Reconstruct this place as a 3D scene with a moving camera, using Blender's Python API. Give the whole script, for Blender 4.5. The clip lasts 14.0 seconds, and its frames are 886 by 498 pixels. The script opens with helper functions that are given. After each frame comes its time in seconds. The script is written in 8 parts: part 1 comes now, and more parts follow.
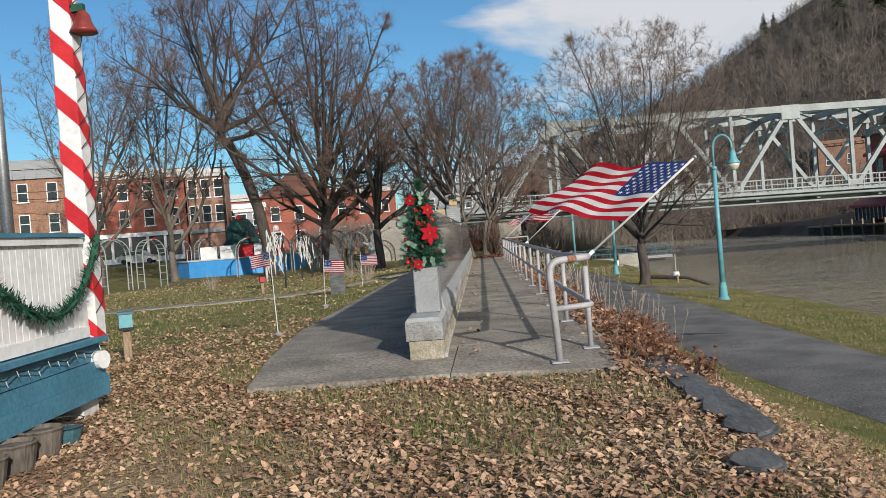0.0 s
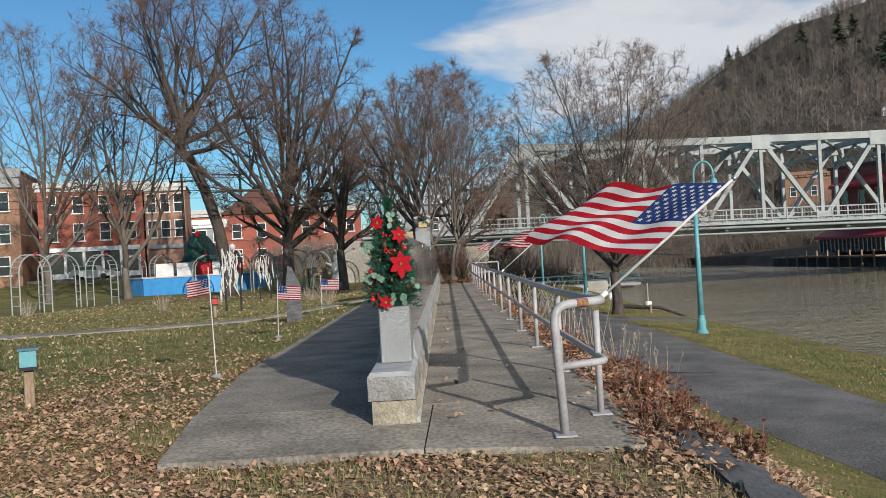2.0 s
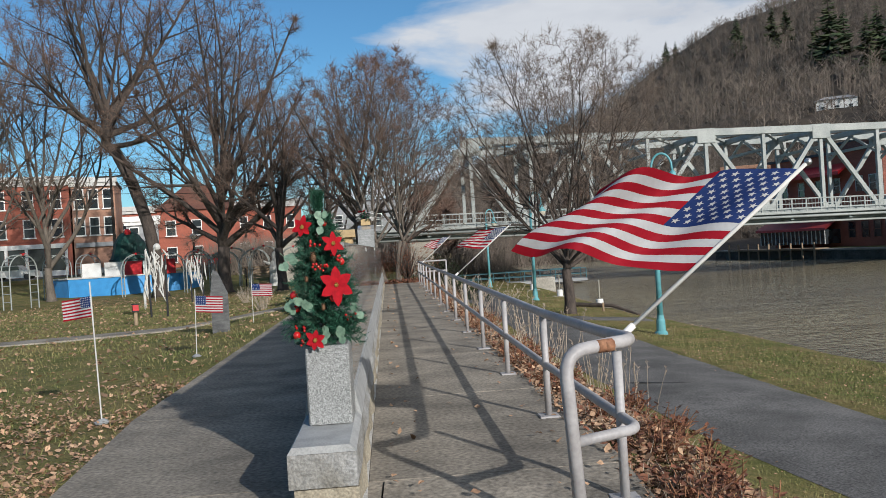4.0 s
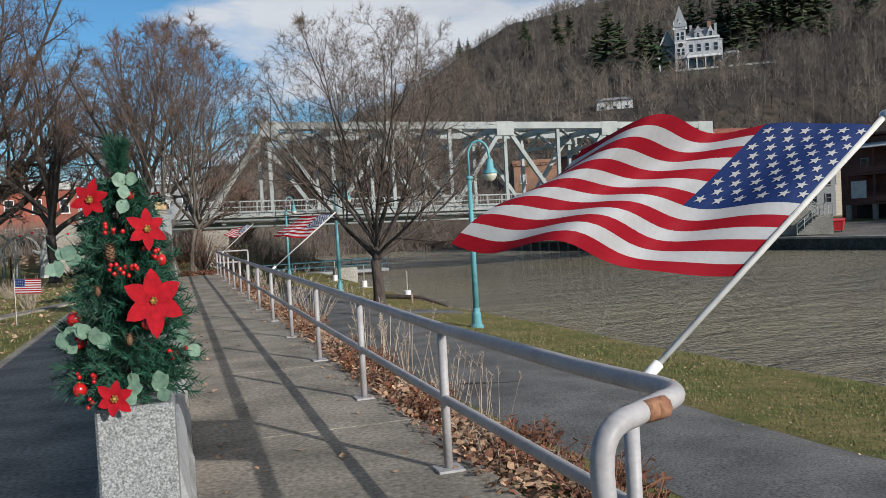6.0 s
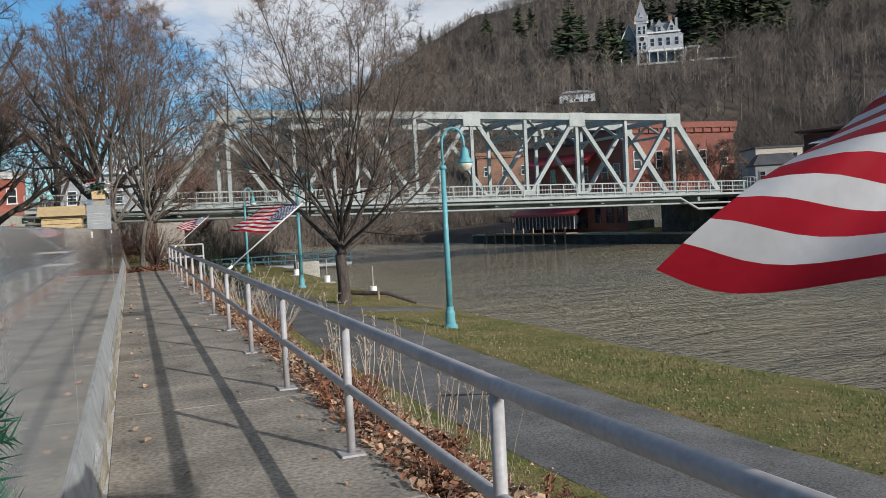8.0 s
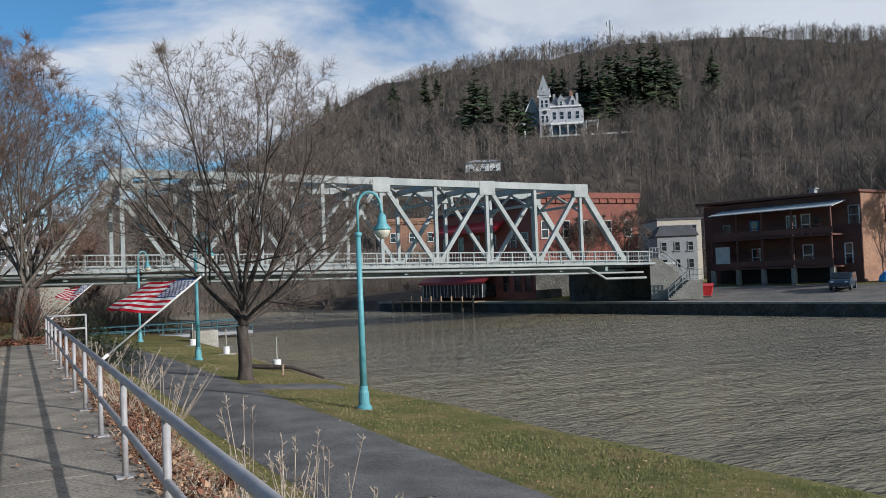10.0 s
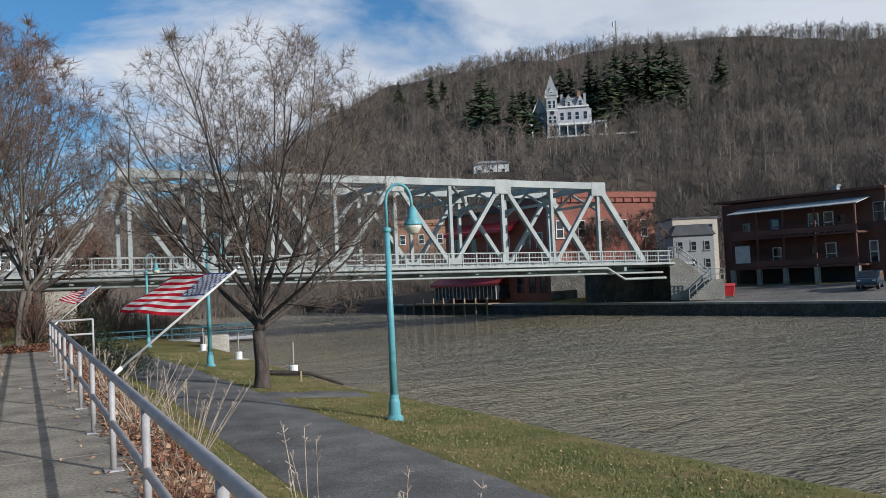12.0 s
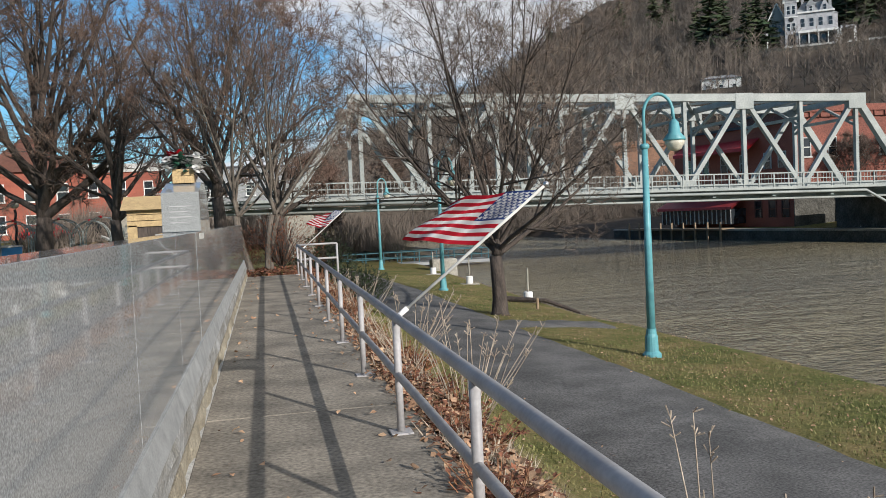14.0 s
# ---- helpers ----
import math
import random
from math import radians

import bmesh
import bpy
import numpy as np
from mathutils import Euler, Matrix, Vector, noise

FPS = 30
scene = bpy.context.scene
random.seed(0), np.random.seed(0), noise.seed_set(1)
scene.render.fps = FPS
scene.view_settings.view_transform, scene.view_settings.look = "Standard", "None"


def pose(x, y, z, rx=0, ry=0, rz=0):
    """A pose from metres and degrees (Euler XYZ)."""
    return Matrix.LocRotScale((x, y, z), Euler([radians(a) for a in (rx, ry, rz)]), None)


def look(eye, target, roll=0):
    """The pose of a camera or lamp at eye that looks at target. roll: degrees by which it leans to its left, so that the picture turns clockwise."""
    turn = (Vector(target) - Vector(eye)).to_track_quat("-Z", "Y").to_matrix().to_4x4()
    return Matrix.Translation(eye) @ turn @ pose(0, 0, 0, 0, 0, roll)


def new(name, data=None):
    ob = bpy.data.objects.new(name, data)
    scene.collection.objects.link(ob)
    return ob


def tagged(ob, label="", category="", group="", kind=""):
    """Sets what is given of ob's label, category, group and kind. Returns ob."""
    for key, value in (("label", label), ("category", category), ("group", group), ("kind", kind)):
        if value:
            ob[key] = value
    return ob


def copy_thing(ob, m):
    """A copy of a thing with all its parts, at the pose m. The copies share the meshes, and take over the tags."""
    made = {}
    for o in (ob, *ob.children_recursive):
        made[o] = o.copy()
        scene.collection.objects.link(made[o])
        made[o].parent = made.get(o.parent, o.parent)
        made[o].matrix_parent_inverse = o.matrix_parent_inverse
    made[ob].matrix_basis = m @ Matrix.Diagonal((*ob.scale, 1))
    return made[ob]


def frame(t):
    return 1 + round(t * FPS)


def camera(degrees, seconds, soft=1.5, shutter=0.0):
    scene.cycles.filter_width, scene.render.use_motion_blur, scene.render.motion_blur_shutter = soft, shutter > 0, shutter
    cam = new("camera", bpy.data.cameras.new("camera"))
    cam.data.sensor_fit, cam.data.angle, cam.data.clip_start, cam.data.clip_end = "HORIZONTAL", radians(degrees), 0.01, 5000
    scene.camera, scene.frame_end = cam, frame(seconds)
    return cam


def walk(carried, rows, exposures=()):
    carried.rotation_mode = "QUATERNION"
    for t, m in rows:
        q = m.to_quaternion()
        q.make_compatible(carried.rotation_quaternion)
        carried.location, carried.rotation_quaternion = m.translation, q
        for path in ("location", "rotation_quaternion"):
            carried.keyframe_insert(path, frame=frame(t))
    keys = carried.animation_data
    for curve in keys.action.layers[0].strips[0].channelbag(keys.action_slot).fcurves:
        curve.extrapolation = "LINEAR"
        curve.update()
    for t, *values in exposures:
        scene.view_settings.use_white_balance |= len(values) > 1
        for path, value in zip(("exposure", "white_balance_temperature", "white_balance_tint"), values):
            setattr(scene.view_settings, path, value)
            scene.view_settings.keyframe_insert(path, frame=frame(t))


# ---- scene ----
cam = camera(55.4, 14.0, soft=0.8)
PATH = [
    (0, (0.351, -7.983, 1.265), (0.26, -5.985, 1.232), -4.6),
    (0.5, (0.304, -7.502, 1.272), (0.49, -5.511, 1.227), -2.0),
    (1, (0.324, -7.109, 1.262), (0.523, -5.12, 1.214), -1.7),
    (1.5, (0.33, -6.623, 1.313), (0.417, -4.626, 1.282), -4.4),
    (2, (0.186, -6.12, 1.366), (0.182, -4.12, 1.378), -3.2),
    (2.2, (0.179, -5.943, 1.378), (0.176, -3.943, 1.39), -2.8),
    (4.3, (0.09, -3.531, 1.51), (0.296, -1.541, 1.498), -4.2),
    (4.5, (0.033, -3.308, 1.509), (0.335, -1.331, 1.505), -4.0),
    (5, (-0.029, -2.803, 1.511), (0.452, -0.862, 1.492), -3.8),
    (5.5, (-0.061, -2.268, 1.532), (0.456, -0.336, 1.492), -3.9),
    (6, (-0.131, -1.737, 1.526), (0.473, 0.169, 1.465), -3.1),
    (6.5, (-0.057, -1.228, 1.504), (0.591, 0.663, 1.444), -3.0),
    (7, (0.024, -0.671, 1.489), (0.671, 1.221, 1.423), -3.5),
    (7.2, (0.023, -0.489, 1.485), (0.696, 1.393, 1.413), -3.2),
    (9.3, (0.469, 1.595, 1.69), (1.175, 3.465, 1.604), -2.5),
    (9.5, (0.507, 1.797, 1.691), (1.232, 3.66, 1.637), -2.4),
    (10, (0.54, 2.33, 1.715), (1.446, 4.112, 1.778), -2.2),
    (10.5, (0.673, 2.857, 1.686), (1.649, 4.597, 1.83), -1.8),
    (11, (0.741, 3.341, 1.64), (1.762, 5.055, 1.789), -2.1),
    (11.5, (0.711, 3.885, 1.642), (1.748, 5.592, 1.754), -1.9),
    (12, (0.681, 4.53, 1.637), (1.576, 6.318, 1.707), -2.6),
    (12.5, (0.517, 5.042, 1.634), (1.262, 6.898, 1.665), -2.9),
    (12.9, (0.484, 5.532, 1.587), (1.053, 7.449, 1.576), -2.7),
    (13, (0.471, 5.674, 1.599), (0.855, 7.636, 1.589), -2.7),
    (13.5, (0.465, 6.239, 1.607), (0.745, 8.219, 1.563), -2.6),
    (14, (0.469, 6.683, 1.653), (0.88, 8.639, 1.567), -2.7),
]
walk(cam, [(t, look(eye, target, roll)) for t, eye, target, roll in PATH], [(0, 0.0, 6350, 10), (5, -0.04, 6200, 10), (9.3, 0.0, 6100, 10), (10.3, -0.06, 5900, 10), (12, -0.04, 5950, 10), (13.4, 0.07, 6250, 10), (14, 0.09, 6300, 10)])

# ---------------------------------------------------------------- world and sun
SUN_AZ, SUN_EL = 153.0, 20.5
world = bpy.data.worlds.new("world")
scene.world = world
world.use_nodes = True
wt = world.node_tree
wt.nodes.clear()


def wn(kind, **kw):
    n = wt.nodes.new(kind)
    for k, v in kw.items():
        if k == "inp":
            for i, val in v.items():
                n.inputs[i].default_value = val
    return n


sky = wt.nodes.new("ShaderNodeTexSky")
sky.sky_type = "NISHITA"
sky.sun_disc = False
sky.sun_elevation = radians(SUN_EL)
sky.sun_rotation = radians(SUN_AZ)
sky.air_density, sky.dust_density, sky.ozone_density = 1.0, 0.3, 2.0
sky_gain = wn("ShaderNodeMix")
sky_gain.data_type, sky_gain.blend_type = "RGBA", "MULTIPLY"
sky_gain.inputs[0].default_value = 1.0
sky_gain.inputs[7].default_value = (1.0, 1.62, 1.95, 1)
wt.links.new(sky.outputs[0], sky_gain.inputs[6])
tc = wn("ShaderNodeTexCoord")
sep = wn("ShaderNodeSeparateXYZ")
wt.links.new(tc.outputs["Generated"], sep.inputs[0])
zadd = wn("ShaderNodeMath")
zadd.operation = "ADD"
zadd.inputs[1].default_value = 0.12
wt.links.new(sep.outputs[2], zadd.inputs[0])
zmax = wn("ShaderNodeMath")
zmax.operation = "MAXIMUM"
zmax.inputs[1].default_value = 0.06
wt.links.new(zadd.outputs[0], zmax.inputs[0])
flat = wn("ShaderNodeVectorMath")
flat.operation = "DIVIDE"
wt.links.new(tc.outputs["Generated"], flat.inputs[0])
comb = wn("ShaderNodeCombineXYZ")
for i in range(3):
    wt.links.new(zmax.outputs[0], comb.inputs[i])
wt.links.new(comb.outputs[0], flat.inputs[1])
cn = wn("ShaderNodeTexNoise")
cn.noise_dimensions = "3D"
cn.inputs["Scale"].default_value = 1.1
cn.inputs["Detail"].default_value = 7.0
cn.inputs["Roughness"].default_value = 0.55
cn.inputs["Distortion"].default_value = 0.25
off = wn("ShaderNodeVectorMath")
off.operation = "ADD"
off.inputs[1].default_value = (3.1, 1.7, 0.0)
wt.links.new(flat.outputs[0], off.inputs[0])
wt.links.new(off.outputs[0], cn.inputs["Vector"])
# more cloud over the river side of the sky than over the park
lean = wn("ShaderNodeMath")
lean.operation = "MULTIPLY_ADD"
lean.inputs[1].default_value = 0.42
lean.inputs[2].default_value = -0.058
wt.links.new(sep.outputs[0], lean.inputs[0])
csum = wn("ShaderNodeMath")
csum.operation = "ADD"
wt.links.new(cn.outputs[0], csum.inputs[0])
wt.links.new(lean.outputs[0], csum.inputs[1])
cr = wn("ShaderNodeValToRGB")
cr.color_ramp.elements[0].position, cr.color_ramp.elements[0].color = 0.47, (0, 0, 0, 1)
cr.color_ramp.elements[1].position, cr.color_ramp.elements[1].color = 0.60, (1, 1, 1, 1)
wt.links.new(csum.outputs[0], cr.inputs[0])
cn2 = wn("ShaderNodeTexNoise")
cn2.inputs["Scale"].default_value = 2.2
cn2.inputs["Detail"].default_value = 5.0
wt.links.new(off.outputs[0], cn2.inputs["Vector"])
cr2 = wn("ShaderNodeValToRGB")
cr2.color_ramp.elements[0].position, cr2.color_ramp.elements[0].color = 0.3, (9.2, 9.7, 10.7, 1)
cr2.color_ramp.elements[1].position, cr2.color_ramp.elements[1].color = 0.62, (12.3, 12.6, 13.1, 1)
wt.links.new(cn2.outputs[0], cr2.inputs[0])
cmix = wn("ShaderNodeMix")
cmix.data_type = "RGBA"
wt.links.new(cr.outputs[0], cmix.inputs[0])
wt.links.new(sky_gain.outputs[2], cmix.inputs[6])
wt.links.new(cr2.outputs[0], cmix.inputs[7])
bg = wn("ShaderNodeBackground")
bg.inputs[1].default_value = 0.0555
wt.links.new(cmix.outputs[2], bg.inputs[0])
wo = wn("ShaderNodeOutputWorld")
wt.links.new(bg.outputs[0], wo.inputs[0])

sun_data = bpy.data.lights.new("sun", "SUN")
sun_data.energy, sun_data.angle, sun_data.color = 5.0, radians(0.55), (1.0, 0.94, 0.865)
sun = new("sun", sun_data)
_a, _e = radians(SUN_AZ), radians(SUN_EL)
sun.matrix_world = look((60 * math.sin(_a), 60 * math.cos(_a), 40), (60 * math.sin(_a) - math.sin(_a) * math.cos(_e), 60 * math.cos(_a) - math.cos(_a) * math.cos(_e), 40 - math.sin(_e)))


# ---------------------------------------------------------------- materials
def material(name, c1, c2=None, scale=4.0, rough=0.75, metal=0.0, bump=0.0, bscale=60.0, fine=0.25, fscale=50.0, spec=0.4, island=0.0, dist=0.02, stretch=None, randobj=0.0):
    m = bpy.data.materials.new(name)
    m.use_nodes = True
    nt = m.node_tree
    N, L = nt.nodes, nt.links
    b = N["Principled BSDF"]
    b.inputs["Roughness"].default_value = rough
    b.inputs["Metallic"].default_value = metal
    b.inputs["Specular IOR Level"].default_value = spec
    c2 = c2 or tuple(x * 0.75 for x in c1)
    geo = N.new("ShaderNodeNewGeometry")
    vec = geo.outputs["Position"]
    if stretch:
        mp = N.new("ShaderNodeMapping")
        mp.inputs["Scale"].default_value = stretch
        L.new(vec, mp.inputs[0])
        vec = mp.outputs[0]
    n1 = N.new("ShaderNodeTexNoise")
    n1.inputs["Scale"].default_value, n1.inputs["Detail"].default_value = scale, 5.0
    L.new(vec, n1.inputs["Vector"])
    rp = N.new("ShaderNodeValToRGB")
    rp.color_ramp.elements[0].position, rp.color_ramp.elements[1].position = 0.33, 0.67
    rp.color_ramp.elements[0].color, rp.color_ramp.elements[1].color = (*c1, 1), (*c2, 1)
    L.new(n1.outputs[0], rp.inputs[0])
    col = rp.outputs[0]
    if fine:
        n2 = N.new("ShaderNodeTexNoise")
        n2.inputs["Scale"].default_value, n2.inputs["Detail"].default_value = fscale, 3.0
        L.new(vec, n2.inputs["Vector"])
        mr = N.new("ShaderNodeMapRange")
        mr.inputs[1].default_value, mr.inputs[2].default_value = 0.3, 0.7
        mr.inputs[3].default_value, mr.inputs[4].default_value = 1 - fine, 1 + fine
        L.new(n2.outputs[0], mr.inputs[0])
        mx = N.new("ShaderNodeMix")
        mx.data_type, mx.blend_type = "RGBA", "MULTIPLY"
        mx.inputs[0].default_value = 1.0
        L.new(col, mx.inputs[6])
        L.new(mr.outputs[0], mx.inputs[7])
        col = mx.outputs[2]
    for amount, kind in ((island, "i"), (randobj, "o")):
        if not amount:
            continue
        src = geo.outputs["Random Per Island"] if kind == "i" else N.new("ShaderNodeObjectInfo").outputs["Random"]
        mr = N.new("ShaderNodeMapRange")
        mr.inputs[3].default_value, mr.inputs[4].default_value = 1 - amount, 1 + amount
        L.new(src, mr.inputs[0])
        mx = N.new("ShaderNodeMix")
        mx.data_type, mx.blend_type = "RGBA", "MULTIPLY"
        mx.inputs[0].default_value = 1.0
        L.new(col, mx.inputs[6])
        L.new(mr.outputs[0], mx.inputs[7])
        col = mx.outputs[2]
    L.new(col, b.inputs["Base Color"])
    if bump:
        nb = N.new("ShaderNodeTexNoise")
        nb.inputs["Scale"].default_value, nb.inputs["Detail"].default_value = bscale, 6.0
        L.new(vec, nb.inputs["Vector"])
        bp = N.new("ShaderNodeBump")
        bp.inputs["Strength"].default_value, bp.inputs["Distance"].default_value = bump, dist
        L.new(nb.outputs[0], bp.inputs["Height"])
        L.new(bp.outputs[0], b.inputs["Normal"])
    return m


MAT = {}
MAT["concrete"] = material("concrete", (0.29, 0.255, 0.205), (0.14, 0.124, 0.101), 1.4, 0.88, bump=0.6, bscale=50, fine=0.4, fscale=28, dist=0.006, randobj=0.06)
MAT["asphalt"] = material("asphalt", (0.155, 0.148, 0.139), (0.08, 0.077, 0.072), 0.9, 0.85, bump=0.8, bscale=60, fine=0.55, fscale=28, dist=0.006)
MAT["stone"] = material("stone", (0.34, 0.34, 0.33), (0.20, 0.19, 0.165), 3.0, 0.8, bump=0.8, bscale=14, fine=0.3, fscale=60, dist=0.04, randobj=0.12)
MAT["sandstone"] = material("sandstone", (0.36, 0.32, 0.24), (0.21, 0.18, 0.13), 3.5, 0.85, bump=0.8, bscale=16, fine=0.3, fscale=60, dist=0.035, randobj=0.12)
MAT["granite_sawn"] = material("granite_sawn", (0.37, 0.375, 0.365), (0.11, 0.115, 0.11), 120, 0.55, bump=0.15, bscale=160, fine=0.4, fscale=210, dist=0.002)
MAT["granite_polished"] = material("granite_polished", (0.40, 0.412, 0.415), (0.19, 0.197, 0.20), 115, 0.045, fine=0.35, fscale=230, spec=0.8)
MAT["sill_granite"] = material("sill_granite", (0.36, 0.365, 0.36), (0.25, 0.255, 0.25), 6, 0.6, bump=0.15, bscale=60, fine=0.15, fscale=80, dist=0.003, randobj=0.05)
MAT["mortar"] = material("mortar", (0.5, 0.49, 0.46), (0.38, 0.37, 0.34), 12, 0.9)
MAT["rail"] = material("rail", (0.40, 0.385, 0.38), (0.31, 0.295, 0.29), 5, 0.5, bump=0.1, bscale=80, fine=0.12, fscale=40, dist=0.002)
MAT["rust"] = material("rust", (0.30, 0.15, 0.08), (0.2, 0.09, 0.05), 20, 0.8)
MAT["slate"] = material("slate", (0.115, 0.115, 0.112), (0.06, 0.06, 0.06), 5, 0.55, bump=0.7, bscale=18, fine=0.25, fscale=45, dist=0.02, stretch=(1, 0.4, 3), randobj=0.2)
MAT["teal"] = material("teal", (0.125, 0.35, 0.375), (0.10, 0.28, 0.31), 6, 0.45, fine=0.12)
MAT["teal_dark"] = material("teal_dark", (0.06, 0.14, 0.165), (0.045, 0.11, 0.13), 6, 0.5)
MAT["glass_milky"] = material("glass_milky", (0.62, 0.58, 0.46), (0.5, 0.47, 0.38), 8, 0.25)
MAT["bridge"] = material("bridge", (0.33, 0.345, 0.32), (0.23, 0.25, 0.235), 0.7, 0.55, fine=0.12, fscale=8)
# darker copy of the bridge paint, with under-deck shade put into the colour
MAT["bridge_shade"] = material("bridge_shade", (0.24, 0.28, 0.27), (0.15, 0.18, 0.17), 0.7, 0.6)
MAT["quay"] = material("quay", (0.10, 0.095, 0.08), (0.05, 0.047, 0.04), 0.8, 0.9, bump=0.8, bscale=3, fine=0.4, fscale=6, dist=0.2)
MAT["abutment"] = material("abutment", (0.34, 0.32, 0.27), (0.22, 0.2, 0.165), 0.6, 0.9, bump=0.4, bscale=5, fine=0.25, fscale=9, dist=0.1)
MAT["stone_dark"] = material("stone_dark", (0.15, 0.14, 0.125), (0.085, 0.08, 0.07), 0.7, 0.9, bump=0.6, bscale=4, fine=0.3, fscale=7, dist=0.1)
MAT["greystone"] = material("greystone", (0.43, 0.425, 0.435), (0.33, 0.33, 0.34), 0.4, 0.8, fine=0.2, fscale=2)
MAT["redbrick"] = material("redbrick", (0.34, 0.105, 0.066), (0.24, 0.075, 0.05), 0.35, 0.85, bump=0.5, bscale=12, fine=0.22, fscale=9, dist=0.03, stretch=(1, 1, 3))
MAT["brownbrick"] = material("brownbrick", (0.15, 0.065, 0.045), (0.10, 0.045, 0.035), 0.4, 0.85, bump=0.5, bscale=10, fine=0.25, fscale=8, dist=0.03, stretch=(1, 1, 3))
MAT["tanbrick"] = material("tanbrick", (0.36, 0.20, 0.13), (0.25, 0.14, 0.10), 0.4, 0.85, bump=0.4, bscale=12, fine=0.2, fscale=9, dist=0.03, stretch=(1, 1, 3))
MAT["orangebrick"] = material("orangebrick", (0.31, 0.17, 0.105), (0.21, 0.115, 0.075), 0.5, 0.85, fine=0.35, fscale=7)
MAT["millbrick"] = material("millbrick", (0.24, 0.082, 0.056), (0.16, 0.06, 0.044), 0.5, 0.85, bump=0.5, bscale=12, fine=0.35, fscale=7, dist=0.03)
MAT["yard"] = material("yard", (0.17, 0.155, 0.135), (0.10, 0.092, 0.08), 0.35, 0.9, bump=0.4, bscale=8, fine=0.3, fscale=3, dist=0.03)
MAT["white"] = material("white", (0.74, 0.73, 0.70), (0.60, 0.59, 0.56), 1.5, 0.6, fine=0.1, fscale=15)
MAT["offwhite"] = material("offwhite", (0.55, 0.54, 0.50), (0.44, 0.43, 0.40), 1.5, 0.7, fine=0.12, fscale=10)
MAT["grey_siding"] = material("grey_siding", (0.30, 0.31, 0.31), (0.24, 0.245, 0.25), 1.0, 0.75, fine=0.15, fscale=8, stretch=(1, 1, 8))
MAT["cream"] = material("cream", (0.50, 0.44, 0.35), (0.40, 0.34, 0.27), 1.2, 0.75, fine=0.12, fscale=8, stretch=(1, 1, 6))
MAT["roof"] = material("roof", (0.09, 0.09, 0.095), (0.06, 0.06, 0.063), 1.0, 0.85, fine=0.2, fscale=12)
MAT["window"] = material("window", (0.03, 0.035, 0.04), (0.015, 0.018, 0.02), 1.0, 0.08, fine=0, spec=0.7)
MAT["red_paint"] = material("red_paint", (0.55, 0.025, 0.03), (0.42, 0.015, 0.02), 4, 0.5, fine=0.1)
MAT["red_roof"] = material("red_roof", (0.42, 0.05, 0.05), (0.3, 0.04, 0.04), 1.2, 0.6, fine=0.15, fscale=7)
MAT["blue_paint"] = material("blue_paint", (0.06, 0.30, 0.62), (0.05, 0.24, 0.52), 1.5, 0.55, fine=0.12)
MAT["gazebo_blue"] = material("gazebo_blue", (0.07, 0.21, 0.29), (0.05, 0.15, 0.21), 2.5, 0.55, fine=0.2, fscale=25, bump=0.15, bscale=30, dist=0.004)
MAT["tarp_green"] = material("tarp_green", (0.015, 0.07, 0.055), (0.01, 0.045, 0.035), 3, 0.6, bump=0.6, bscale=5, dist=0.06)
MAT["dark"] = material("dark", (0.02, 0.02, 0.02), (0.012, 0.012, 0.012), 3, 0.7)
MAT["black_rubber"] = material("black_rubber", (0.025, 0.025, 0.026), (0.018, 0.018, 0.018), 10, 0.8)
MAT["car_paint"] = material("car_paint", (0.03, 0.05, 0.075), (0.02, 0.04, 0.06), 2, 0.2, spec=0.7)
MAT["wood"] = material("wood", (0.30, 0.22, 0.14), (0.20, 0.14, 0.09), 8, 0.8, bump=0.3, bscale=30, stretch=(1, 1, 0.2), dist=0.005)
MAT["wood_pale"] = material("wood_pale", (0.50, 0.36, 0.18), (0.40, 0.28, 0.14), 10, 0.7)
MAT["bark"] = material("bark", (0.085, 0.066, 0.054), (0.045, 0.036, 0.03), 6, 0.9, bump=0.9, bscale=14, fine=0.3, fscale=30, dist=0.04, stretch=(1, 1, 0.25))
MAT["bark_grey"] = material("bark_grey", (0.15, 0.125, 0.10), (0.09, 0.075, 0.06), 6, 0.9, bump=0.9, bscale=14, fine=0.3, fscale=30, dist=0.04, stretch=(1, 1, 0.25))
MAT["twig_leaf"] = material("twig_leaf", (0.20, 0.105, 0.06), (0.11, 0.065, 0.04), 0.4, 0.85, fine=0.2, fscale=2, island=0.4)
MAT["twig_brown"] = material("twig_brown", (0.15, 0.098, 0.07), (0.10, 0.07, 0.055), 0.4, 0.85, fine=0.2, fscale=2, island=0.25)
MAT["twig_red"] = material("twig_red", (0.165, 0.098, 0.07), (0.12, 0.08, 0.06), 0.4, 0.85, fine=0.2, fscale=2, island=0.25)
MAT["twig_grey"] = material("twig_grey", (0.19, 0.145, 0.11), (0.13, 0.10, 0.08), 0.4, 0.85, fine=0.2, fscale=2, island=0.25)
MAT["hillwood"] = material("hillwood", (0.185, 0.15, 0.12), (0.105, 0.087, 0.072), 0.03, 0.95, fine=0.25, fscale=0.3, island=0.3)
MAT["conifer"] = material("conifer", (0.03, 0.055, 0.024), (0.06, 0.07, 0.03), 0.15, 0.9, fine=0.4, fscale=1.5, island=0.4)
MAT["evergreen_bush"] = material("evergreen_bush", (0.03, 0.05, 0.02), (0.05, 0.06, 0.03), 1, 0.9, island=0.4)
MAT["leaf_dry"] = material("leaf_dry", (0.45, 0.30, 0.185), (0.26, 0.145, 0.085), 2.0, 0.8, island=0.5, fine=0.2)
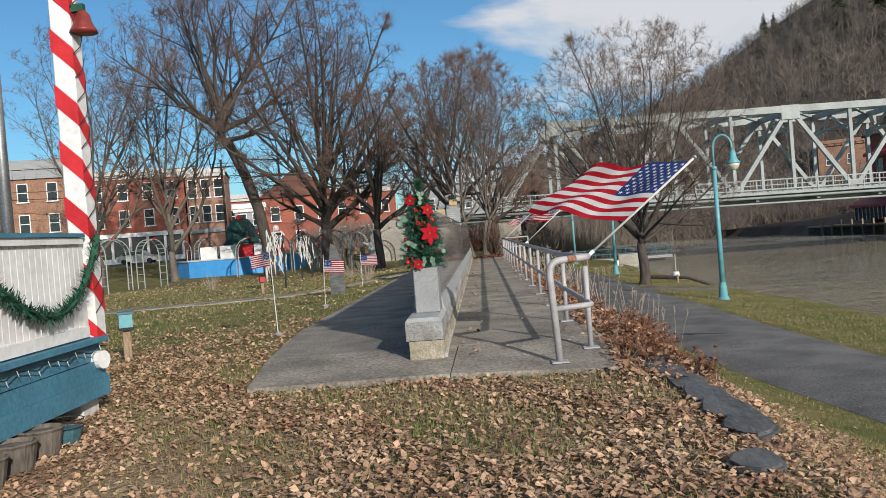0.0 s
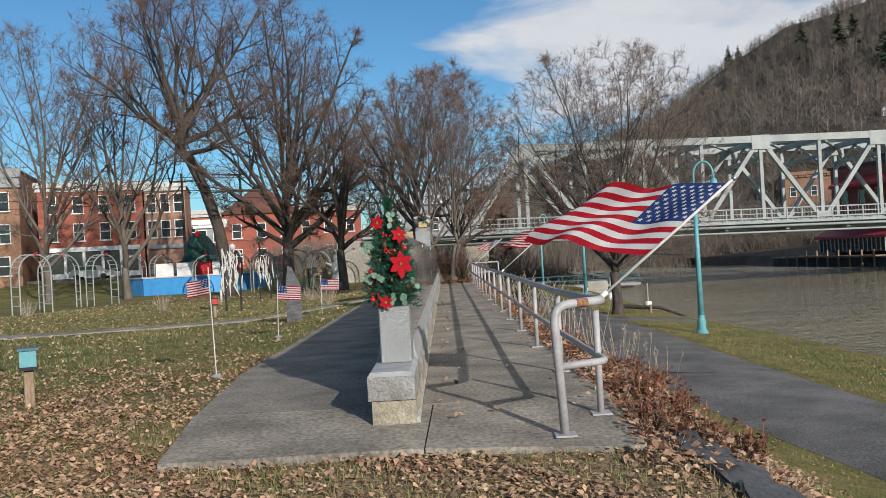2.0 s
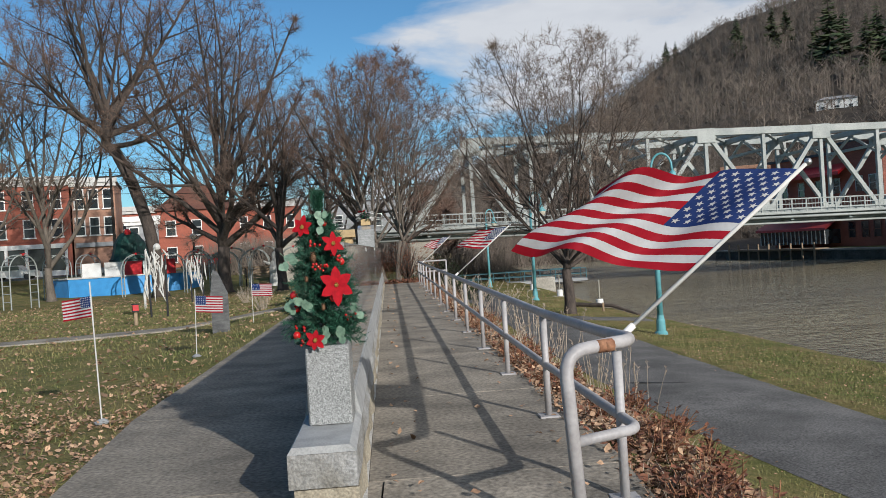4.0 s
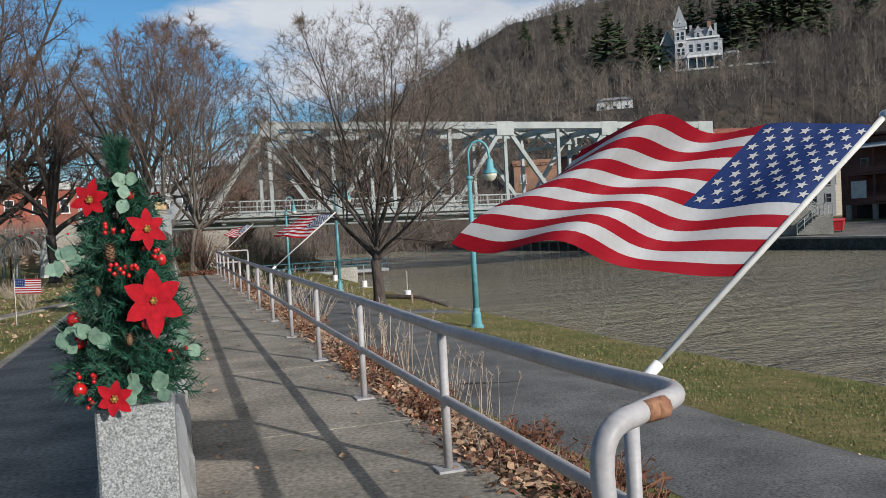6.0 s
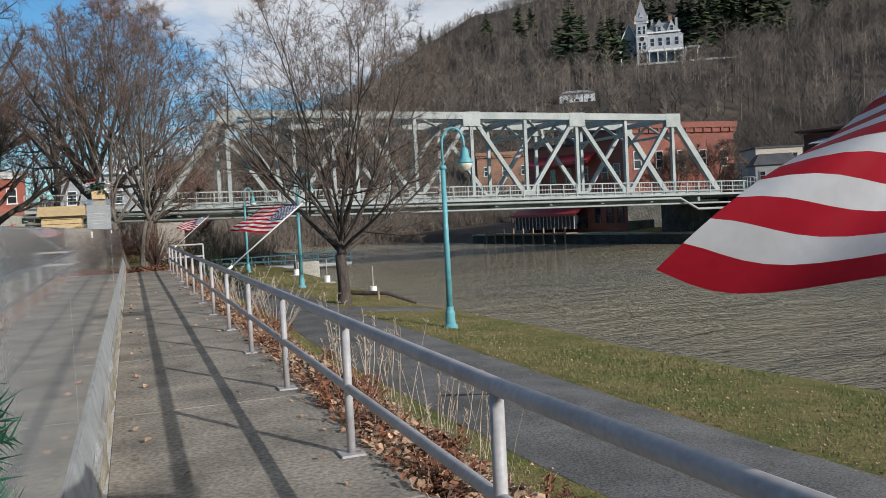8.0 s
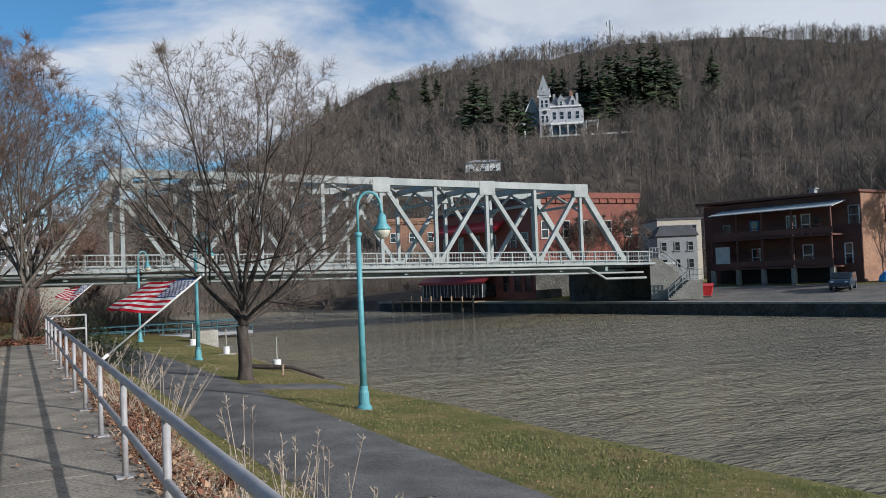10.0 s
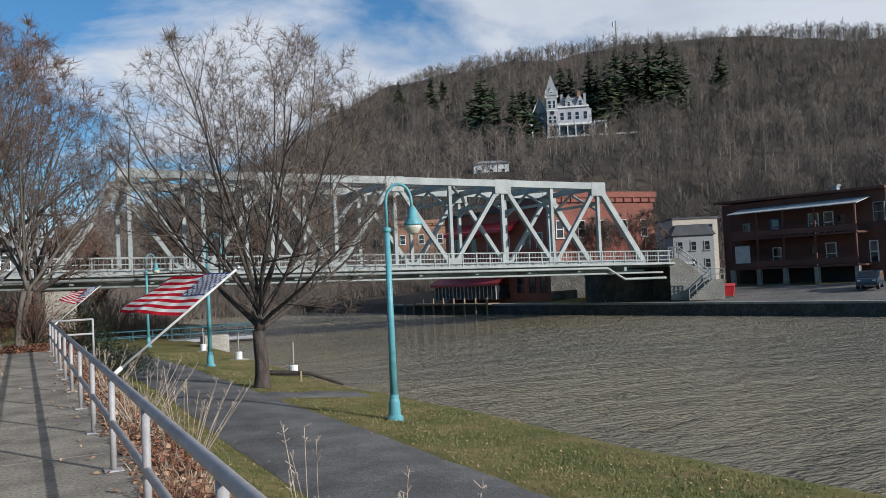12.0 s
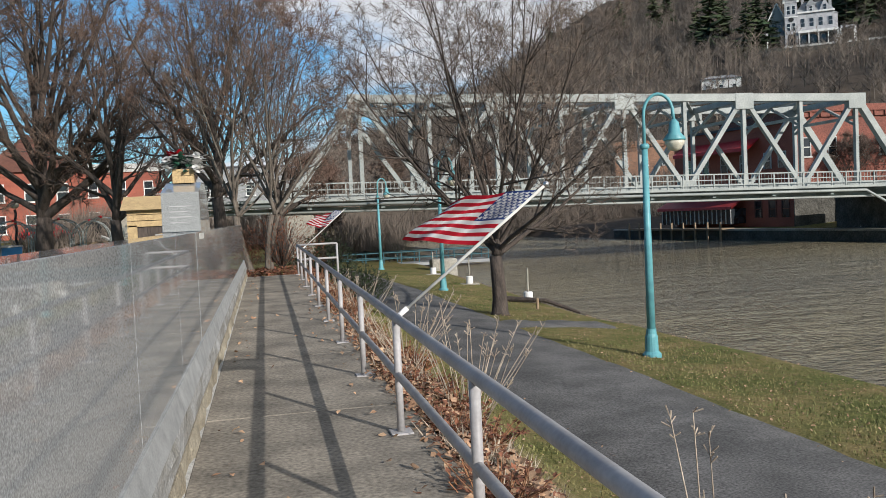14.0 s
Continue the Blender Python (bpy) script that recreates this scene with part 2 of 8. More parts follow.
MAT["leaf_red"] = material("leaf_red", (0.22, 0.085, 0.045), (0.14, 0.06, 0.035), 2.0, 0.8, island=0.45, fine=0.2)
MAT["grass_blade"] = material("grass_blade", (0.125, 0.15, 0.042), (0.235, 0.19, 0.085), 0.7, 0.8, island=0.22, fine=0.2)
MAT["dead_stalk"] = material("dead_stalk", (0.30, 0.145, 0.07), (0.17, 0.085, 0.045), 2.5, 0.85, island=0.4)
MAT["straw"] = material("straw", (0.40, 0.34, 0.265), (0.28, 0.225, 0.17), 3, 0.85, island=0.3)
MAT["flag_red"] = material("flag_red", (0.29, 0.010, 0.020), (0.27, 0.009, 0.018), 6, 0.65, fine=0.06, bump=0.1, bscale=200, dist=0.001)
MAT["flag_white"] = material("flag_white", (0.46, 0.457, 0.455), (0.44, 0.437, 0.435), 6, 0.65, fine=0.04, bump=0.1, bscale=200, dist=0.001)
MAT["flag_blue"] = material("flag_blue", (0.018, 0.036, 0.125), (0.016, 0.034, 0.12), 6, 0.65, fine=0.06, bump=0.1, bscale=200, dist=0.001)
MAT["needle"] = material("needle", (0.012, 0.055, 0.03), (0.022, 0.095, 0.055), 8, 0.6, island=0.45, fine=0.1)
MAT["eucalyptus"] = material("eucalyptus", (0.16, 0.25, 0.17), (0.10, 0.17, 0.12), 20, 0.6, island=0.25)
MAT["petal"] = material("petal", (0.34, 0.006, 0.012), (0.25, 0.004, 0.01), 25, 0.8, spec=0.15, island=0.2, bump=0.2, bscale=80, dist=0.003)
MAT["bauble"] = material("bauble", (0.5, 0.015, 0.012), (0.4, 0.01, 0.01), 8, 0.22, fine=0, spec=0.7)
MAT["bell_red"] = material("bell_red", (0.22, 0.03, 0.022), (0.15, 0.025, 0.02), 12, 0.4, fine=0.15)
MAT["cone"] = material("cone", (0.22, 0.12, 0.06), (0.13, 0.07, 0.04), 40, 0.8, island=0.3)
MAT["gold"] = material("gold", (0.45, 0.3, 0.08), (0.35, 0.2, 0.05), 40, 0.4, metal=0.6)
MAT["steel"] = material("steel", (0.5, 0.5, 0.5), (0.4, 0.4, 0.4), 8, 0.35, metal=0.9)


def ground_material():
    m = bpy.data.materials.new("ground")
    m.use_nodes = True
    N, L = m.node_tree.nodes, m.node_tree.links
    b = N["Principled BSDF"]
    b.inputs["Roughness"].default_value = 0.95
    b.inputs["Specular IOR Level"].default_value = 0.15
    geo = N.new("ShaderNodeNewGeometry")
    sp = N.new("ShaderNodeSeparateXYZ")
    L.new(geo.outputs["Position"], sp.inputs[0])

    def noise_(scale, detail=6):
        n = N.new("ShaderNodeTexNoise")
        n.inputs["Scale"].default_value, n.inputs["Detail"].default_value = scale, detail
        L.new(geo.outputs["Position"], n.inputs["Vector"])
        return n.outputs[0]

    def ramp(src, p0, c0, p1, c1):
        r = N.new("ShaderNodeValToRGB")
        r.color_ramp.elements[0].position, r.color_ramp.elements[1].position = p0, p1
        r.color_ramp.elements[0].color, r.color_ramp.elements[1].color = (*c0, 1), (*c1, 1)
        L.new(src, r.inputs[0])
        return r.outputs[0]

    def mix(f, a, c, mode="MIX"):
        x = N.new("ShaderNodeMix")
        x.data_type, x.blend_type = "RGBA", mode
        if isinstance(f, float):
            x.inputs[0].default_value = f
        else:
            L.new(f, x.inputs[0])
        L.new(a, x.inputs[6])
        L.new(c, x.inputs[7])
        return x.outputs[2]

    def rng(src, a, c, lo=0.0, hi=1.0):
        r = N.new("ShaderNodeMapRange")
        r.interpolation_type = "SMOOTHSTEP"
        r.inputs[1].default_value, r.inputs[2].default_value, r.inputs[3].default_value, r.inputs[4].default_value = a, c, lo, hi
        L.new(src, r.inputs[0])
        return r.outputs[0]

    def math_(op, a, c):
        x = N.new("ShaderNodeMath")
        x.operation = op
        for i, s in enumerate((a, c)):
            if isinstance(s, float):
                x.inputs[i].default_value = s
            else:
                L.new(s, x.inputs[i])
        return x.outputs[0]

    grass = ramp(noise_(0.5), 0.35, (0.112, 0.122, 0.038), 0.68, (0.21, 0.168, 0.075))
    grass = mix(0.6, grass, ramp(noise_(22), 0.3, (0.4, 0.42, 0.4), 0.7, (1.5, 1.45, 1.4)), "MULTIPLY")
    grass = mix(0.55, grass, ramp(noise_(3.5), 0.36, (0.6, 0.72, 0.5), 0.64, (1.4, 1.25, 1.3)), "MULTIPLY")
    litter = ramp(noise_(26, 4), 0.32, (0.15, 0.10, 0.06), 0.68, (0.36, 0.26, 0.16))
    # leaf litter lies in front of the ramp and beside it, thinning with distance
    near = rng(math_("ADD", sp.outputs[1], math_("MULTIPLY", noise_(0.35), 9.0)), 9.5, 2.5)
    bank = rng(sp.outputs[0], 4.6, 2.4)
    side = math_("MULTIPLY", rng(sp.outputs[0], 1.2, 1.7), bank)
    lit = math_("MAXIMUM", near, side)
    lit = math_("MULTIPLY", lit, rng(noise_(1.3), 0.28, 0.52))
    lit = math_("MULTIPLY", lit, rng(sp.outputs[0], 5.5, 3.5))
    col = mix(lit, grass, litter)
    mud = ramp(noise_(1.2), 0.35, (0.16, 0.12, 0.075), 0.65, (0.11, 0.085, 0.055))
    wet = rng(math_("ADD", sp.outputs[2], math_("MULTIPLY", noise_(0.7), 0.5)), -2.25, -2.45)
    col = mix(wet, col, mud)
    wood = ramp(noise_(0.03), 0.35, (0.052, 0.043, 0.035), 0.65, (0.088, 0.069, 0.052))
    wood = mix(0.5, wood, ramp(noise_(0.35), 0.3, (0.5, 0.5, 0.5), 0.7, (1.4, 1.4, 1.4)), "MULTIPLY")
    far = math_("MAXIMUM", rng(sp.outputs[1], 92.0, 104.0), rng(sp.outputs[0], 112.0, 126.0))
    col = mix(far, col, wood)
    L.new(col, b.inputs["Base Color"])
    bp = N.new("ShaderNodeBump")
    bp.inputs["Strength"].default_value, bp.inputs["Distance"].default_value = 0.8, 0.04
    L.new(noise_(30), bp.inputs["Height"])
    L.new(bp.outputs[0], b.inputs["Normal"])
    return m


MAT["ground"] = ground_material()


def water_material():
    m = bpy.data.materials.new("river_water")
    m.use_nodes = True
    N, L = m.node_tree.nodes, m.node_tree.links
    b = N["Principled BSDF"]
    b.inputs["Roughness"].default_value = 0.1
    b.inputs["IOR"].default_value = 1.33
    geo = N.new("ShaderNodeNewGeometry")
    mp = N.new("ShaderNodeMapping")
    mp.inputs["Rotation"].default_value = (0, 0, radians(-35))
    mp.inputs["Scale"].default_value = (1.0, 2.6, 1.0)
    L.new(geo.outputs["Position"], mp.inputs[0])
    n = N.new("ShaderNodeTexNoise")
    n.inputs["Scale"].default_value, n.inputs["Detail"].default_value = 0.05, 3.0
    L.new(geo.outputs["Position"], n.inputs["Vector"])
    r = N.new("ShaderNodeValToRGB")
    r.color_ramp.elements[0].position, r.color_ramp.elements[1].position = 0.38, 0.62
    r.color_ramp.elements[0].color, r.color_ramp.elements[1].color = (0.235, 0.205, 0.138, 1), (0.18, 0.162, 0.12, 1)
    L.new(n.outputs[0], r.inputs[0])
    L.new(r.outputs[0], b.inputs["Base Color"])
    w1 = N.new("ShaderNodeTexNoise")
    w1.inputs["Scale"].default_value, w1.inputs["Detail"].default_value, w1.inputs["Distortion"].default_value = 1.5, 8.0, 0.8
    L.new(mp.outputs[0], w1.inputs["Vector"])
    w2 = N.new("ShaderNodeTexNoise")
    w2.inputs["Scale"].default_value, w2.inputs["Detail"].default_value = 0.22, 2.0
    L.new(mp.outputs[0], w2.inputs["Vector"])
    add = N.new("ShaderNodeMath")
    add.operation = "MULTIPLY_ADD"
    add.inputs[1].default_value = 1.5
    L.new(w2.outputs[0], add.inputs[0])
    L.new(w1.outputs[0], add.inputs[2])
    bp = N.new("ShaderNodeBump")
    bp.inputs["Strength"].default_value, bp.inputs["Distance"].default_value = 1.0, 0.33
    L.new(add.outputs[0], bp.inputs["Height"])
    L.new(bp.outputs[0], b.inputs["Normal"])
    return m


MAT["water"] = water_material()


# ---------------------------------------------------------------- mesh helpers
class Geo:
    """Collects vertices and faces for one mesh."""

    def __init__(self):
        self.v, self.f = [], []

    def add(self, verts, faces):
        o = len(self.v)
        self.v.extend(tuple(map(float, p)) for p in verts)
        self.f.extend(tuple(i + o for i in f) for f in faces)
        return self

    def box(self, x0, x1, y0, y1, z0, z1, c=0.0):
        if c <= 0:
            return self.add([(x0, y0, z0), (x1, y0, z0), (x1, y1, z0), (x0, y1, z0), (x0, y0, z1), (x1, y0, z1), (x1, y1, z1), (x0, y1, z1)],
                            [(0, 3, 2, 1), (4, 5, 6, 7), (0, 1, 5, 4), (1, 2, 6, 5), (2, 3, 7, 6), (3, 0, 4, 7)])
        rings = []
        for z, d in ((z0, 0), (z1 - c, 0), (z1, c)):
            e = c if d == 0 else c
            i = d
            rings.append([(x0 + e, y0 + i, z), (x1 - e, y0 + i, z), (x1 - i, y0 + e, z), (x1 - i, y1 - e, z), (x1 - e, y1 - i, z), (x0 + e, y1 - i, z), (x0 + i, y1 - e, z), (x0 + i, y0 + e, z)])
        vs = sum(rings, [])
        fs = [tuple(range(7, -1, -1)), tuple(range(16, 24))]
        for k in range(2):
            for j in range(8):
                a, b2 = k * 8 + j, k * 8 + (j + 1) % 8
                fs.append((a, b2, b2 + 8, a + 8))
        return self.add(vs, fs)

    def beam(self, p, q, w, h, up=(0, 0, 1)):
        """A square bar from p to q."""
        p, q, up = Vector(p), Vector(q), Vector(up)
        d = (q - p).normalized()
        s = d.cross(up)
        if s.length < 1e-4:
            s = d.cross(Vector((1, 0, 0)))
        s.normalize()
        u = s.cross(d).normalized()
        vs = [e + s * (a * w / 2) + u * (b2 * h / 2) for e in (p, q) for a, b2 in ((-1, -1), (1, -1), (1, 1), (-1, 1))]
        return self.add(vs, [(0, 3, 2, 1), (4, 5, 6, 7), (0, 1, 5, 4), (1, 2, 6, 5), (2, 3, 7, 6), (3, 0, 4, 7)])

    def tube(self, pts, radii, n=8, caps=True):
        pts = [Vector(p) for p in pts]
        if not hasattr(radii, "__len__"):
            radii = [radii] * len(pts)
        k = len(pts)
        d0 = (pts[1] - pts[0]).normalized()
        ref = Vector((0, 0, 1)) if abs(d0.z) < 0.9 else Vector((1, 0, 0))
        u = d0.cross(ref).normalized()
        vs = []
        for i in range(k):
            d = (pts[min(i + 1, k - 1)] - pts[max(i - 1, 0)]).normalized()
            u = (u - d * u.dot(d)).normalized()
            w = d.cross(u)
            for j in range(n):
                a = 2 * math.pi * j / n
                vs.append(pts[i] + (u * math.cos(a) + w * math.sin(a)) * radii[i])
        fs = [(i * n + j, i * n + (j + 1) % n, (i + 1) * n + (j + 1) % n, (i + 1) * n + j) for i in range(k - 1) for j in range(n)]
        if caps:
            fs += [tuple(range(n - 1, -1, -1)), tuple(range((k - 1) * n, k * n))]
        return self.add(vs, fs)

    def lathe(self, prof, n=16, at=(0, 0, 0)):
        """prof: (radius, z) from the bottom up, about a vertical axis."""
        vs = [(at[0] + max(r, 1e-4) * math.cos(2 * math.pi * j / n), at[1] + max(r, 1e-4) * math.sin(2 * math.pi * j / n), at[2] + z) for r, z in prof for j in range(n)]
        k = len(prof)
        fs = [(i * n + j, i * n + (j + 1) % n, (i + 1) * n + (j + 1) % n, (i + 1) * n + j) for i in range(k - 1) for j in range(n)]
        fs += [tuple(range(n - 1, -1, -1)), tuple(range((k - 1) * n, k * n))]
        return self.add(vs, fs)

    def ball(self, c, r, n=10, m=7, squash=1.0):
        prof = [(r * math.sin(math.pi * i / m), -r * squash * math.cos(math.pi * i / m)) for i in range(m + 1)]
        return self.lathe(prof, n, c)

    def prism(self, poly, z0, z1):
        k = len(poly)
        vs = [(x, y, z) for z in (z0, z1) for x, y in poly]
        fs = [tuple(range(k - 1, -1, -1)), tuple(range(k, 2 * k))] + [(i, (i + 1) % k, (i + 1) % k + k, i + k) for i in range(k)]
        return self.add(vs, fs)

    def moved(self, m):
        self.v = [tuple(m @ Vector(p)) for p in self.v]
        return self

    def mesh(self, name, mat, smooth=False):
        me = bpy.data.meshes.new(name)
        me.from_pydata(self.v, [], self.f)
        me.materials.append(MAT[mat] if isinstance(mat, str) else mat)
        if smooth:
            me.shade_smooth()
        me.update()
        return me


def raw_mesh(name, verts, faces, mat, smooth=False):
    """A mesh from numpy arrays: verts (n, 3), faces (m, 3) or (m, 4)."""
    me = bpy.data.meshes.new(name)
    me.from_pydata(np.asarray(verts, float).tolist(), [], np.asarray(faces, int).tolist())
    me.materials.append(MAT[mat] if isinstance(mat, str) else mat)
    if smooth:
        me.shade_smooth()
    me.update()
    return me


def part(name, geo, mat, parent=None, label="", smooth=False, at=None):
    me = geo if isinstance(geo, bpy.types.Mesh) else geo.mesh(name, mat, smooth)
    ob = new(name, me)
    if parent is not None:
        ob.parent = parent
    if at is not None:
        ob.matrix_basis = at
    if label:
        ob["label"] = label
    return ob


def thing(name, label, category, group="", kind="", at=None):
    ob = new(name)
    if at is not None:
        ob.matrix_basis = at
    return tagged(ob, label, category, group, kind)


# ---------------------------------------------------------------- the lie of the land
WATER_Z = -2.9


def lerp(x, xs, ys):
    return np.interp(x, xs, ys)


def path_left(y):
    return lerp(y, [-60, -20, -5, 3, 7, 11, 16, 25, 35, 48, 61, 75], [14, 9.2, 6.8, 6.0, 5.65, 5.35, 5.2, 5.05, 5.2, 5.0, 4.0, 2.0])


def path_right(y):
    return lerp(y, [-60, -20, -5, 3, 7, 11, 16, 25, 31, 37, 48, 61, 75], [17.4, 12.6, 10.2, 9.2, 8.85, 8.7, 8.55, 8.45, 8.2, 8.1, 7.8, 7.0, 5.0])


def path_z(y):
    return lerp(y, [-60, -12, -5, 3, 10, 20, 30, 75], [-1.3, -1.5, -1.65, -1.87, -2.06, -2.12, -2.1, -2.1])


def lawn_z(x, y):
    a = lerp(y, [-40, -9, -5, -3.3, -0.4, 0.6, 6, 30, 58, 72, 95, 130], [-0.4, -0.31, -0.27, -0.23, -0.17, -0.18, -0.21, -0.5, -0.9, -0.7, 0.9, 1.0])
    b = lerp(y, [-40, -9, -3.3, -0.5, 0.5, 2.5, 36, 70, 130], [-0.4, -0.31, -0.23, -0.17, -0.16, -0.07, -0.08, -0.6, 0.5])
    return lerp(x, [-6.0, -2.6], [0, 1]) * (b - a) + a


def bank_x(y):
    return lerp(y, [-80, -10, 6, 15, 21, 25, 33, 37, 41, 47, 60, 72, 90, 110], [26, 19, 16, 15.1, 14.3, 14.2, 13.6, 12.9, 13.0, 13.2, 13.6, 14.0, 15.5, 22])


QUAY = ((80.0, 20.0 - 46.0), (62.5, 42.9), (52.6, 84.2), (46.0, 112.0))


def quay_x(y):
    return lerp(y, [-60, -26, 42.9, 84.2, 112, 140], [88, 80, 62.5, 52.6, 46, 40])


RIDGE_AZ = [-30, -12, 0, 5, 10.2, 12.6, 15, 17.4, 19, 22.9, 26.6, 31.4, 39.2, 50.2, 58.6, 75, 95, 125]
RIDGE_S = [0.0, 0.01, 0.052, 0.079, 0.110, 0.130, 0.148, 0.174, 0.192, 0.226, 0.245, 0.258, 0.265, 0.252, 0.224, 0.165, 0.09, 0.0]


def hill_z(x, y):
    dx, dy = x - 1.0, y - 4.0
    r = np.hypot(dx, dy)
    az = np.degrees(np.arctan2(dx, dy))
    s = np.interp(az, RIDGE_AZ, RIDGE_S)
    k = np.interp(r, [0, 135, 165, 235, 300, 420, 540, 640, 900, 1800], [0, 0, 0.055, 0.235, 0.345, 0.66, 1.0, 1.03, 0.8, 0.3])
    return s * 540.0 * k


def ground_z(x, y):
    x, y = np.asarray(x, float), np.asarray(y, float)
    pl, pr, pz, lz, bx, qx = path_left(y), path_right(y), path_z(y), lawn_z(x, y), bank_x(y), quay_x(y)
    near = np.where(x < 1.6, lz, 0)
    t = np.clip((x - 1.6) / np.maximum(pl - 0.25 - 1.6, 0.1), 0, 1)
    slope = np.interp(t, [0, 0.14, 0.26, 0.45, 0.8, 1], [0, 0.04, 0.28, 0.58, 0.93, 1.0])
    z = np.where(x < 1.6, near, lz + (pz - lz) * slope)
    z = np.where((x > pl - 0.25) & (x <= pr + 0.25), pz - 0.02, z)
    u = np.clip((x - pr - 0.25) / np.maximum(bx - pr - 0.25, 0.1), 0, 1)
    z = np.where(x > pr + 0.25, pz + (WATER_Z - 0.03 - pz) * np.interp(u, [0, 0.3, 0.8, 1], [0, 0.2, 0.42, 1.0]), z)
    z = np.where(x > bx, np.maximum(WATER_Z - 0.03 - (x - bx) * 0.3, -5.0), z)
    # the far side of the river
    far = np.where(y > 112, 1.0, 0.0)
    north = np.clip((y - 138) / 10, 0, 1)
    z = np.where((y > 112) & (x > -2), np.where(y > 138, WATER_Z - 0.4 + north * 4.0, -5.0), z)
    west = np.clip((-(x) + 12) / 10, 0, 1)
    z = np.where((y > 100) & (x <= 22) & (x > -30), np.maximum(z, WATER_Z - 1 + 4.5 * np.clip((22 - x) / 14, 0, 1)), z)
    east = np.clip((x - qx - 0.6) / 0.4, 0, 1)
    land = lerp(x - qx, [0, 3, 18, 60, 90], [-1.72, -1.62, -0.5, -0.2, 1.0])
    z = np.where(x > qx + 0.6, land, z)
    h = hill_z(x, y)
    z = np.where(h > 0.05, np.maximum(z, np.where(np.hypot(x, y) > 150, h - 0.5, z)), z)
    return z


# ---------------------------------------------------------------- ground, river, path
def spaced(stops):
    out = []
    for a, b, s in stops:
        out += list(np.arange(a, b, s))
    return np.array(out + [stops[-1][1]])


def build_ground():
    xs = spaced([(-1500, -300, 120), (-300, -60, 12), (-60, -12, 3), (-12, -3, 0.75), (-3, 10.5, 0.25), (10.5, 17, 0.5), (17, 50, 3), (50, 90, 1.5), (90, 260, 7), (260, 900, 20), (900, 2000, 150)])
    ys = spaced([(-900, -120, 90), (-120, -14, 6), (-14, 8, 0.4), (8, 48, 1.0), (48, 150, 2.5), (150, 300, 7), (300, 800, 20), (800, 2000, 120)])
    X, Y = np.meshgrid(xs, ys)
    Z = ground_z(X, Y)
    rough = np.array([noise.noise(Vector((a * 0.35, b * 0.35, 0.3))) for a, b in zip(X.ravel(), Y.ravel())]).reshape(X.shape)
    Z = Z + rough * np.where((X > -30) & (X < 14) & (Y < 60), 0.03, 0.0) * np.where((X > path_left(Y) - 0.5) & (X < path_right(Y) + 0.5), 0, 1)
    under = (X > -2.0) & (X < 1.5) & (Y > 0.5) & (Y < 33.5)
    Z = np.where(under, np.minimum(Z, -0.28), Z)
    big = np.array([noise.fractal(Vector((a * 0.012, b * 0.012, 2.0)), 1.0, 2.0, 4) for a, b in zip(X.ravel(), Y.ravel())]).reshape(X.shape)
    Z = Z + np.where(hill_z(X, Y) > 6, big * 6, 0)
    n, m = len(xs), len(ys)
    idx = np.arange(n * m).reshape(m, n)
    F = np.stack([idx[:-1, :-1], idx[:-1, 1:], idx[1:, 1:], idx[1:, :-1]], -1).reshape(-1, 4)
    V = np.stack([X, Y, Z], -1).reshape(-1, 3)
    tagged(new("ground", raw_mesh("ground", V, F, "ground", True)), "grass and leaf-covered park ground running up into hillside", "ground", kind="structure")


build_ground()

g = Geo()
g.add([(5, -150, WATER_Z), (130, -150, WATER_Z), (130, 200, WATER_Z), (5, 200, WATER_Z)], [(0, 1, 2, 3)])
tagged(part("water", g, "water"), "murky brown rippled river water", "river", kind="structure")


def build_path():
    ys = spaced([(-60, -10, 2.5), (-10, 40, 0.8), (40, 75, 2)])
    V, F = [], []
    cols = 7
    for y in ys:
        a, b = float(path_left(y)), float(path_right(y))
        wob = 0.05 * noise.noise(Vector((y * 0.9, 0, 0))), 0.05 * noise.noise(Vector((y * 0.9, 7, 0)))
        for j in range(cols):
            t = j / (cols - 1)
            edge = -0.05 if j in (0, cols - 1) else 0.0
            V.append((a + wob[0] + (b - a + wob[1]) * t, y, float(path_z(y)) + 0.035 + 0.03 * math.sin(math.pi * t) + edge))
    for i in range(len(ys) - 1):
        for j in range(cols - 1):
            o = i * cols + j
            F.append((o, o + 1, o + cols + 1, o + cols))
    tagged(new("path", raw_mesh("path", V, F, "asphalt", True)), "worn grey asphalt riverside footpath", "path", kind="structure")


build_path()
V = []
for i in range(13):
    xx = 7.0 + 4.5 * i / 12
    for j in range(7):
        yy = 32.3 + 0.2 * math.sin(i * 0.9) + (2.1 + 0.2 * math.sin(i * 1.7)) * j / 6
        V.append((xx, yy, float(ground_z(xx, yy)) + (0.045 if 0 < j < 6 else 0.0)))
tagged(part("path_spur", Geo().add(V, [(i * 7 + j, (i + 1) * 7 + j, (i + 1) * 7 + j + 1, i * 7 + j + 1) for i in range(12) for j in range(6)]), "asphalt"), "short asphalt spur from the footpath to the water", "path", kind="structure")

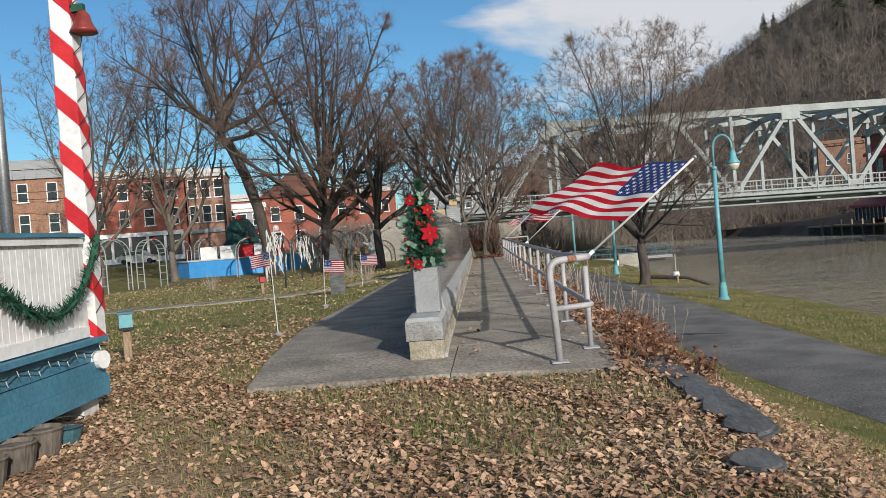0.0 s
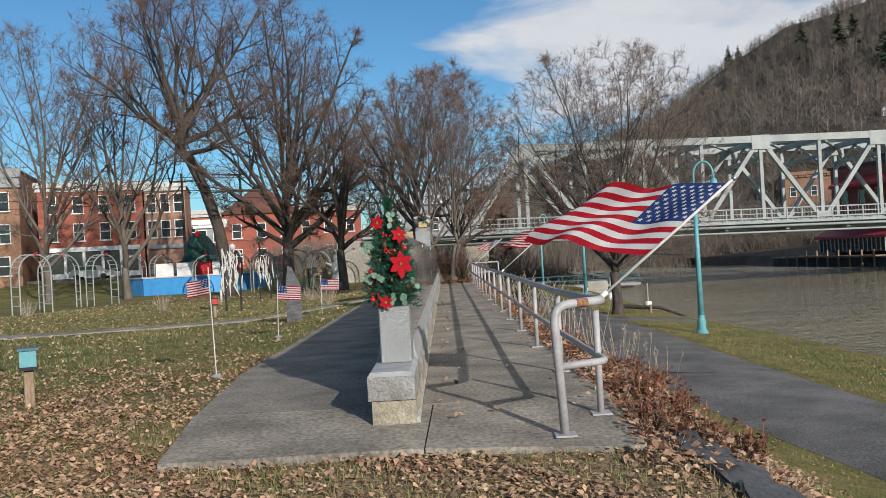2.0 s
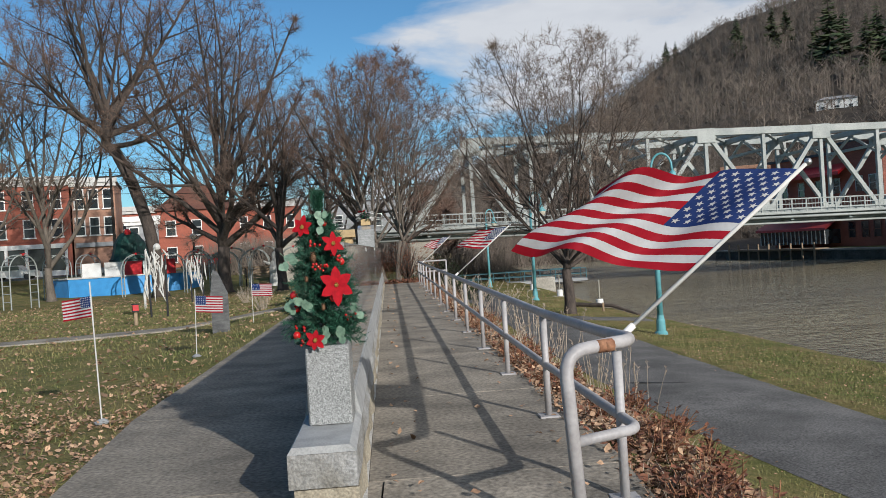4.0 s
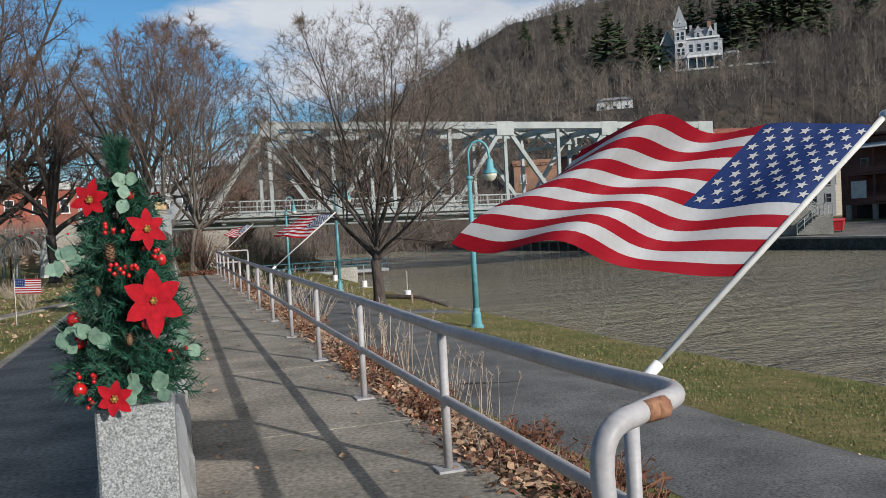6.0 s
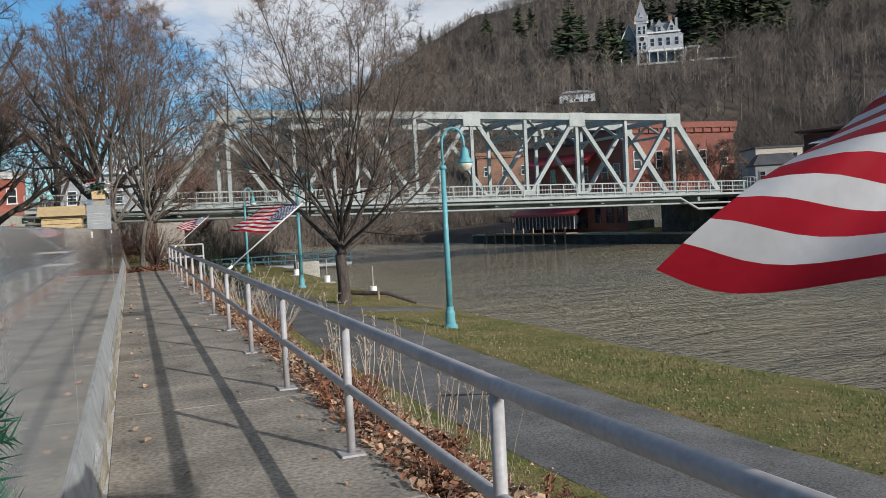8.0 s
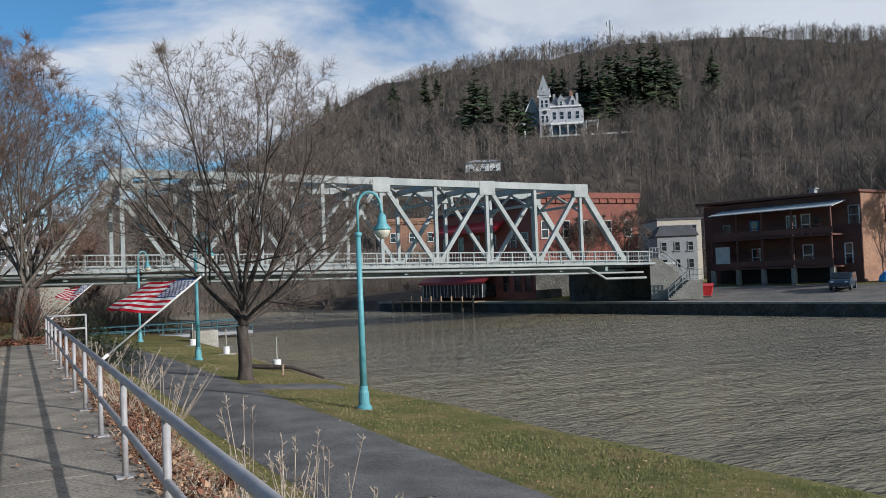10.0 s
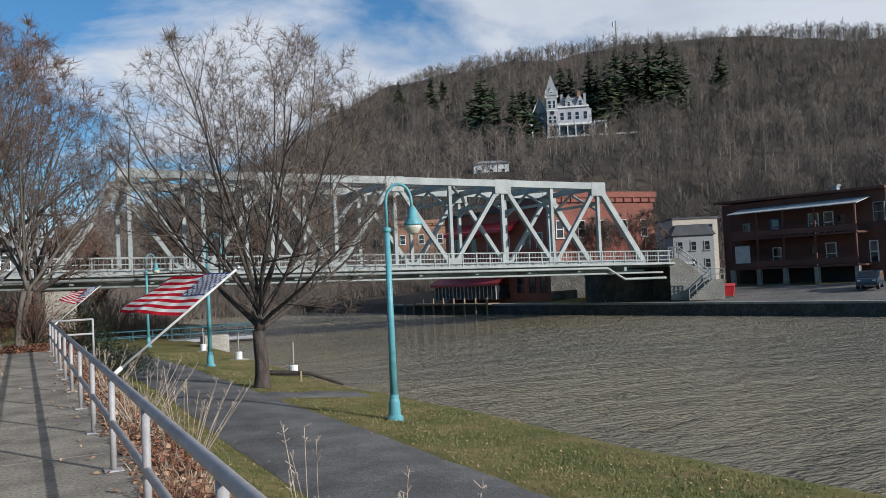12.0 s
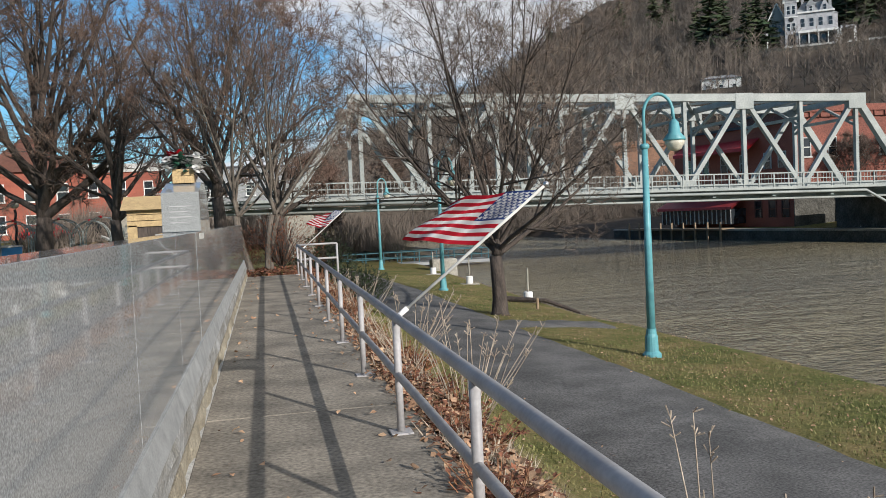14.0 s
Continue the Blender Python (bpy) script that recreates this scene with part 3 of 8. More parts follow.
# ---------------------------------------------------------------- ramp and pad of concrete slabs
ramp = thing("pavement", "worn concrete ramp and pad with leaf litter", "pavement", kind="structure")
JOINTS = [0.0, 1.62, 4.65, 7.75, 10.85, 13.95, 17.05, 20.15, 23.25, 26.35, 29.45, 32.6]
for i in range(len(JOINTS) - 1):
    a, b = JOINTS[i] + 0.006, JOINTS[i + 1] - 0.006
    g = Geo()
    if i == 0:
        g.prism([(-0.045, 0.3), (1.5, 0.08), (1.6, 0.14), (1.6, b), (0.008, b)], -0.3, 0)
        g.v = [(x, y, z - max(0.0, 1.62 - y) * 0.075 if z > -0.2 else z) for x, y, z in g.v]
    else:
        g.box(-0.1 if b > 1.7 else 0.008, 1.6 + 0.03 * math.sin(i * 2.1), a, b, -0.14, 0.0, 0.008)
    part("slab", g, "concrete", ramp)
for i, (a, b) in enumerate(((0.2, 1.62), (1.62, 4.4), (4.4, 7.3), (7.3, 10.2), (10.2, 13.1), (13.1, 16), (16, 19), (19, 22), (22, 25), (25, 28), (28, 32.6))):
    g = Geo()
    if i == 0:
        g.prism([(-2.08, 0.27), (-0.057, 0.3), (-0.006, b - 0.006), (-2.2, b - 0.006)], -0.3, 0)
        g.v = [(x, y, z - max(0.0, 1.62 - y) * 0.075 if z > -0.2 else z) for x, y, z in g.v]
    elif i == 1:
        g.prism([(-2.2, a + 0.006), (-0.54, a + 0.006), (-0.54, b - 0.006), (-2.44, b - 0.006)], -0.14, 0)
    else:
        g.box(-2.46, -0.54, a + 0.006, b - 0.006, -0.14, 0.0, 0.008)
    part("slab", g, "concrete", ramp)
part("slab_bed", Geo().prism([(-2.05, 0.36), (-0.03, 0.36), (1.5, 0.2), (1.56, 32.5), (-2.4, 32.5), (-2.4, 4.5)], -0.3, -0.2), "quay", ramp)

# ---------------------------------------------------------------- memorial wall
WALL_END = 32.4
wall = thing("wall_memorial", "long polished grey granite memorial wall on stone base", "memorial wall", kind="structure")


def rough_block(x0, x1, y0, y1, z0, z1, rnd, amp=0.012):
    """A rock-faced stone block: its right and front faces are broken up."""
    g = Geo()
    ny, nz = 4, 3
    V, F = [], []
    for i in range(ny + 1):
        for k in range(nz + 1):
            e = 0 if i in (0, ny) or k in (0, nz) else 1
            V.append((x1 + e * (0.006 + rnd.uniform(-0.3, 1) * amp), y0 + (y1 - y0) * i / ny, z0 + (z1 - z0) * k / nz))
    for i in range(ny):
        for k in range(nz):
            o = i * (nz + 1) + k
            F.append((o, o + nz + 1, o + nz + 2, o + 1))
    g.add(V, F)
    g.add([(x0, y0, z0), (x1, y0, z0), (x1, y0, z1), (x0, y0, z1), (x0, y1, z0), (x1, y1, z0), (x1, y1, z1), (x0, y1, z1)], [(0, 1, 2, 3), (3, 2, 6, 7), (4, 0, 3, 7), (5, 4, 7, 6)])
    return g


rnd = random.Random(5)
y = 1.0
while y < WALL_END:
    step = rnd.uniform(0.75, 1.15)
    b = min(y + step, WALL_END)
    part("base_block", rough_block(-0.5, -0.125, y + 0.004, b - 0.004, -0.06, 0.15, rnd, 0.028), "sandstone", wall)
    y = b
y = 1.0
while y < WALL_END:
    b = min(y + (1.05 if y < 1.5 else 1.52), WALL_END)
    inner = 0.40 if y < 1.5 else 0.53
    part("sill_block", rough_block(-0.53, -0.132, y + 0.003, b - 0.003, 0.157, 0.355, rnd, 0.03), "stone", wall)
    part("sill_top", Geo().add([(-0.53, y + .001, .357), (-0.13, y + .001, .357), (-0.13, b - .001, .357), (-0.53, b - .001, .357), (-0.5, y + .001, inner), (-0.168, y + .001, inner), (-0.168, b - .001, inner), (-0.5, b - .001, inner)],
                                   [(4, 5, 6, 7), (0, 1, 5, 4), (1, 2, 6, 5), (2, 3, 7, 6), (3, 0, 4, 7)]), "sill_granite", wall)
    y = b
part("base_core", Geo().box(-0.49, -0.14, 1.05, WALL_END - 0.05, 0.0, 0.36), "mortar", wall)
part("mortar_line", Geo().box(-0.125, -0.098, 1.0, WALL_END, -0.04, 0.012), "mortar", wall)
PANELS = [(2.05, 4.9), (4.9, 7.75), (7.75, 11.05), (11.05, 13.2), (13.2, 15.1)] + [(17.35, 19.9), (19.9, 22.5), (22.5, 25.1), (25.1, 27.7), (27.7, 30.2), (30.2, 32.3)]
for a, b in PANELS:
    part("granite_panel", Geo().box(-0.42, -0.18, a + 0.0025, b - 0.0025, 0.4, 1.575, 0.004), "granite_polished", wall)
# tall middle pier with a sloping top
pier = Geo()
prof = [(15.1, 0.4), (17.35, 0.4), (17.35, 1.62), (17.1, 1.96), (16.75, 2.12), (16.3, 2.11), (15.75, 1.99), (15.7, 1.58), (15.1, 1.575)]
k = len(prof)
pier.add([(-0.55, *p) for p in prof] + [(-0.178, *p) for p in prof], [tuple(range(k - 1, -1, -1))[::-1], tuple(range(2 * k - 1, k - 1, -1))[::-1]] + [(i, (i + 1) % k, (i + 1) % k + k, i + k) for i in range(k)])
pier_ob = part("pier", pier, "granite_polished", wall)
part("pier_face", Geo().box(-0.545, -0.17, 15.685, 15.697, 1.585, 1.985), "granite_sawn", wall)
for r in range(4):
    part("inscription_line", Geo().box(-0.47, -0.25 - 0.04 * (r % 2), 15.680, 15.684, 1.84 - r * 0.055, 1.85 - r * 0.055), "rail", wall)
for i in range(4):
    part("numeral_bar", Geo().box(-0.177, -0.175, 15.55 + i * 0.17, 15.63 + i * 0.17, 1.50, 1.56), "offwhite", wall)
planter = thing("planter", "square sawn grey granite planter block on wall end", "planter")
part("block", Geo().box(-0.45, -0.17, 1.58, 2.04, 0.405, 0.91, 0.01), "granite_sawn", planter)

# ---------------------------------------------------------------- hand rail
rail = thing("railing", "grey painted tubular steel ramp railing", "railing")
RX = 1.40
POSTS = [1.0, 3.22, 5.66, 8.10, 10.54, 12.97, 15.41, 17.85, 20.3, 22.74, 25.18, 27.62, 30.06, 32.4]
R1 = 0.036


def bend(p, c, q, n=6):
    p, c, q = Vector(p), Vector(c), Vector(q)
    return [p.lerp(c, t / n).lerp(c.lerp(q, t / n), t / n) for t in range(n + 1)]


CY = 0.64
top = [(RX, 32.4, 0.88), (RX, 3.2, 0.88), (RX + 0.02, 1.4, 0.905)] + bend((RX + 0.03, CY + 0.16, 0.925), (RX + 0.035, CY, 0.925), (RX - 0.10, CY - 0.05, 0.925)) + bend((1.14, CY - 0.15, 0.92), (1.0, CY - 0.2, 0.92), (1.005, CY - 0.2, 0.78)) + [(1.04, 0.42, -0.08)]
part("top_rail", Geo().tube(top, R1, 12), "rail", rail, smooth=True)
mid = [(RX, 32.4, 0.44), (RX, 3.2, 0.44), (RX + 0.02, 1.4, 0.44)] + bend((RX + 0.03, CY + 0.14, 0.44), (RX + 0.035, CY, 0.44), (RX - 0.08, CY - 0.04, 0.44)) + [(1.02, CY - 0.2, 0.44)]
part("mid_rail", Geo().tube(mid, 0.03, 12), "rail", rail, smooth=True)
for dx, dy, l in ((0.0, 0.0, 0.07), (0.04, 0.012, 0.05)):
    part("rust_patch", Geo().tube([(1.19 + dx, CY - 0.127 + dy, 0.9215), (1.19 + dx + l, CY - 0.127 + dy + l * 0.33, 0.9225)], [0.0358, 0.0362], 9), "rust", rail, "rusty worn patch", smooth=True)
post_me = Geo().tube([(0, 0, 0), (0, 0, 0.87)], 0.029, 12).mesh("post", "rail", True)
plate_me = Geo().box(-0.085, 0.085, -0.085, 0.085, 0, 0.014, 0.004).mesh("base_plate", "rail")
for y in POSTS:
    low = 0.0 if y > 1.5 else -0.05
    part("post", post_me, "rail", rail, at=pose(RX - low * 0.5, y, low))
    part("base_plate", plate_me, "rail", rail, at=pose(RX - low * 0.5, y, low + 0.001))
part("base_plate", plate_me, "rail", rail, at=pose(1.04, 0.42, -0.088))
end = thing("railing", "short grey tubular end railing across the ramp end", "railing")
part("end_post", Geo().tube([(2.6, 32.6, -0.35), (2.6, 32.6, 0.88)], 0.034, 10), "rail", end, smooth=True)
for z in (0.88, 0.44):
    part("end_rail", Geo().tube([(RX, 32.45, z), (2.6, 32.6, z)], 0.032, 10), "rail", end, smooth=True)

# ---------------------------------------------------------------- edging stones of the bank
for i, (x, y, a, w, l) in enumerate(((1.95, 0.35, 6, .34, .5), (1.98, -0.1, 8, .42, .6), (2.02, -0.62, 4, .44, .62), (2.05, -1.12, 6, .46, .6), (2.08, -1.6, 8, .5, .6), (2.1, -2.1, 4, .5, .55), (1.86, -3.0, 30, .42, .36))):
    g = Geo()
    poly = [(w * 0.36 * math.cos(t) * (1 + 0.16 * math.sin(3 * t + i)), l * 0.54 * math.sin(t) * (1 + 0.12 * math.cos(2 * t + i))) for t in [2 * math.pi * j / 10 for j in range(10)]]
    g.prism(poly, -0.16, 0.05)
    g.prism([(px * 0.86, py * 0.86) for px, py in poly], 0.05, 0.075)
    st = part("edging_stone", g, "slate", at=pose(x, y, float(ground_z(x, y)) + 0.03, 4, -6, a))
    st.location.z -= 0.035
    tagged(st, "dark flat slate edging stone in leaf litter", "stone", "edging stones")


# ---------------------------------------------------------------- bridge
bridge = thing("truss_bridge", "pale grey steel truss road bridge across the river", "bridge")
HIP_R, PAN, BY = 51.1, 5.39, 71.2
NODES = [HIP_R - PAN * i for i in range(9)]


def deck_z(x):
    return 4.15 - 0.0155 * (x - 5) - 1.05


def top_z(x):
    return 10.5 - 0.0145 * (x - 13)


for s, yy in enumerate((BY, BY + 8.6)):
    tr = part("truss", Geo().beam((NODES[-1] - PAN, yy, deck_z(NODES[-1] - PAN) + 0.1), (HIP_R + PAN, yy, deck_z(HIP_R + PAN) + 0.1), 0.5, 0.5), "bridge", bridge)
    part("top_chord", Geo().beam((NODES[-1] - 0.3, yy, top_z(NODES[-1])), (HIP_R + 0.3, yy, top_z(HIP_R)), 0.6, 0.62), "bridge", tr)
    for i, x in enumerate(NODES):
        part("hanger", Geo().beam((x, yy, deck_z(x)), (x, yy, top_z(x)), 0.30, 0.34, (0, 1, 0)), "bridge", tr)
        if i % 2 == 0:
            part("gusset", Geo().box(x - 0.85, x + 0.85, yy - 0.32, yy + 0.32, top_z(x) - 0.95, top_z(x) + 0.36, 0.03), "bridge", tr)
            for dx in (-PAN, PAN):
                if 0 <= i + (1 if dx < 0 else -1) <= 8 or i in (0, 8):
                    e = (i == 0 and dx > 0) or (i == 8 and dx < 0)
                    part("end_post" if e else "diagonal", Geo().beam((x + 0.05 * dx, yy, top_z(x) - 0.3), (x + dx * 0.95, yy, deck_z(x + dx) + 0.3), 0.55 if e else 0.36, 0.55 if e else 0.4, (0, 1, 0)), "bridge", tr)
        else:
            part("gusset", Geo().box(x - 0.7, x + 0.7, yy - 0.29, yy + 0.29, deck_z(x) - 0.2, deck_z(x) + 0.75, 0.03), "bridge", tr)
for i, x in enumerate(NODES):
    part("sway_strut", Geo().beam((x, BY, top_z(x) - 0.1), (x, BY + 8.6, top_z(x) - 0.1), 0.35, 0.5), "bridge", bridge)
    part("sway_strut", Geo().beam((x, BY, top_z(x) - 1.7), (x, BY + 8.6, top_z(x) - 1.7), 0.25, 0.25), "bridge", bridge)
    for a, b in ((BY, BY + 4.3), (BY + 8.6, BY + 4.3)):
        part("sway_brace", Geo().beam((x, a, top_z(x) - 2.4), (x, b, top_z(x) - 0.4), 0.2, 0.2), "bridge", bridge)
    if i < 8:
        part("lateral_brace", Geo().beam((x, BY, top_z(x)), (x - PAN, BY + 8.6, top_z(x - PAN)), 0.3, 0.2), "bridge", bridge)
        part("lateral_brace", Geo().beam((x, BY + 8.6, top_z(x)), (x - PAN, BY, top_z(x - PAN)), 0.3, 0.2), "bridge", bridge)
XL, XR = -7.0, 61.0
part("deck", Geo().beam((XL, BY + 4.3, deck_z(XL) - 0.25), (XR, BY + 4.3, deck_z(XR) - 0.25), 9.2, 0.4), "bridge_shade", bridge)
part("walkway", Geo().beam((XL, BY - 1.35, deck_z(XL) - 0.12), (XR, BY - 1.35, deck_z(XR) - 0.12), 1.9, 0.18), "bridge", bridge)
part("fascia_beam", Geo().beam((XL, BY - 2.3, deck_z(XL) - 0.14), (XR, BY - 2.3, deck_z(XR) - 0.14), 0.14, 0.2), "bridge", bridge)
part("service_pipe", Geo().tube([(XL, BY - 2.5, deck_z(XL) - 0.5), (50, BY - 2.5, deck_z(50) - 0.5), (52, BY - 2.5, deck_z(50) - 1.6), (57, BY - 2.5, deck_z(50) - 1.65)], 0.12, 10), "bridge", bridge, smooth=True)
part("service_pipe", Geo().tube([(XL, BY - 2.1, deck_z(XL) - 1.0), (57, BY - 2.1, deck_z(57) - 1.0)], 0.09, 8), "bridge", bridge, smooth=True)
part("lower_girder", Geo().beam((XL, BY - 0.3, deck_z(XL) - 0.8), (56, BY - 0.3, deck_z(56) - 0.78), 0.4, 0.3), "bridge_shade", bridge)
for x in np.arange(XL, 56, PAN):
    part("floor_beam", Geo().beam((x, BY - 2.3, deck_z(x) - 0.6), (x, BY + 8.8, deck_z(x) - 0.6), 0.3, 0.4), "bridge_shade", bridge)
wr = part("walkway_rail", Geo().beam((XL, BY - 2.3, deck_z(XL) + 1.08), (XR - 3, BY - 2.3, deck_z(XR - 3) + 1.08), 0.1, 0.1), "bridge", bridge)
part("lower_bar", Geo().beam((XL, BY - 2.3, deck_z(XL) + 0.62), (XR - 3, BY - 2.3, deck_z(XR - 3) + 0.62), 0.06, 0.07), "bridge", wr)
part("lower_bar", Geo().beam((XL, BY - 2.3, deck_z(XL) + 0.2), (XR - 3, BY - 2.3, deck_z(XR - 3) + 0.2), 0.06, 0.07), "bridge", wr)
bp_me = Geo().box(-0.05, 0.05, -0.05, 0.05, -0.2, 1.08).mesh("baluster_post", "bridge")
for x in np.arange(XL, XR - 3, PAN / 4):
    part("baluster_post", bp_me, "bridge", wr, at=pose(x, BY - 2.3, deck_z(x)))
bal = Geo()
for x in np.arange(XL, XR - 3, 0.3):
    bal.box(x - 0.012, x + 0.012, BY - 2.31, BY - 2.29, deck_z(x) + 0.2, deck_z(x) + 1.05)
tagged(part("balusters", bal, "bridge", wr), kind="stuff")
for x in (3.0,):
    part("pier", Geo().box(x - 1.1, x + 1.1, BY - 2.0, BY + 9.6, -4.0, deck_z(x) - 1.1, 0.2), "abutment", bridge)
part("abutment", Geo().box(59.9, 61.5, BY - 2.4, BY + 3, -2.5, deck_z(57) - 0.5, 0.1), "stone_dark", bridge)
# rear abutment takes a darker stone: the under-bridge shade is in its colour
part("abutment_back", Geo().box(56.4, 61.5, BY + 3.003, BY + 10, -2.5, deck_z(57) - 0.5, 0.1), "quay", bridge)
part("abutment", Geo().box(-9.5, -6.5, BY - 2.0, BY + 9.5, -2.5, deck_z(-6) - 0.3, 0.1), "abutment", bridge)

# ---------------------------------------------------------------- quay on the far bank
for i in range(3):
    (x0, y0), (x1, y1) = QUAY[i], QUAY[i + 1]
    g = Geo().prism([(x0, y0), (x0 + 1.6, y0 + 0.3), (x1 + 1.6, y1 + 0.3), (x1, y1)], -5.0, -1.85)
    q = tagged(part("quay_wall", g, "quay"), "dark weathered stone quay wall above the water", "quay wall", kind="structure")
    g = Geo().prism([(x0 - 0.1, y0), (x0 + 1.7, y0 + 0.3), (x1 + 1.7, y1 + 0.3), (x1 - 0.1, y1)], -1.85, -1.66)
    part("coping", g, "abutment", q)


# ---------------------------------------------------------------- lamps
def street_lamp(at):
    ob = thing("street_lamp", "teal painted curved-neck street lamp on the grass", "street lamp", "riverside lamps", at=at)
    part("base", Geo().lathe([(0.24, -0.1), (0.24, 0.06), (0.17, 0.14), (0.16, 0.5), (0.13, 0.58), (0.125, 0.7)], 16), "teal", ob, smooth=False)
    part("pole", Geo().tube([(0, 0, 0.6), (0, 0, 5.28)], [0.11, 0.075], 14), "teal", ob, smooth=True)
    part("collar", Geo().lathe([(0.08, 5.24), (0.12, 5.27), (0.12, 5.34), (0.08, 5.38)], 14), "teal", ob, smooth=True)
    arc = [(0, 0, 5.3), (0, 0, 6.1)] + [(0.36 - 0.36 * math.cos(a), 0, 6.1 + 0.5 * math.sin(a)) for a in [math.pi * j / 12 for j in range(1, 13)]] + [(0.74, 0, 5.86)]
    part("neck", Geo().tube(arc, 0.042, 10), "teal", ob, smooth=True)
    part("hood", Geo().lathe([(0.27, 5.42), (0.28, 5.46), (0.15, 5.62), (0.12, 5.86), (0.05, 5.95)], 16, (0.74, 0, 0)), "teal", ob, smooth=True)
    part("globe", Geo().lathe([(0.04, 5.15), (0.16, 5.2), (0.24, 5.34), (0.25, 5.43)], 16, (0.74, 0, 0)), "glass_milky", ob, "milky glass globe", smooth=True)
    return ob


lamp = street_lamp(pose(9.92, 26.46, float(ground_z(9.92, 26.46)), 0, 0, -20))
copy_thing(lamp, pose(9.0, 47.6, float(ground_z(9.0, 47.6)), 0, 0, -30))
copy_thing(lamp, pose(8.6, 71.5 - 4, float(ground_z(8.6, 67.5)), 0, 0, 20))


# ---------------------------------------------------------------- bare trees
def orth(d):
    ref = Vector((0, 0, 1)) if abs(d.z) < 0.9 else Vector((1, 0, 0))
    u = d.cross(ref).normalized()
    return u, d.cross(u).normalized()


def branch_out(rng, d, angle, turn):
    u, w = orth(d)
    return (d * math.cos(angle) + (u * math.cos(turn) + w * math.sin(turn)) * math.sin(angle)).normalized()


def room(p, d, env):
    """How far one can go from p along d before leaving the crown's outline."""
    c, rw, rz = env
    q = Vector(((p.x - c.x) / rw, (p.y - c.y) / rw, (p.z - c.z) / rz))
    e = Vector((d.x / rw, d.y / rw, d.z / rz))
    A, B, C = e.dot(e), q.dot(e), q.dot(q) - 1
    disc = B * B - A * C
    if disc <= 0:
        return 0.3
    return max((-B + math.sqrt(disc)) / A, 0.3)


def grow(rng, p, d, length, r, level, spec, lines, tips):
    n = (8, 6, 5, 4)[min(level, 3)]
    length = min(length, room(p, d, spec["env"]) * rng.uniform(0.86, 1.06))
    pts, rad = [p.copy()], [r]
    for i in range(n):
        d = (d + Vector((rng.gauss(0, 1), rng.gauss(0, 1), rng.gauss(0, 1))) * spec["wander"] + Vector((0, 0, spec["up"][min(level, len(spec["up"]) - 1)]))).normalized()
        p = p + d * (length / n)
        pts.append(p.copy())
        rad.append(max(r * (1 - 0.8 * (i + 1) / n), spec["thin"]))
    lines[min(level, 2)].append((pts, rad))
    if level + 1 >= spec["levels"]:
        tips.append((pts, length))
        return
    kids = spec["kids"][level]
    turn = rng.uniform(0, 6.28)
    for j in range(kids):
        f = 0.2 + 0.8 * (j + rng.uniform(0.1, 0.9)) / kids
        i = min(int(f * n), n - 1)
        t = f * n - i
        q = pts[i].lerp(pts[i + 1], t)
        dd = (pts[i + 1] - pts[i]).normalized()
        turn += 2.4 + rng.uniform(-0.5, 0.5)
        nd = branch_out(rng, dd, radians(rng.uniform(*spec["angle"])), turn)
        grow(rng, q, nd, length * spec["ratio"] * (1.2 - 0.5 * f) * rng.uniform(0.75, 1.25), max(rad[i] * 0.6, spec["thin"]), level + 1, spec, lines, tips)


def spikes(rng, tips, per, length, width):
    """Fine twigs: three-sided tapering spikes along the outer branches."""
    P, D, Ln = [], [], []
    for pts, _ in tips:
        for _k in range(per):
            i = rng.randrange(len(pts) - 1)
            q = pts[i].lerp(pts[i + 1], rng.random())
            d = (pts[i + 1] - pts[i]).normalized()
            P.append(q)
            D.append(branch_out(rng, d, radians(rng.uniform(25, 75)), rng.uniform(0, 6.28)))
            Ln.append(length * rng.uniform(0.45, 1.25))
    P, D, Ln = np.array(P), np.array(D), np.array(Ln)[:, None]
    D[:, 2] += 0.06
    D /= np.linalg.norm(D, axis=1)[:, None]
    ref = np.where(np.abs(D[:, 2:3]) < 0.9, np.array([[0, 0, 1.0]]), np.array([[1.0, 0, 0]]))
    U = np.cross(D, ref)
    U /= np.linalg.norm(U, axis=1)[:, None]
    W = np.cross(D, U)
    bend_ = U * Ln * 0.12
    V = np.stack([P + U * width, P + (-0.5 * U + 0.87 * W) * width, P + (-0.5 * U - 0.87 * W) * width, P + D * Ln + bend_], 1)
    n = len(P)
    base = np.arange(n)[:, None] * 4
    F = np.stack([base + np.array([0, 1, 3]), base + np.array([1, 2, 3]), base + np.array([2, 0, 3])], 1).reshape(-1, 3)
    return V.reshape(-1, 3), F


def buds(rng, tips, per, size):
    """Clinging withered leaves and bud clusters: small folded triangles near the branch ends."""
    V, F = [], []
    for pts, _ in tips:
        for _k in range(per):
            q = pts[-1].lerp(pts[-2], rng.random() * 1.5) + Vector((rng.gauss(0, 1), rng.gauss(0, 1), rng.gauss(0, 1))) * size * 2.2
            u = Vector((rng.gauss(0, 1), rng.gauss(0, 1), rng.gauss(0, 1))).normalized()
            a, w = orth(u)
            l = size * rng.uniform(0.6, 1.4)
            o = len(V)
            V += [q + a * l, q - a * l * 0.6 + w * l * 0.5, q - a * l * 0.6 - w * l * 0.5, q + u * l * 0.7]
            F += [(o, o + 1, o + 3), (o, o + 3, o + 2)]
    return np.array([tuple(v) for v in V]), np.array(F)


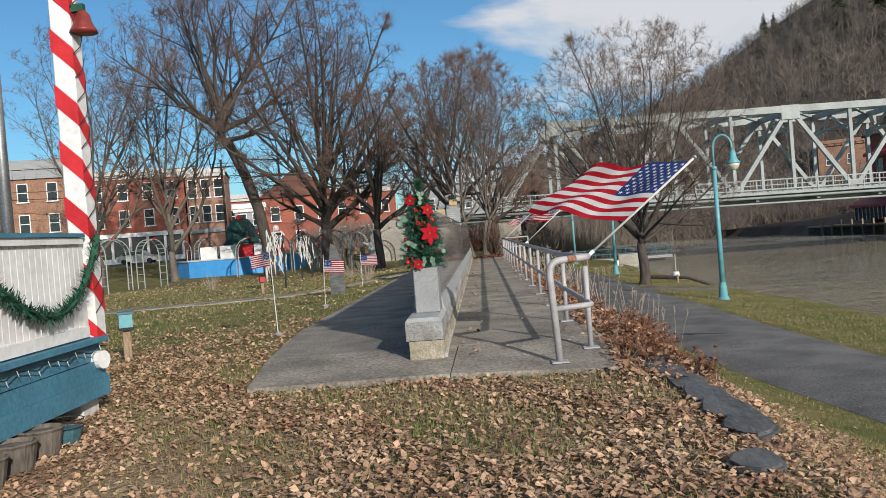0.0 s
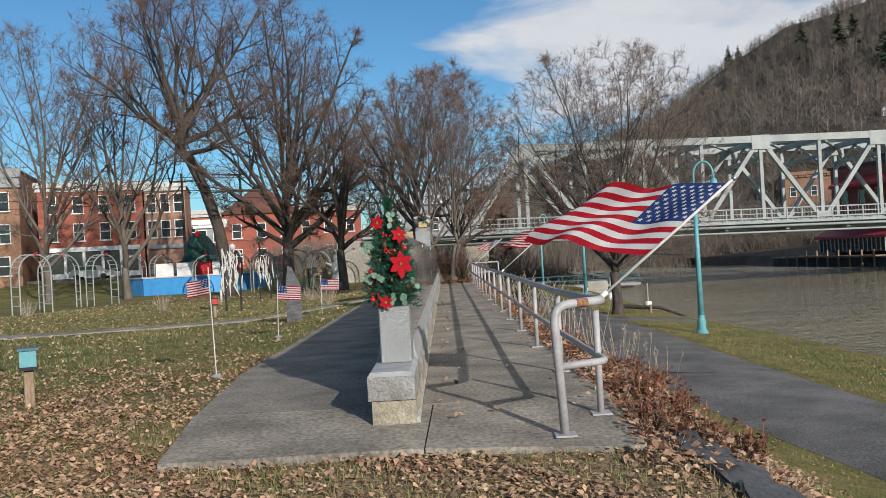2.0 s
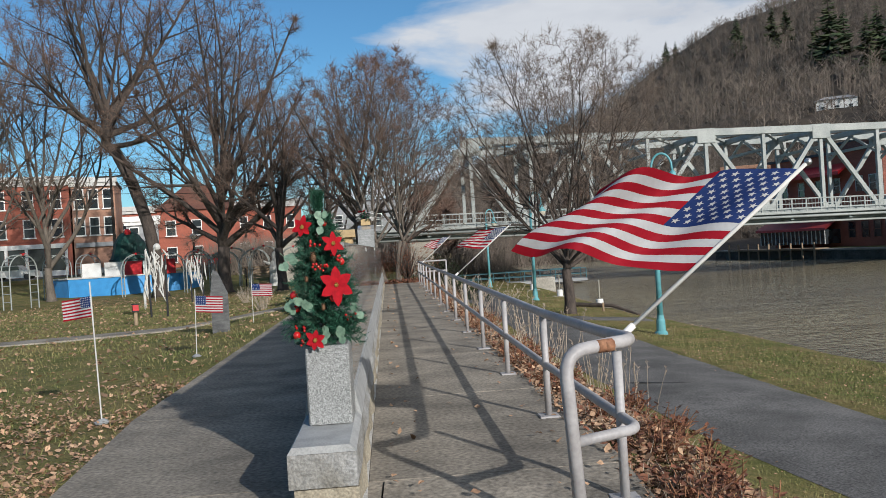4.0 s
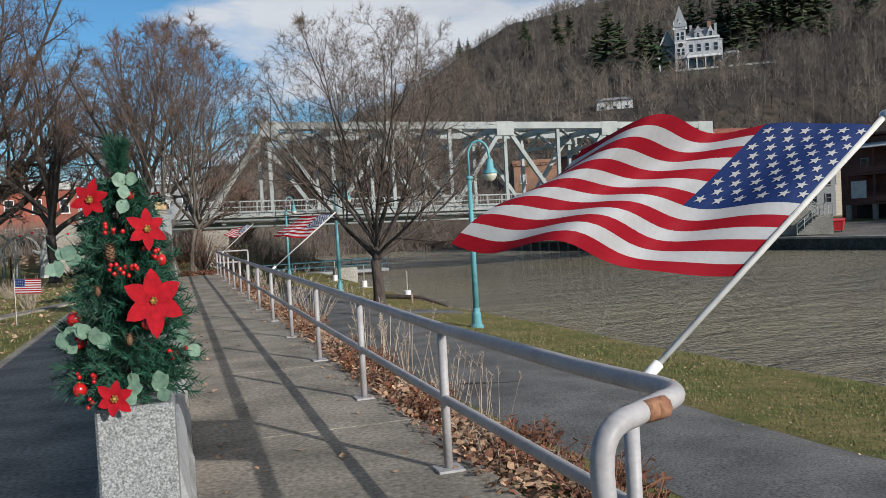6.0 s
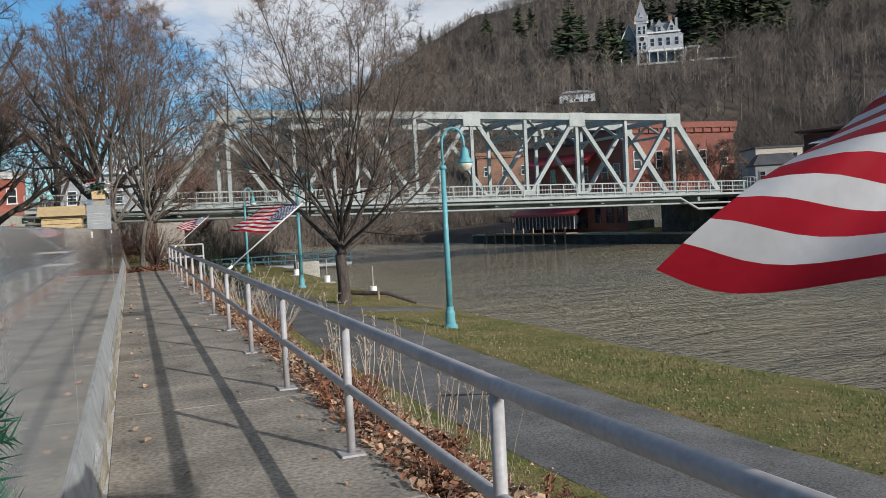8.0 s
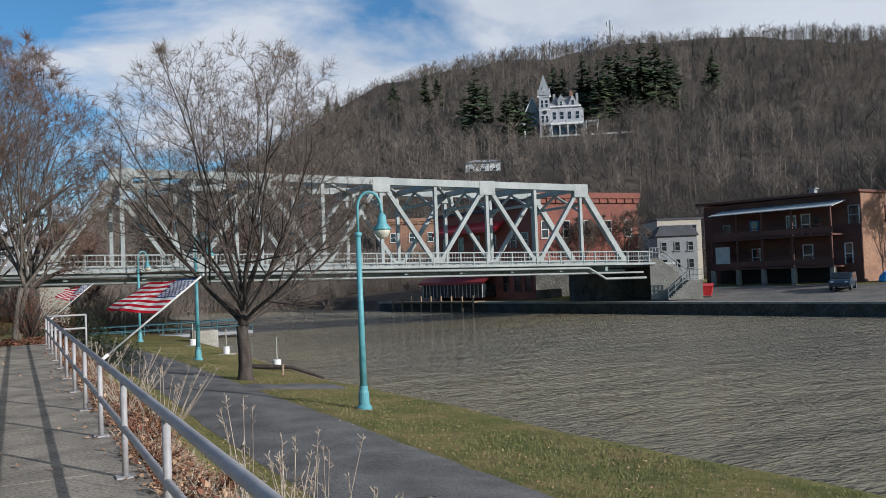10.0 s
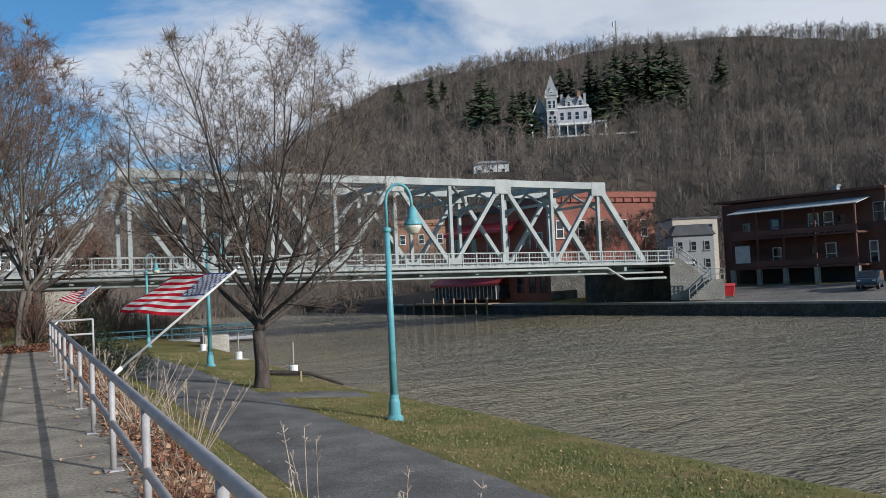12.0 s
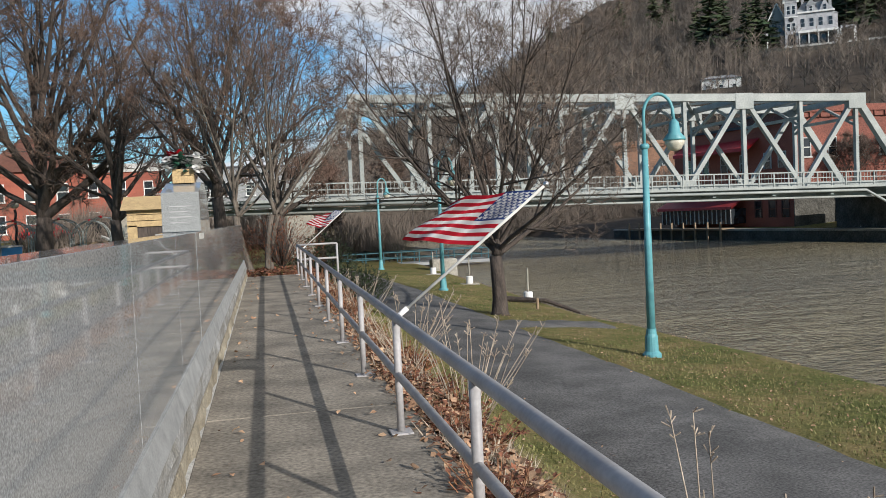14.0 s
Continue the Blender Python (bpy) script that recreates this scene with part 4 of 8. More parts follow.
def bare_tree(name, label, x, y, seed, height, trunk_r, fork, limbs, spread, kids=(7, 6, 5), ratio=0.5, per=9, twig=0.9, mat_trunk="bark", mat_twig="twig_brown", up=(0.05, 0.08, 0.1, 0.1), wander=0.13, angle=(28, 58), width=0.012, lean=(0, 0), group="park trees", stems=1, z=None, limb=(0.42, 0.62), crown=None, low=0.7, leader=0.3, bud=0, bud_size=0.05):
    """crown: its half width; low: where its outline begins, as a share of the fork's height; leader: how far up the limbs start."""
    rng = random.Random(seed)
    z0 = float(ground_z(x, y)) if z is None else z
    ob = thing(name, label, "tree", group, at=pose(x, y, z0 - 0.05))
    lines, tips = ([], [], []), []
    crown = crown or height * 0.36
    mid_ = Vector((lean[0] * fork * 1.15, lean[1] * fork * 1.15, (height + fork * low) / 2))
    spec = dict(levels=4, kids=kids, ratio=ratio, up=up, wander=wander, angle=angle, env=(mid_, crown, (height - fork * low) / 2), thin=width * 0.75)
    trunk = Geo()
    for s in range(stems):
        a = 6.28 * s / stems + rng.random()
        off = Vector((math.cos(a), math.sin(a), 0)) * (0 if stems == 1 else 0.35)
        pts = [off + Vector((lean[0] * t * t, lean[1] * t * t, 0)) * fork + off * t * (1.2 if stems > 1 else 0) + Vector((0.06 * math.sin(4 * t + seed), 0.05 * math.sin(5 * t), fork * t)) for t in (0, 0.06, 0.25, 0.5, 0.75, 1.0)]
        tr = trunk_r / (stems ** 0.5)
        trunk.tube(pts, [tr * 1.5, tr * 1.15, tr, tr * 0.93, tr * 0.88, tr * 0.8], 10)
        top_ = pts[-1]
        rise = (height - fork) * leader
        heads = [top_ + Vector((lean[0] * rise * 0.4 + 0.12 * math.sin(3 * t + seed), lean[1] * rise * 0.4, rise * t)) for t in (0, 0.33, 0.66, 1.0)]
        trunk.tube(heads, [tr * 0.8, tr * 0.62, tr * 0.48, tr * 0.36], 8)
        for j in range(limbs):
            f = j / max(limbs - 1, 1)
            turn = 2.4 * j + rng.uniform(-0.4, 0.4)
            tilt = radians(spread * (1.0 - 0.75 * f) * rng.uniform(0.8, 1.15))
            d = Vector((math.sin(tilt) * math.cos(turn), math.sin(tilt) * math.sin(turn), math.cos(tilt))).normalized()
            k = min(f * 3, 2.999)
            start = heads[int(k)].lerp(heads[int(k) + 1], k - int(k))
            grow(rng, start, d, height, tr * rng.uniform(*limb) * (1.0 - 0.35 * f), 0, spec, lines, tips)
    for pts, rad in lines[0]:
        trunk.tube(pts, rad, 7, False)
    part("trunk", trunk, mat_trunk, ob, smooth=True)
    br = Geo()
    for pts, rad in lines[1]:
        br.tube(pts, rad, 4, False)
    for pts, rad in lines[2]:
        br.tube(pts[::2] if len(pts) > 4 else pts, rad[::2] if len(pts) > 4 else rad, 3, False)
    tagged(part("branchwork", br, mat_trunk, ob), kind="stuff")
    V, F = spikes(rng, tips, per, twig, width)
    tagged(part("crown", raw_mesh("crown", V, F, mat_twig), mat_twig, ob), kind="stuff")
    if bud:
        V, F = buds(rng, tips, bud, bud_size)
        tagged(part("withered_leaves", raw_mesh("withered_leaves", V, F, "twig_leaf"), "twig_leaf", ob, "few clinging brown leaves"), kind="stuff")
    return ob


# beside the river
bare_tree("riverside_tree", "bare multi-limbed deciduous tree on the river bank", 8.65, 36.2, 13, 13.4, 0.27, 2.2, 18, 60, (9, 6, 4), 0.40, 6, 0.5, "bark", "twig_grey", up=(0.045, 0.045, 0.05, 0.05), wander=0.05, width=0.007, limb=(0.28, 0.4), crown=6.6, leader=0.12, bud=1, bud_size=0.022, group="riverside trees")
# at the end of the ramp
bare_tree("clump_tree", "slender many-stemmed bare tree at ramp end", 0.2, 36.5, 21, 10.8, 0.2, 2.0, 6, 42, (7, 5, 3), 0.40, 5, 0.5, "bark_grey", "twig_red", up=(0.05, 0.07, 0.08, 0.08), wander=0.05, stems=4, width=0.008, crown=3.9, leader=0.15, bud=1, bud_size=0.025)
bare_tree("shade_tree", "large bare park tree with dark trunk", -1.4, 44.0, 31, 12.4, 0.3, 3.0, 11, 54, (7, 5, 3), 0.40, 4, 0.6, "bark", "twig_red", wander=0.06, width=0.009, crown=5.0, bud=1, bud_size=0.03)
bare_tree("shade_tree", "large bare round-crowned park tree with forked trunk", -11.8, 58.5, 41, 22.6, 0.5, 3.4, 19, 64, (8, 6, 4), 0.38, 5, 0.85, "bark", "twig_brown", up=(0.045, 0.05, 0.06, 0.06), wander=0.06, width=0.013, crown=8.2, leader=0.22, low=0.9, bud=1, bud_size=0.035)
bare_tree("shade_tree", "bare park tree with dark forked trunk", -7.3, 55.0, 51, 13.6, 0.34, 3.0, 11, 60, (7, 5, 3), 0.40, 5, 0.8, "bark", "twig_brown", wander=0.07, width=0.012, crown=5.0, bud=1, bud_size=0.035)
bare_tree("shade_tree", "tall bare leaning park tree with crooked trunk", -16.4, 58.5, 61, 26.5, 0.46, 11.0, 13, 80, (8, 6, 4), 0.42, 5, 0.85, "bark", "twig_red", wander=0.12, lean=(-0.24, -0.05), width=0.012, crown=9.0, low=0.5, leader=0.2, bud=1, bud_size=0.04)
bare_tree("shade_tree", "tall thin bare tree beside the street", -25.6, 62.0, 71, 23.0, 0.32, 2.6, 11, 48, (8, 5, 3), 0.38, 5, 0.85, "bark_grey", "twig_brown", wander=0.09, width=0.012, crown=7.2, bud=2, bud_size=0.05)
bare_tree("shade_tree", "tall thin bare tree beside the street", -31.0, 60.0, 81, 22.0, 0.34, 2.8, 11, 50, (8, 5, 3), 0.38, 5, 0.85, "bark_grey", "twig_brown", wander=0.09, width=0.012, crown=7.2, bud=2, bud_size=0.05)
bare_tree("shade_tree", "bare tree near the bridge approach", -5.0, 72.0, 91, 14.0, 0.4, 3.0, 8, 54, (6, 5, 3), 0.42, 4, 0.7, "bark", "twig_brown", width=0.014)
bare_tree("shade_tree", "bare tree near the bridge approach", 1.5, 62.0, 101, 10.0, 0.32, 2.5, 8, 54, (6, 5, 3), 0.42, 4, 0.6, "bark", "twig_red", width=0.013)


# ---------------------------------------------------------------- woods on the hill
def hill_woods():
    rng = np.random.default_rng(3)
    pr = random.Random(9)
    # a few forms of bare far tree, each a trunk and spreading branches
    forms = []
    for k in range(6):
        V, F = [], []

        def spike(p, q, w):
            o = len(V)
            p, q = np.array(p, float), np.array(q, float)
            V.extend([p + (w, 0, 0), p + (-w * 0.5, w * 0.87, 0), p + (-w * 0.5, -w * 0.87, 0), q])
            F.extend([(o, o + 1, o + 3), (o + 1, o + 2, o + 3), (o + 2, o, o + 3)])

        spike((0, 0, -0.05), (pr.uniform(-.03, .03), pr.uniform(-.03, .03), 0.95), 0.02)
        for j in range(13):
            h = pr.uniform(0.3, 0.8)
            a = pr.uniform(0, 6.28)
            ln = pr.uniform(0.18, 0.34) * (1.2 - h * 0.5)
            tip = (math.cos(a) * ln, math.sin(a) * ln, h + ln * pr.uniform(0.5, 1.2))
            spike((0, 0, h), tip, 0.010)
            for _ in range(3):
                f = pr.uniform(0.3, 0.9)
                b = a + pr.uniform(-1.2, 1.2)
                s = (math.cos(a) * ln * f, math.sin(a) * ln * f, h + (tip[2] - h) * f)
                spike(s, (s[0] + math.cos(b) * 0.1, s[1] + math.sin(b) * 0.1, s[2] + pr.uniform(0.05, 0.14)), 0.008)
        forms.append((np.array(V), np.array(F)))
    n = 13000
    az = np.radians(rng.uniform(2, 84, n))
    r = 140 + (680 - 140) * rng.uniform(0, 1, n) ** 0.85
    X, Y = 1 + r * np.sin(az), 4 + r * np.cos(az)
    keep = (hill_z(X, Y) > 2.0) & (X > quay_x(Y) + 70)
    keep |= (hill_z(X, Y) > 2.0) & (Y > 150)
    # the mansion's clearing and terrace
    dx, dy = X - CASTLE[0], Y - CASTLE[1]
    keep &= ~((np.abs(dx) < 22) & (dy < 16) & (dy > -28))
    X, Y = X[keep], Y[keep]
    Z = ground_z(X, Y)
    H = rng.uniform(6.5, 11.5, len(X)) * np.where(np.hypot(X, Y) < 260, 0.75, 1)
    VV, FF, o = [], [], 0
    for i in range(len(X)):
        V, F = forms[i % 6]
        a = rng.uniform(0, 6.28)
        c, s = math.cos(a), math.sin(a)
        W = np.stack([(V[:, 0] * c - V[:, 1] * s), (V[:, 0] * s + V[:, 1] * c), V[:, 2]], 1) * H[i]
        VV.append(W + (X[i], Y[i], Z[i] - 0.5))
        FF.append(F + o)
        o += len(V)
    me = raw_mesh("hill_woods", np.concatenate(VV), np.concatenate(FF), "hillwood")
    tagged(new("hill_woods", me), "dense bare winter woods covering the hillside", "woods", kind="stuff")


CASTLE = (1.0 + 305 * math.sin(radians(34.9)), 4.0 + 305 * math.cos(radians(34.9)))
hill_woods()


# ---------------------------------------------------------------- flags on the railing
def rail_flag(base, tip, seed, droop=-0.11, length=1.14, fold=1.55, hoist=0.9):
    rng = random.Random(seed)
    b, t = Vector(base), Vector(tip)
    ob = thing("flag", "red and white striped flag with starred blue corner on pole", "flag", "flags on the railing", at=pose(*base))
    d = t - b
    ax = d.normalized()
    part("pole", Geo().tube([-ax * 0.06, d], 0.0125, 10), "offwhite", ob, smooth=True)
    part("finial", Geo().ball(tuple(d + ax * 0.02), 0.024, 10, 8), "steel", ob, smooth=True)
    part("bracket", Geo().tube([-ax * 0.07, ax * 0.06], 0.021, 10), "white", ob, "white plastic bracket", smooth=True)
    fly = Vector((-0.92, 0.32, -droop)).normalized()
    nrm = ax.cross(fly).normalized()
    ph = rng.uniform(0, 6.28)
    nu, sub = 30, 2

    def at(u, v):
        s = 1 - 0.32 * u * u
        p = d - ax * (0.05 + hoist * (0.5 + (v - 0.5) * s)) + fly * (length * u * (1 - 0.05 * math.sin(3 * v + ph))) 
        w = fold * max(u, 0.0) ** 0.8 * (0.085 * math.sin(7.5 * u + 2.2 * v + ph) + 0.045 * math.sin(15 * u - 4 * v + 1.7 * ph) + 0.05 * math.sin(5 * v + 4 * u))
        return p + nrm * w + Vector((0, 0, -0.03 * u * u))

    def patch(name, u0, u1, v0, v1, mat, k, lift=0.0):
        g = Geo()
        V = [at(u0 + (u1 - u0) * i / k, v0 + (v1 - v0) * j / sub) + nrm * lift for i in range(k + 1) for j in range(sub + 1)]
        F = [(i * (sub + 1) + j, (i + 1) * (sub + 1) + j, (i + 1) * (sub + 1) + j + 1, i * (sub + 1) + j + 1) for i in range(k) for j in range(sub)]
        g.add(V, F)
        return part(name, g, mat, ob, smooth=True)

    for s in range(13):
        patch("red_stripe" if s % 2 == 0 else "white_stripe", 0.4 if s < 7 else 0.0, 1.0, s / 13, (s + 1) / 13, "flag_red" if s % 2 == 0 else "flag_white", nu)
    g = Geo()
    K, J = 14, 10
    g.add([at(0.4 * i / K, 7 / 13 * j / J) for i in range(K + 1) for j in range(J + 1)], [(i * (J + 1) + j, (i + 1) * (J + 1) + j, (i + 1) * (J + 1) + j + 1, i * (J + 1) + j + 1) for i in range(K) for j in range(J)])
    canton = part("canton", g, "flag_blue", ob, smooth=True)
    g = Geo()
    for r in range(9):
        for c in range(6 if r % 2 == 0 else 5):
            u0 = (c + (0.5 if r % 2 == 0 else 1.0)) / 6 * 0.4
            v0 = (r + 1) / 10 * 7 / 13
            for lift in (0.004, -0.004):
                V = [at(u0, v0) + nrm * lift]
                for a in range(10):
                    rr = 0.024 if a % 2 == 0 else 0.010
                    V.append(at(u0 + rr * math.sin(a * math.pi / 5) / length, v0 - rr * math.cos(a * math.pi / 5) / hoist) + nrm * lift)
                g.add(V, [(0, 1 + a, 1 + (a + 1) % 10) for a in range(10)])
    tagged(part("stars", g, "flag_white", canton), kind="stuff")
    g = Geo()
    V = [at(-0.012, j / 12) for j in range(13)] + [at(0.0, j / 12) for j in range(13)]
    g.add(V, [(j, j + 1, j + 14, j + 13) for j in range(12)])
    part("hoist_band", g, "white", ob)
    return ob


for nm in ("flag_red", "flag_white", "flag_blue"):
    nt = MAT[nm].node_tree
    nb = nt.nodes["Principled BSDF"]
    tl = nt.nodes.new("ShaderNodeBsdfTranslucent")
    nt.links.new(nb.inputs["Base Color"].links[0].from_socket, tl.inputs[0])
    ms = nt.nodes.new("ShaderNodeMixShader")
    ms.inputs[0].default_value = 0.2
    nb.inputs["Specular IOR Level"].default_value = 0.08
    nt.links.new(nb.outputs[0], ms.inputs[1])
    nt.links.new(tl.outputs[0], ms.inputs[2])
    nt.links.new(ms.outputs[0], nt.nodes["Material Output"].inputs[0])
rail_flag((1.475, 0.95, 0.935), (2.64, 1.0, 1.855), 4)
rail_flag((1.46, 13.05, 0.90), (2.56, 12.8, 1.82), 8, -0.05, 0.64, 1.3, 0.62)
rail_flag((1.47, 29.4, 0.90), (2.6, 29.5, 1.86), 15, 0.0, 0.64, 1.3, 0.62)


# ---------------------------------------------------------------- festive tree on the planter
def leaf_fan(g, c, d, length, width, cup=0.15, fold=0.0, segs=5, face=None):
    """A leaf or petal from c along d, made of two rows of faces, folded along its middle."""
    d = Vector(d).normalized()
    u, w = orth(d)
    up = w if w.z >= 0 else -w
    if face is not None:
        up = Vector(face) - d * d.dot(Vector(face))
        up = up.normalized()
    side = d.cross(up).normalized()
    V = []
    for i in range(segs + 1):
        t = i / segs
        wd = width * math.sin(math.pi * min(0.04 + t * 0.96, 1)) ** 0.8
        p = Vector(c) + d * length * t + up * (cup * length * t * t)
        V += [p + side * wd * 0.5 + up * fold * wd, p, p - side * wd * 0.5 + up * fold * wd]
    F = []
    for i in range(segs):
        o = i * 3
        F += [(o, o + 1, o + 4, o + 3), (o + 1, o + 2, o + 5, o + 4)]
    g.add(V, F)


def festive_tree():
    rng = random.Random(77)
    ob = thing("festive_tree", "small green artificial tree with red poinsettias, berries and baubles", "christmas tree", at=pose(-0.33, 1.8, 0.91) @ Matrix.Diagonal((0.84, 0.84, 0.92, 1)))
    part("stem", Geo().tube([(0, 0, -0.02), (0.0, 0, 0.5), (-0.02, 0, 0.98)], [0.02, 0.015, 0.006], 8), "bark", ob)

    def radius(z):
        return float(np.interp(z, [0, 0.12, 0.35, 0.6, 0.85, 1.02], [0.27, 0.325, 0.275, 0.21, 0.12, 0.03]))

    V, F = [], []
    bough = Geo()
    for k in range(520):
        z = rng.uniform(0.02, 1.0) ** 1.15
        a = rng.uniform(0, 6.28)
        R = radius(z) * rng.uniform(0.75, 1.1)
        p0 = Vector((0, 0, z + 0.02))
        p1 = Vector((math.cos(a) * R, math.sin(a) * R, z + R * rng.uniform(-0.25, 0.5)))
        if z > 0.9:
            p1 = Vector((math.cos(a) * 0.03, math.sin(a) * 0.03, z + 0.1))
        bough.tube([p0, p1], [0.003, 0.0015], 3, False)
        d = (p1 - p0)
        ln = d.length
        d = d.normalized()
        for j in range(46):
            f = 0.25 + 0.75 * j / 46
            q = p0 + d * ln * f
            nd = branch_out(rng, d, radians(rng.uniform(30, 62)), rng.uniform(0, 6.28))
            tip = q + nd * rng.uniform(0.035, 0.065)
            u, w = orth(nd)
            o = len(V)
            V += [q + u * 0.0032, q - u * 0.0016 + w * 0.0026, q - u * 0.0016 - w * 0.0026, tip]
            F += [(o, o + 1, o + 3), (o + 1, o + 2, o + 3), (o + 2, o, o + 3)]
    tagged(part("bough_wire", bough, "bark", ob), kind="stuff")
    tagged(part("needles", raw_mesh("needles", [tuple(v) for v in V], F, "needle"), "needle", ob), kind="stuff")
    # poinsettias, turned to the camera's approach
    for x, y, z, s in ((0.13, -0.28, 0.42, 0.15), (0.12, -0.19, 0.71, 0.092), (-0.11, -0.15, 0.84, 0.09), (-0.05, -0.33, 0.05, 0.085)):
        f = part("poinsettia", Geo().ball((x, y - 0.01, z), 0.012, 6, 4), "gold", ob, "red felt poinsettia flower")
        out = Vector((x * 0.55, y - 0.1, 0.05)).normalized()
        u, w = orth(out)
        for i in range(6):
            a = i * 6.283 / 6 + 0.4 + x
            g = Geo()
            leaf_fan(g, (x, y, z), (u * math.cos(a) + w * math.sin(a)) * 1.0 + out * 0.28, s * rng.uniform(0.8, 1.1), s * 0.52, -0.16, 0.10, 6, out)
            part("petal", g, "petal", f, smooth=True)
        for i in range(6):
            c = Vector((x, y, z)) + out * 0.016 + (u * math.cos(i) + w * math.sin(i)) * 0.012
            part("stamen", Geo().ball(tuple(c), 0.0055, 5, 4), "gold", f)
    for x, y, z, r in ((0.10, -0.27, 0.33, 0.027), (-0.21, -0.14, 0.36, 0.033), (-0.2, -0.2, 0.08, 0.03), (0.17, -0.1, 0.58, 0.026), (0.05, -0.05, 0.86, 0.022), (-0.19, -0.17, 0.27, 0.03)):
        bb = part("bauble", Geo().ball((x, y, z), r, 14, 10), "bauble", ob, smooth=True)
        part("cap", Geo().lathe([(r * 0.28, r * 0.9), (r * 0.28, r * 1.15)], 8, (x, y, z)), "gold", bb)
    for x, y, z in ((-0.02, -0.2, 0.72), (0.0, -0.24, 0.56), (0.14, -0.16, 0.62), (-0.17, -0.2, 0.12), (-0.13, -0.24, 0.03), (0.22, -0.14, 0.18), (0.06, -0.22, 0.55)):
        sp = part("berry_spray", Geo().tube([(x, y + 0.06, z - 0.02), (x, y, z)], 0.002, 4), "bark", ob)
        for i in range(6):
            c = (x + rng.uniform(-0.045, 0.045), y - rng.uniform(0, 0.02), z + rng.uniform(-0.025, 0.025))
            part("berry", Geo().ball(c, 0.0105, 8, 6), "bauble", sp, smooth=True)
    for x, y, z, s in ((-0.04, -0.18, 0.62, 0.036), (0.02, -0.25, 0.27, 0.024), (-0.1, -0.2, 0.47, 0.02)):
        pc = part("pine_cone", Geo().ball((x, y, z), s * 0.6, 8, 6, 1.7), "cone", ob)
        g = Geo()
        for i in range(60):
            h = -1 + 2 * i / 60
            a = i * 2.4
            rr = s * math.sqrt(max(0.05, 1 - h * h * 0.9)) * 0.8
            leaf_fan(g, (x + math.cos(a) * rr * 0.6, y + math.sin(a) * rr * 0.6, z + h * s * 1.1), (math.cos(a), math.sin(a), 0.35), s * 0.5, s * 0.5, 0.1, 0, 2)
        tagged(part("cone_scales", g, "cone", pc), kind="stuff")
    for x, y, z, n in ((-0.25, -0.12, 0.62, 6), (0.04, -0.12, 0.88, 5), (-0.12, -0.26, 0.27, 6), (0.13, -0.22, 0.06, 5), (0.26, -0.1, 0.22, 3), (-0.24, -0.18, 0.3, 4), (0.02, -0.28, 0.1, 3)):
        sp = part("eucalyptus_sprig", Geo().tube([(x * 0.6, y * 0.6, z - 0.03), (x, y, z), (x * 1.2, y * 1.15, z + 0.05)], 0.002, 4), "eucalyptus", ob, "dusty green eucalyptus leaves")
        for i in range(n):
            g = Geo()
            a = rng.uniform(0, 6.28)
            leaf_fan(g, (x + rng.uniform(-0.03, 0.03), y - rng.uniform(0, 0.02), z + rng.uniform(-0.04, 0.05)), (math.cos(a), -0.3, math.sin(a)), rng.uniform(0.055, 0.08), 0.06, 0.05, 0.04, 5, (x * 0.8, -1.0, 0.15))
            part("leaf", g, "eucalyptus", sp, smooth=True)


festive_tree()


# ---------------------------------------------------------------- leaves, grass and shrubs
def scatter_leaves(name, label, n, area, size, mat, seed, height=None, tall=0.0, dens=None):
    """Curled leaves lying on the ground: each two folded faces pairs."""
    rng = np.random.default_rng(seed)
    x = rng.uniform(area[0], area[1], n)
    y = rng.uniform(area[2], area[3], n)
    if dens is not None:
        k = rng.uniform(0, 1, n) < dens(x, y)
        x, y = x[k], y[k]
    n = len(x)
    z = (ground_z(x, y) if height is None else np.full(n, height)) + 0.012 + rng.uniform(0, 1, n) ** 2 * (0.03 + tall)
    a = rng.uniform(0, 6.283, n)
    s = size * rng.uniform(0.55, 1.3, n)
    tx, ty = rng.normal(0, 0.35, n), rng.normal(0, 0.35, n)
    curl = rng.uniform(-0.1, 0.45, n)
    base = np.array([(-0.5, 0, 0), (-0.1, 0.36, 1), (0.5, 0.04, 0.3), (-0.1, -0.36, 1), (0.18, 0.25, 0.8), (0.2, -0.27, 0.7)])
    V = np.zeros((n, 6, 3))
    lx, ly = base[:, 0][None] * s[:, None], base[:, 1][None] * s[:, None]
    V[:, :, 0] = x[:, None] + lx * np.cos(a)[:, None] - ly * np.sin(a)[:, None]
    V[:, :, 1] = y[:, None] + lx * np.sin(a)[:, None] + ly * np.cos(a)[:, None]
    V[:, :, 2] = z[:, None] + base[:, 2][None] * (curl * s)[:, None] * 0.6 + lx * tx[:, None] + ly * ty[:, None]
    F = np.array([(0, 5, 4), (0, 4, 1), (0, 3, 5), (4, 5, 2)])[None] + (np.arange(n) * 6)[:, None, None]
    tagged(new(name, raw_mesh(name, V.reshape(-1, 3), F.reshape(-1, 3), mat)), label, "leaves", kind="stuff")


def on_pad(x, y):
    return (x > -2.06 - 0.09 * np.clip(y, 0, 4.4)) & (x < 1.62) & (y > 0.28 - 0.12 * np.clip(x, 0, 1.6)) & (y < 33)


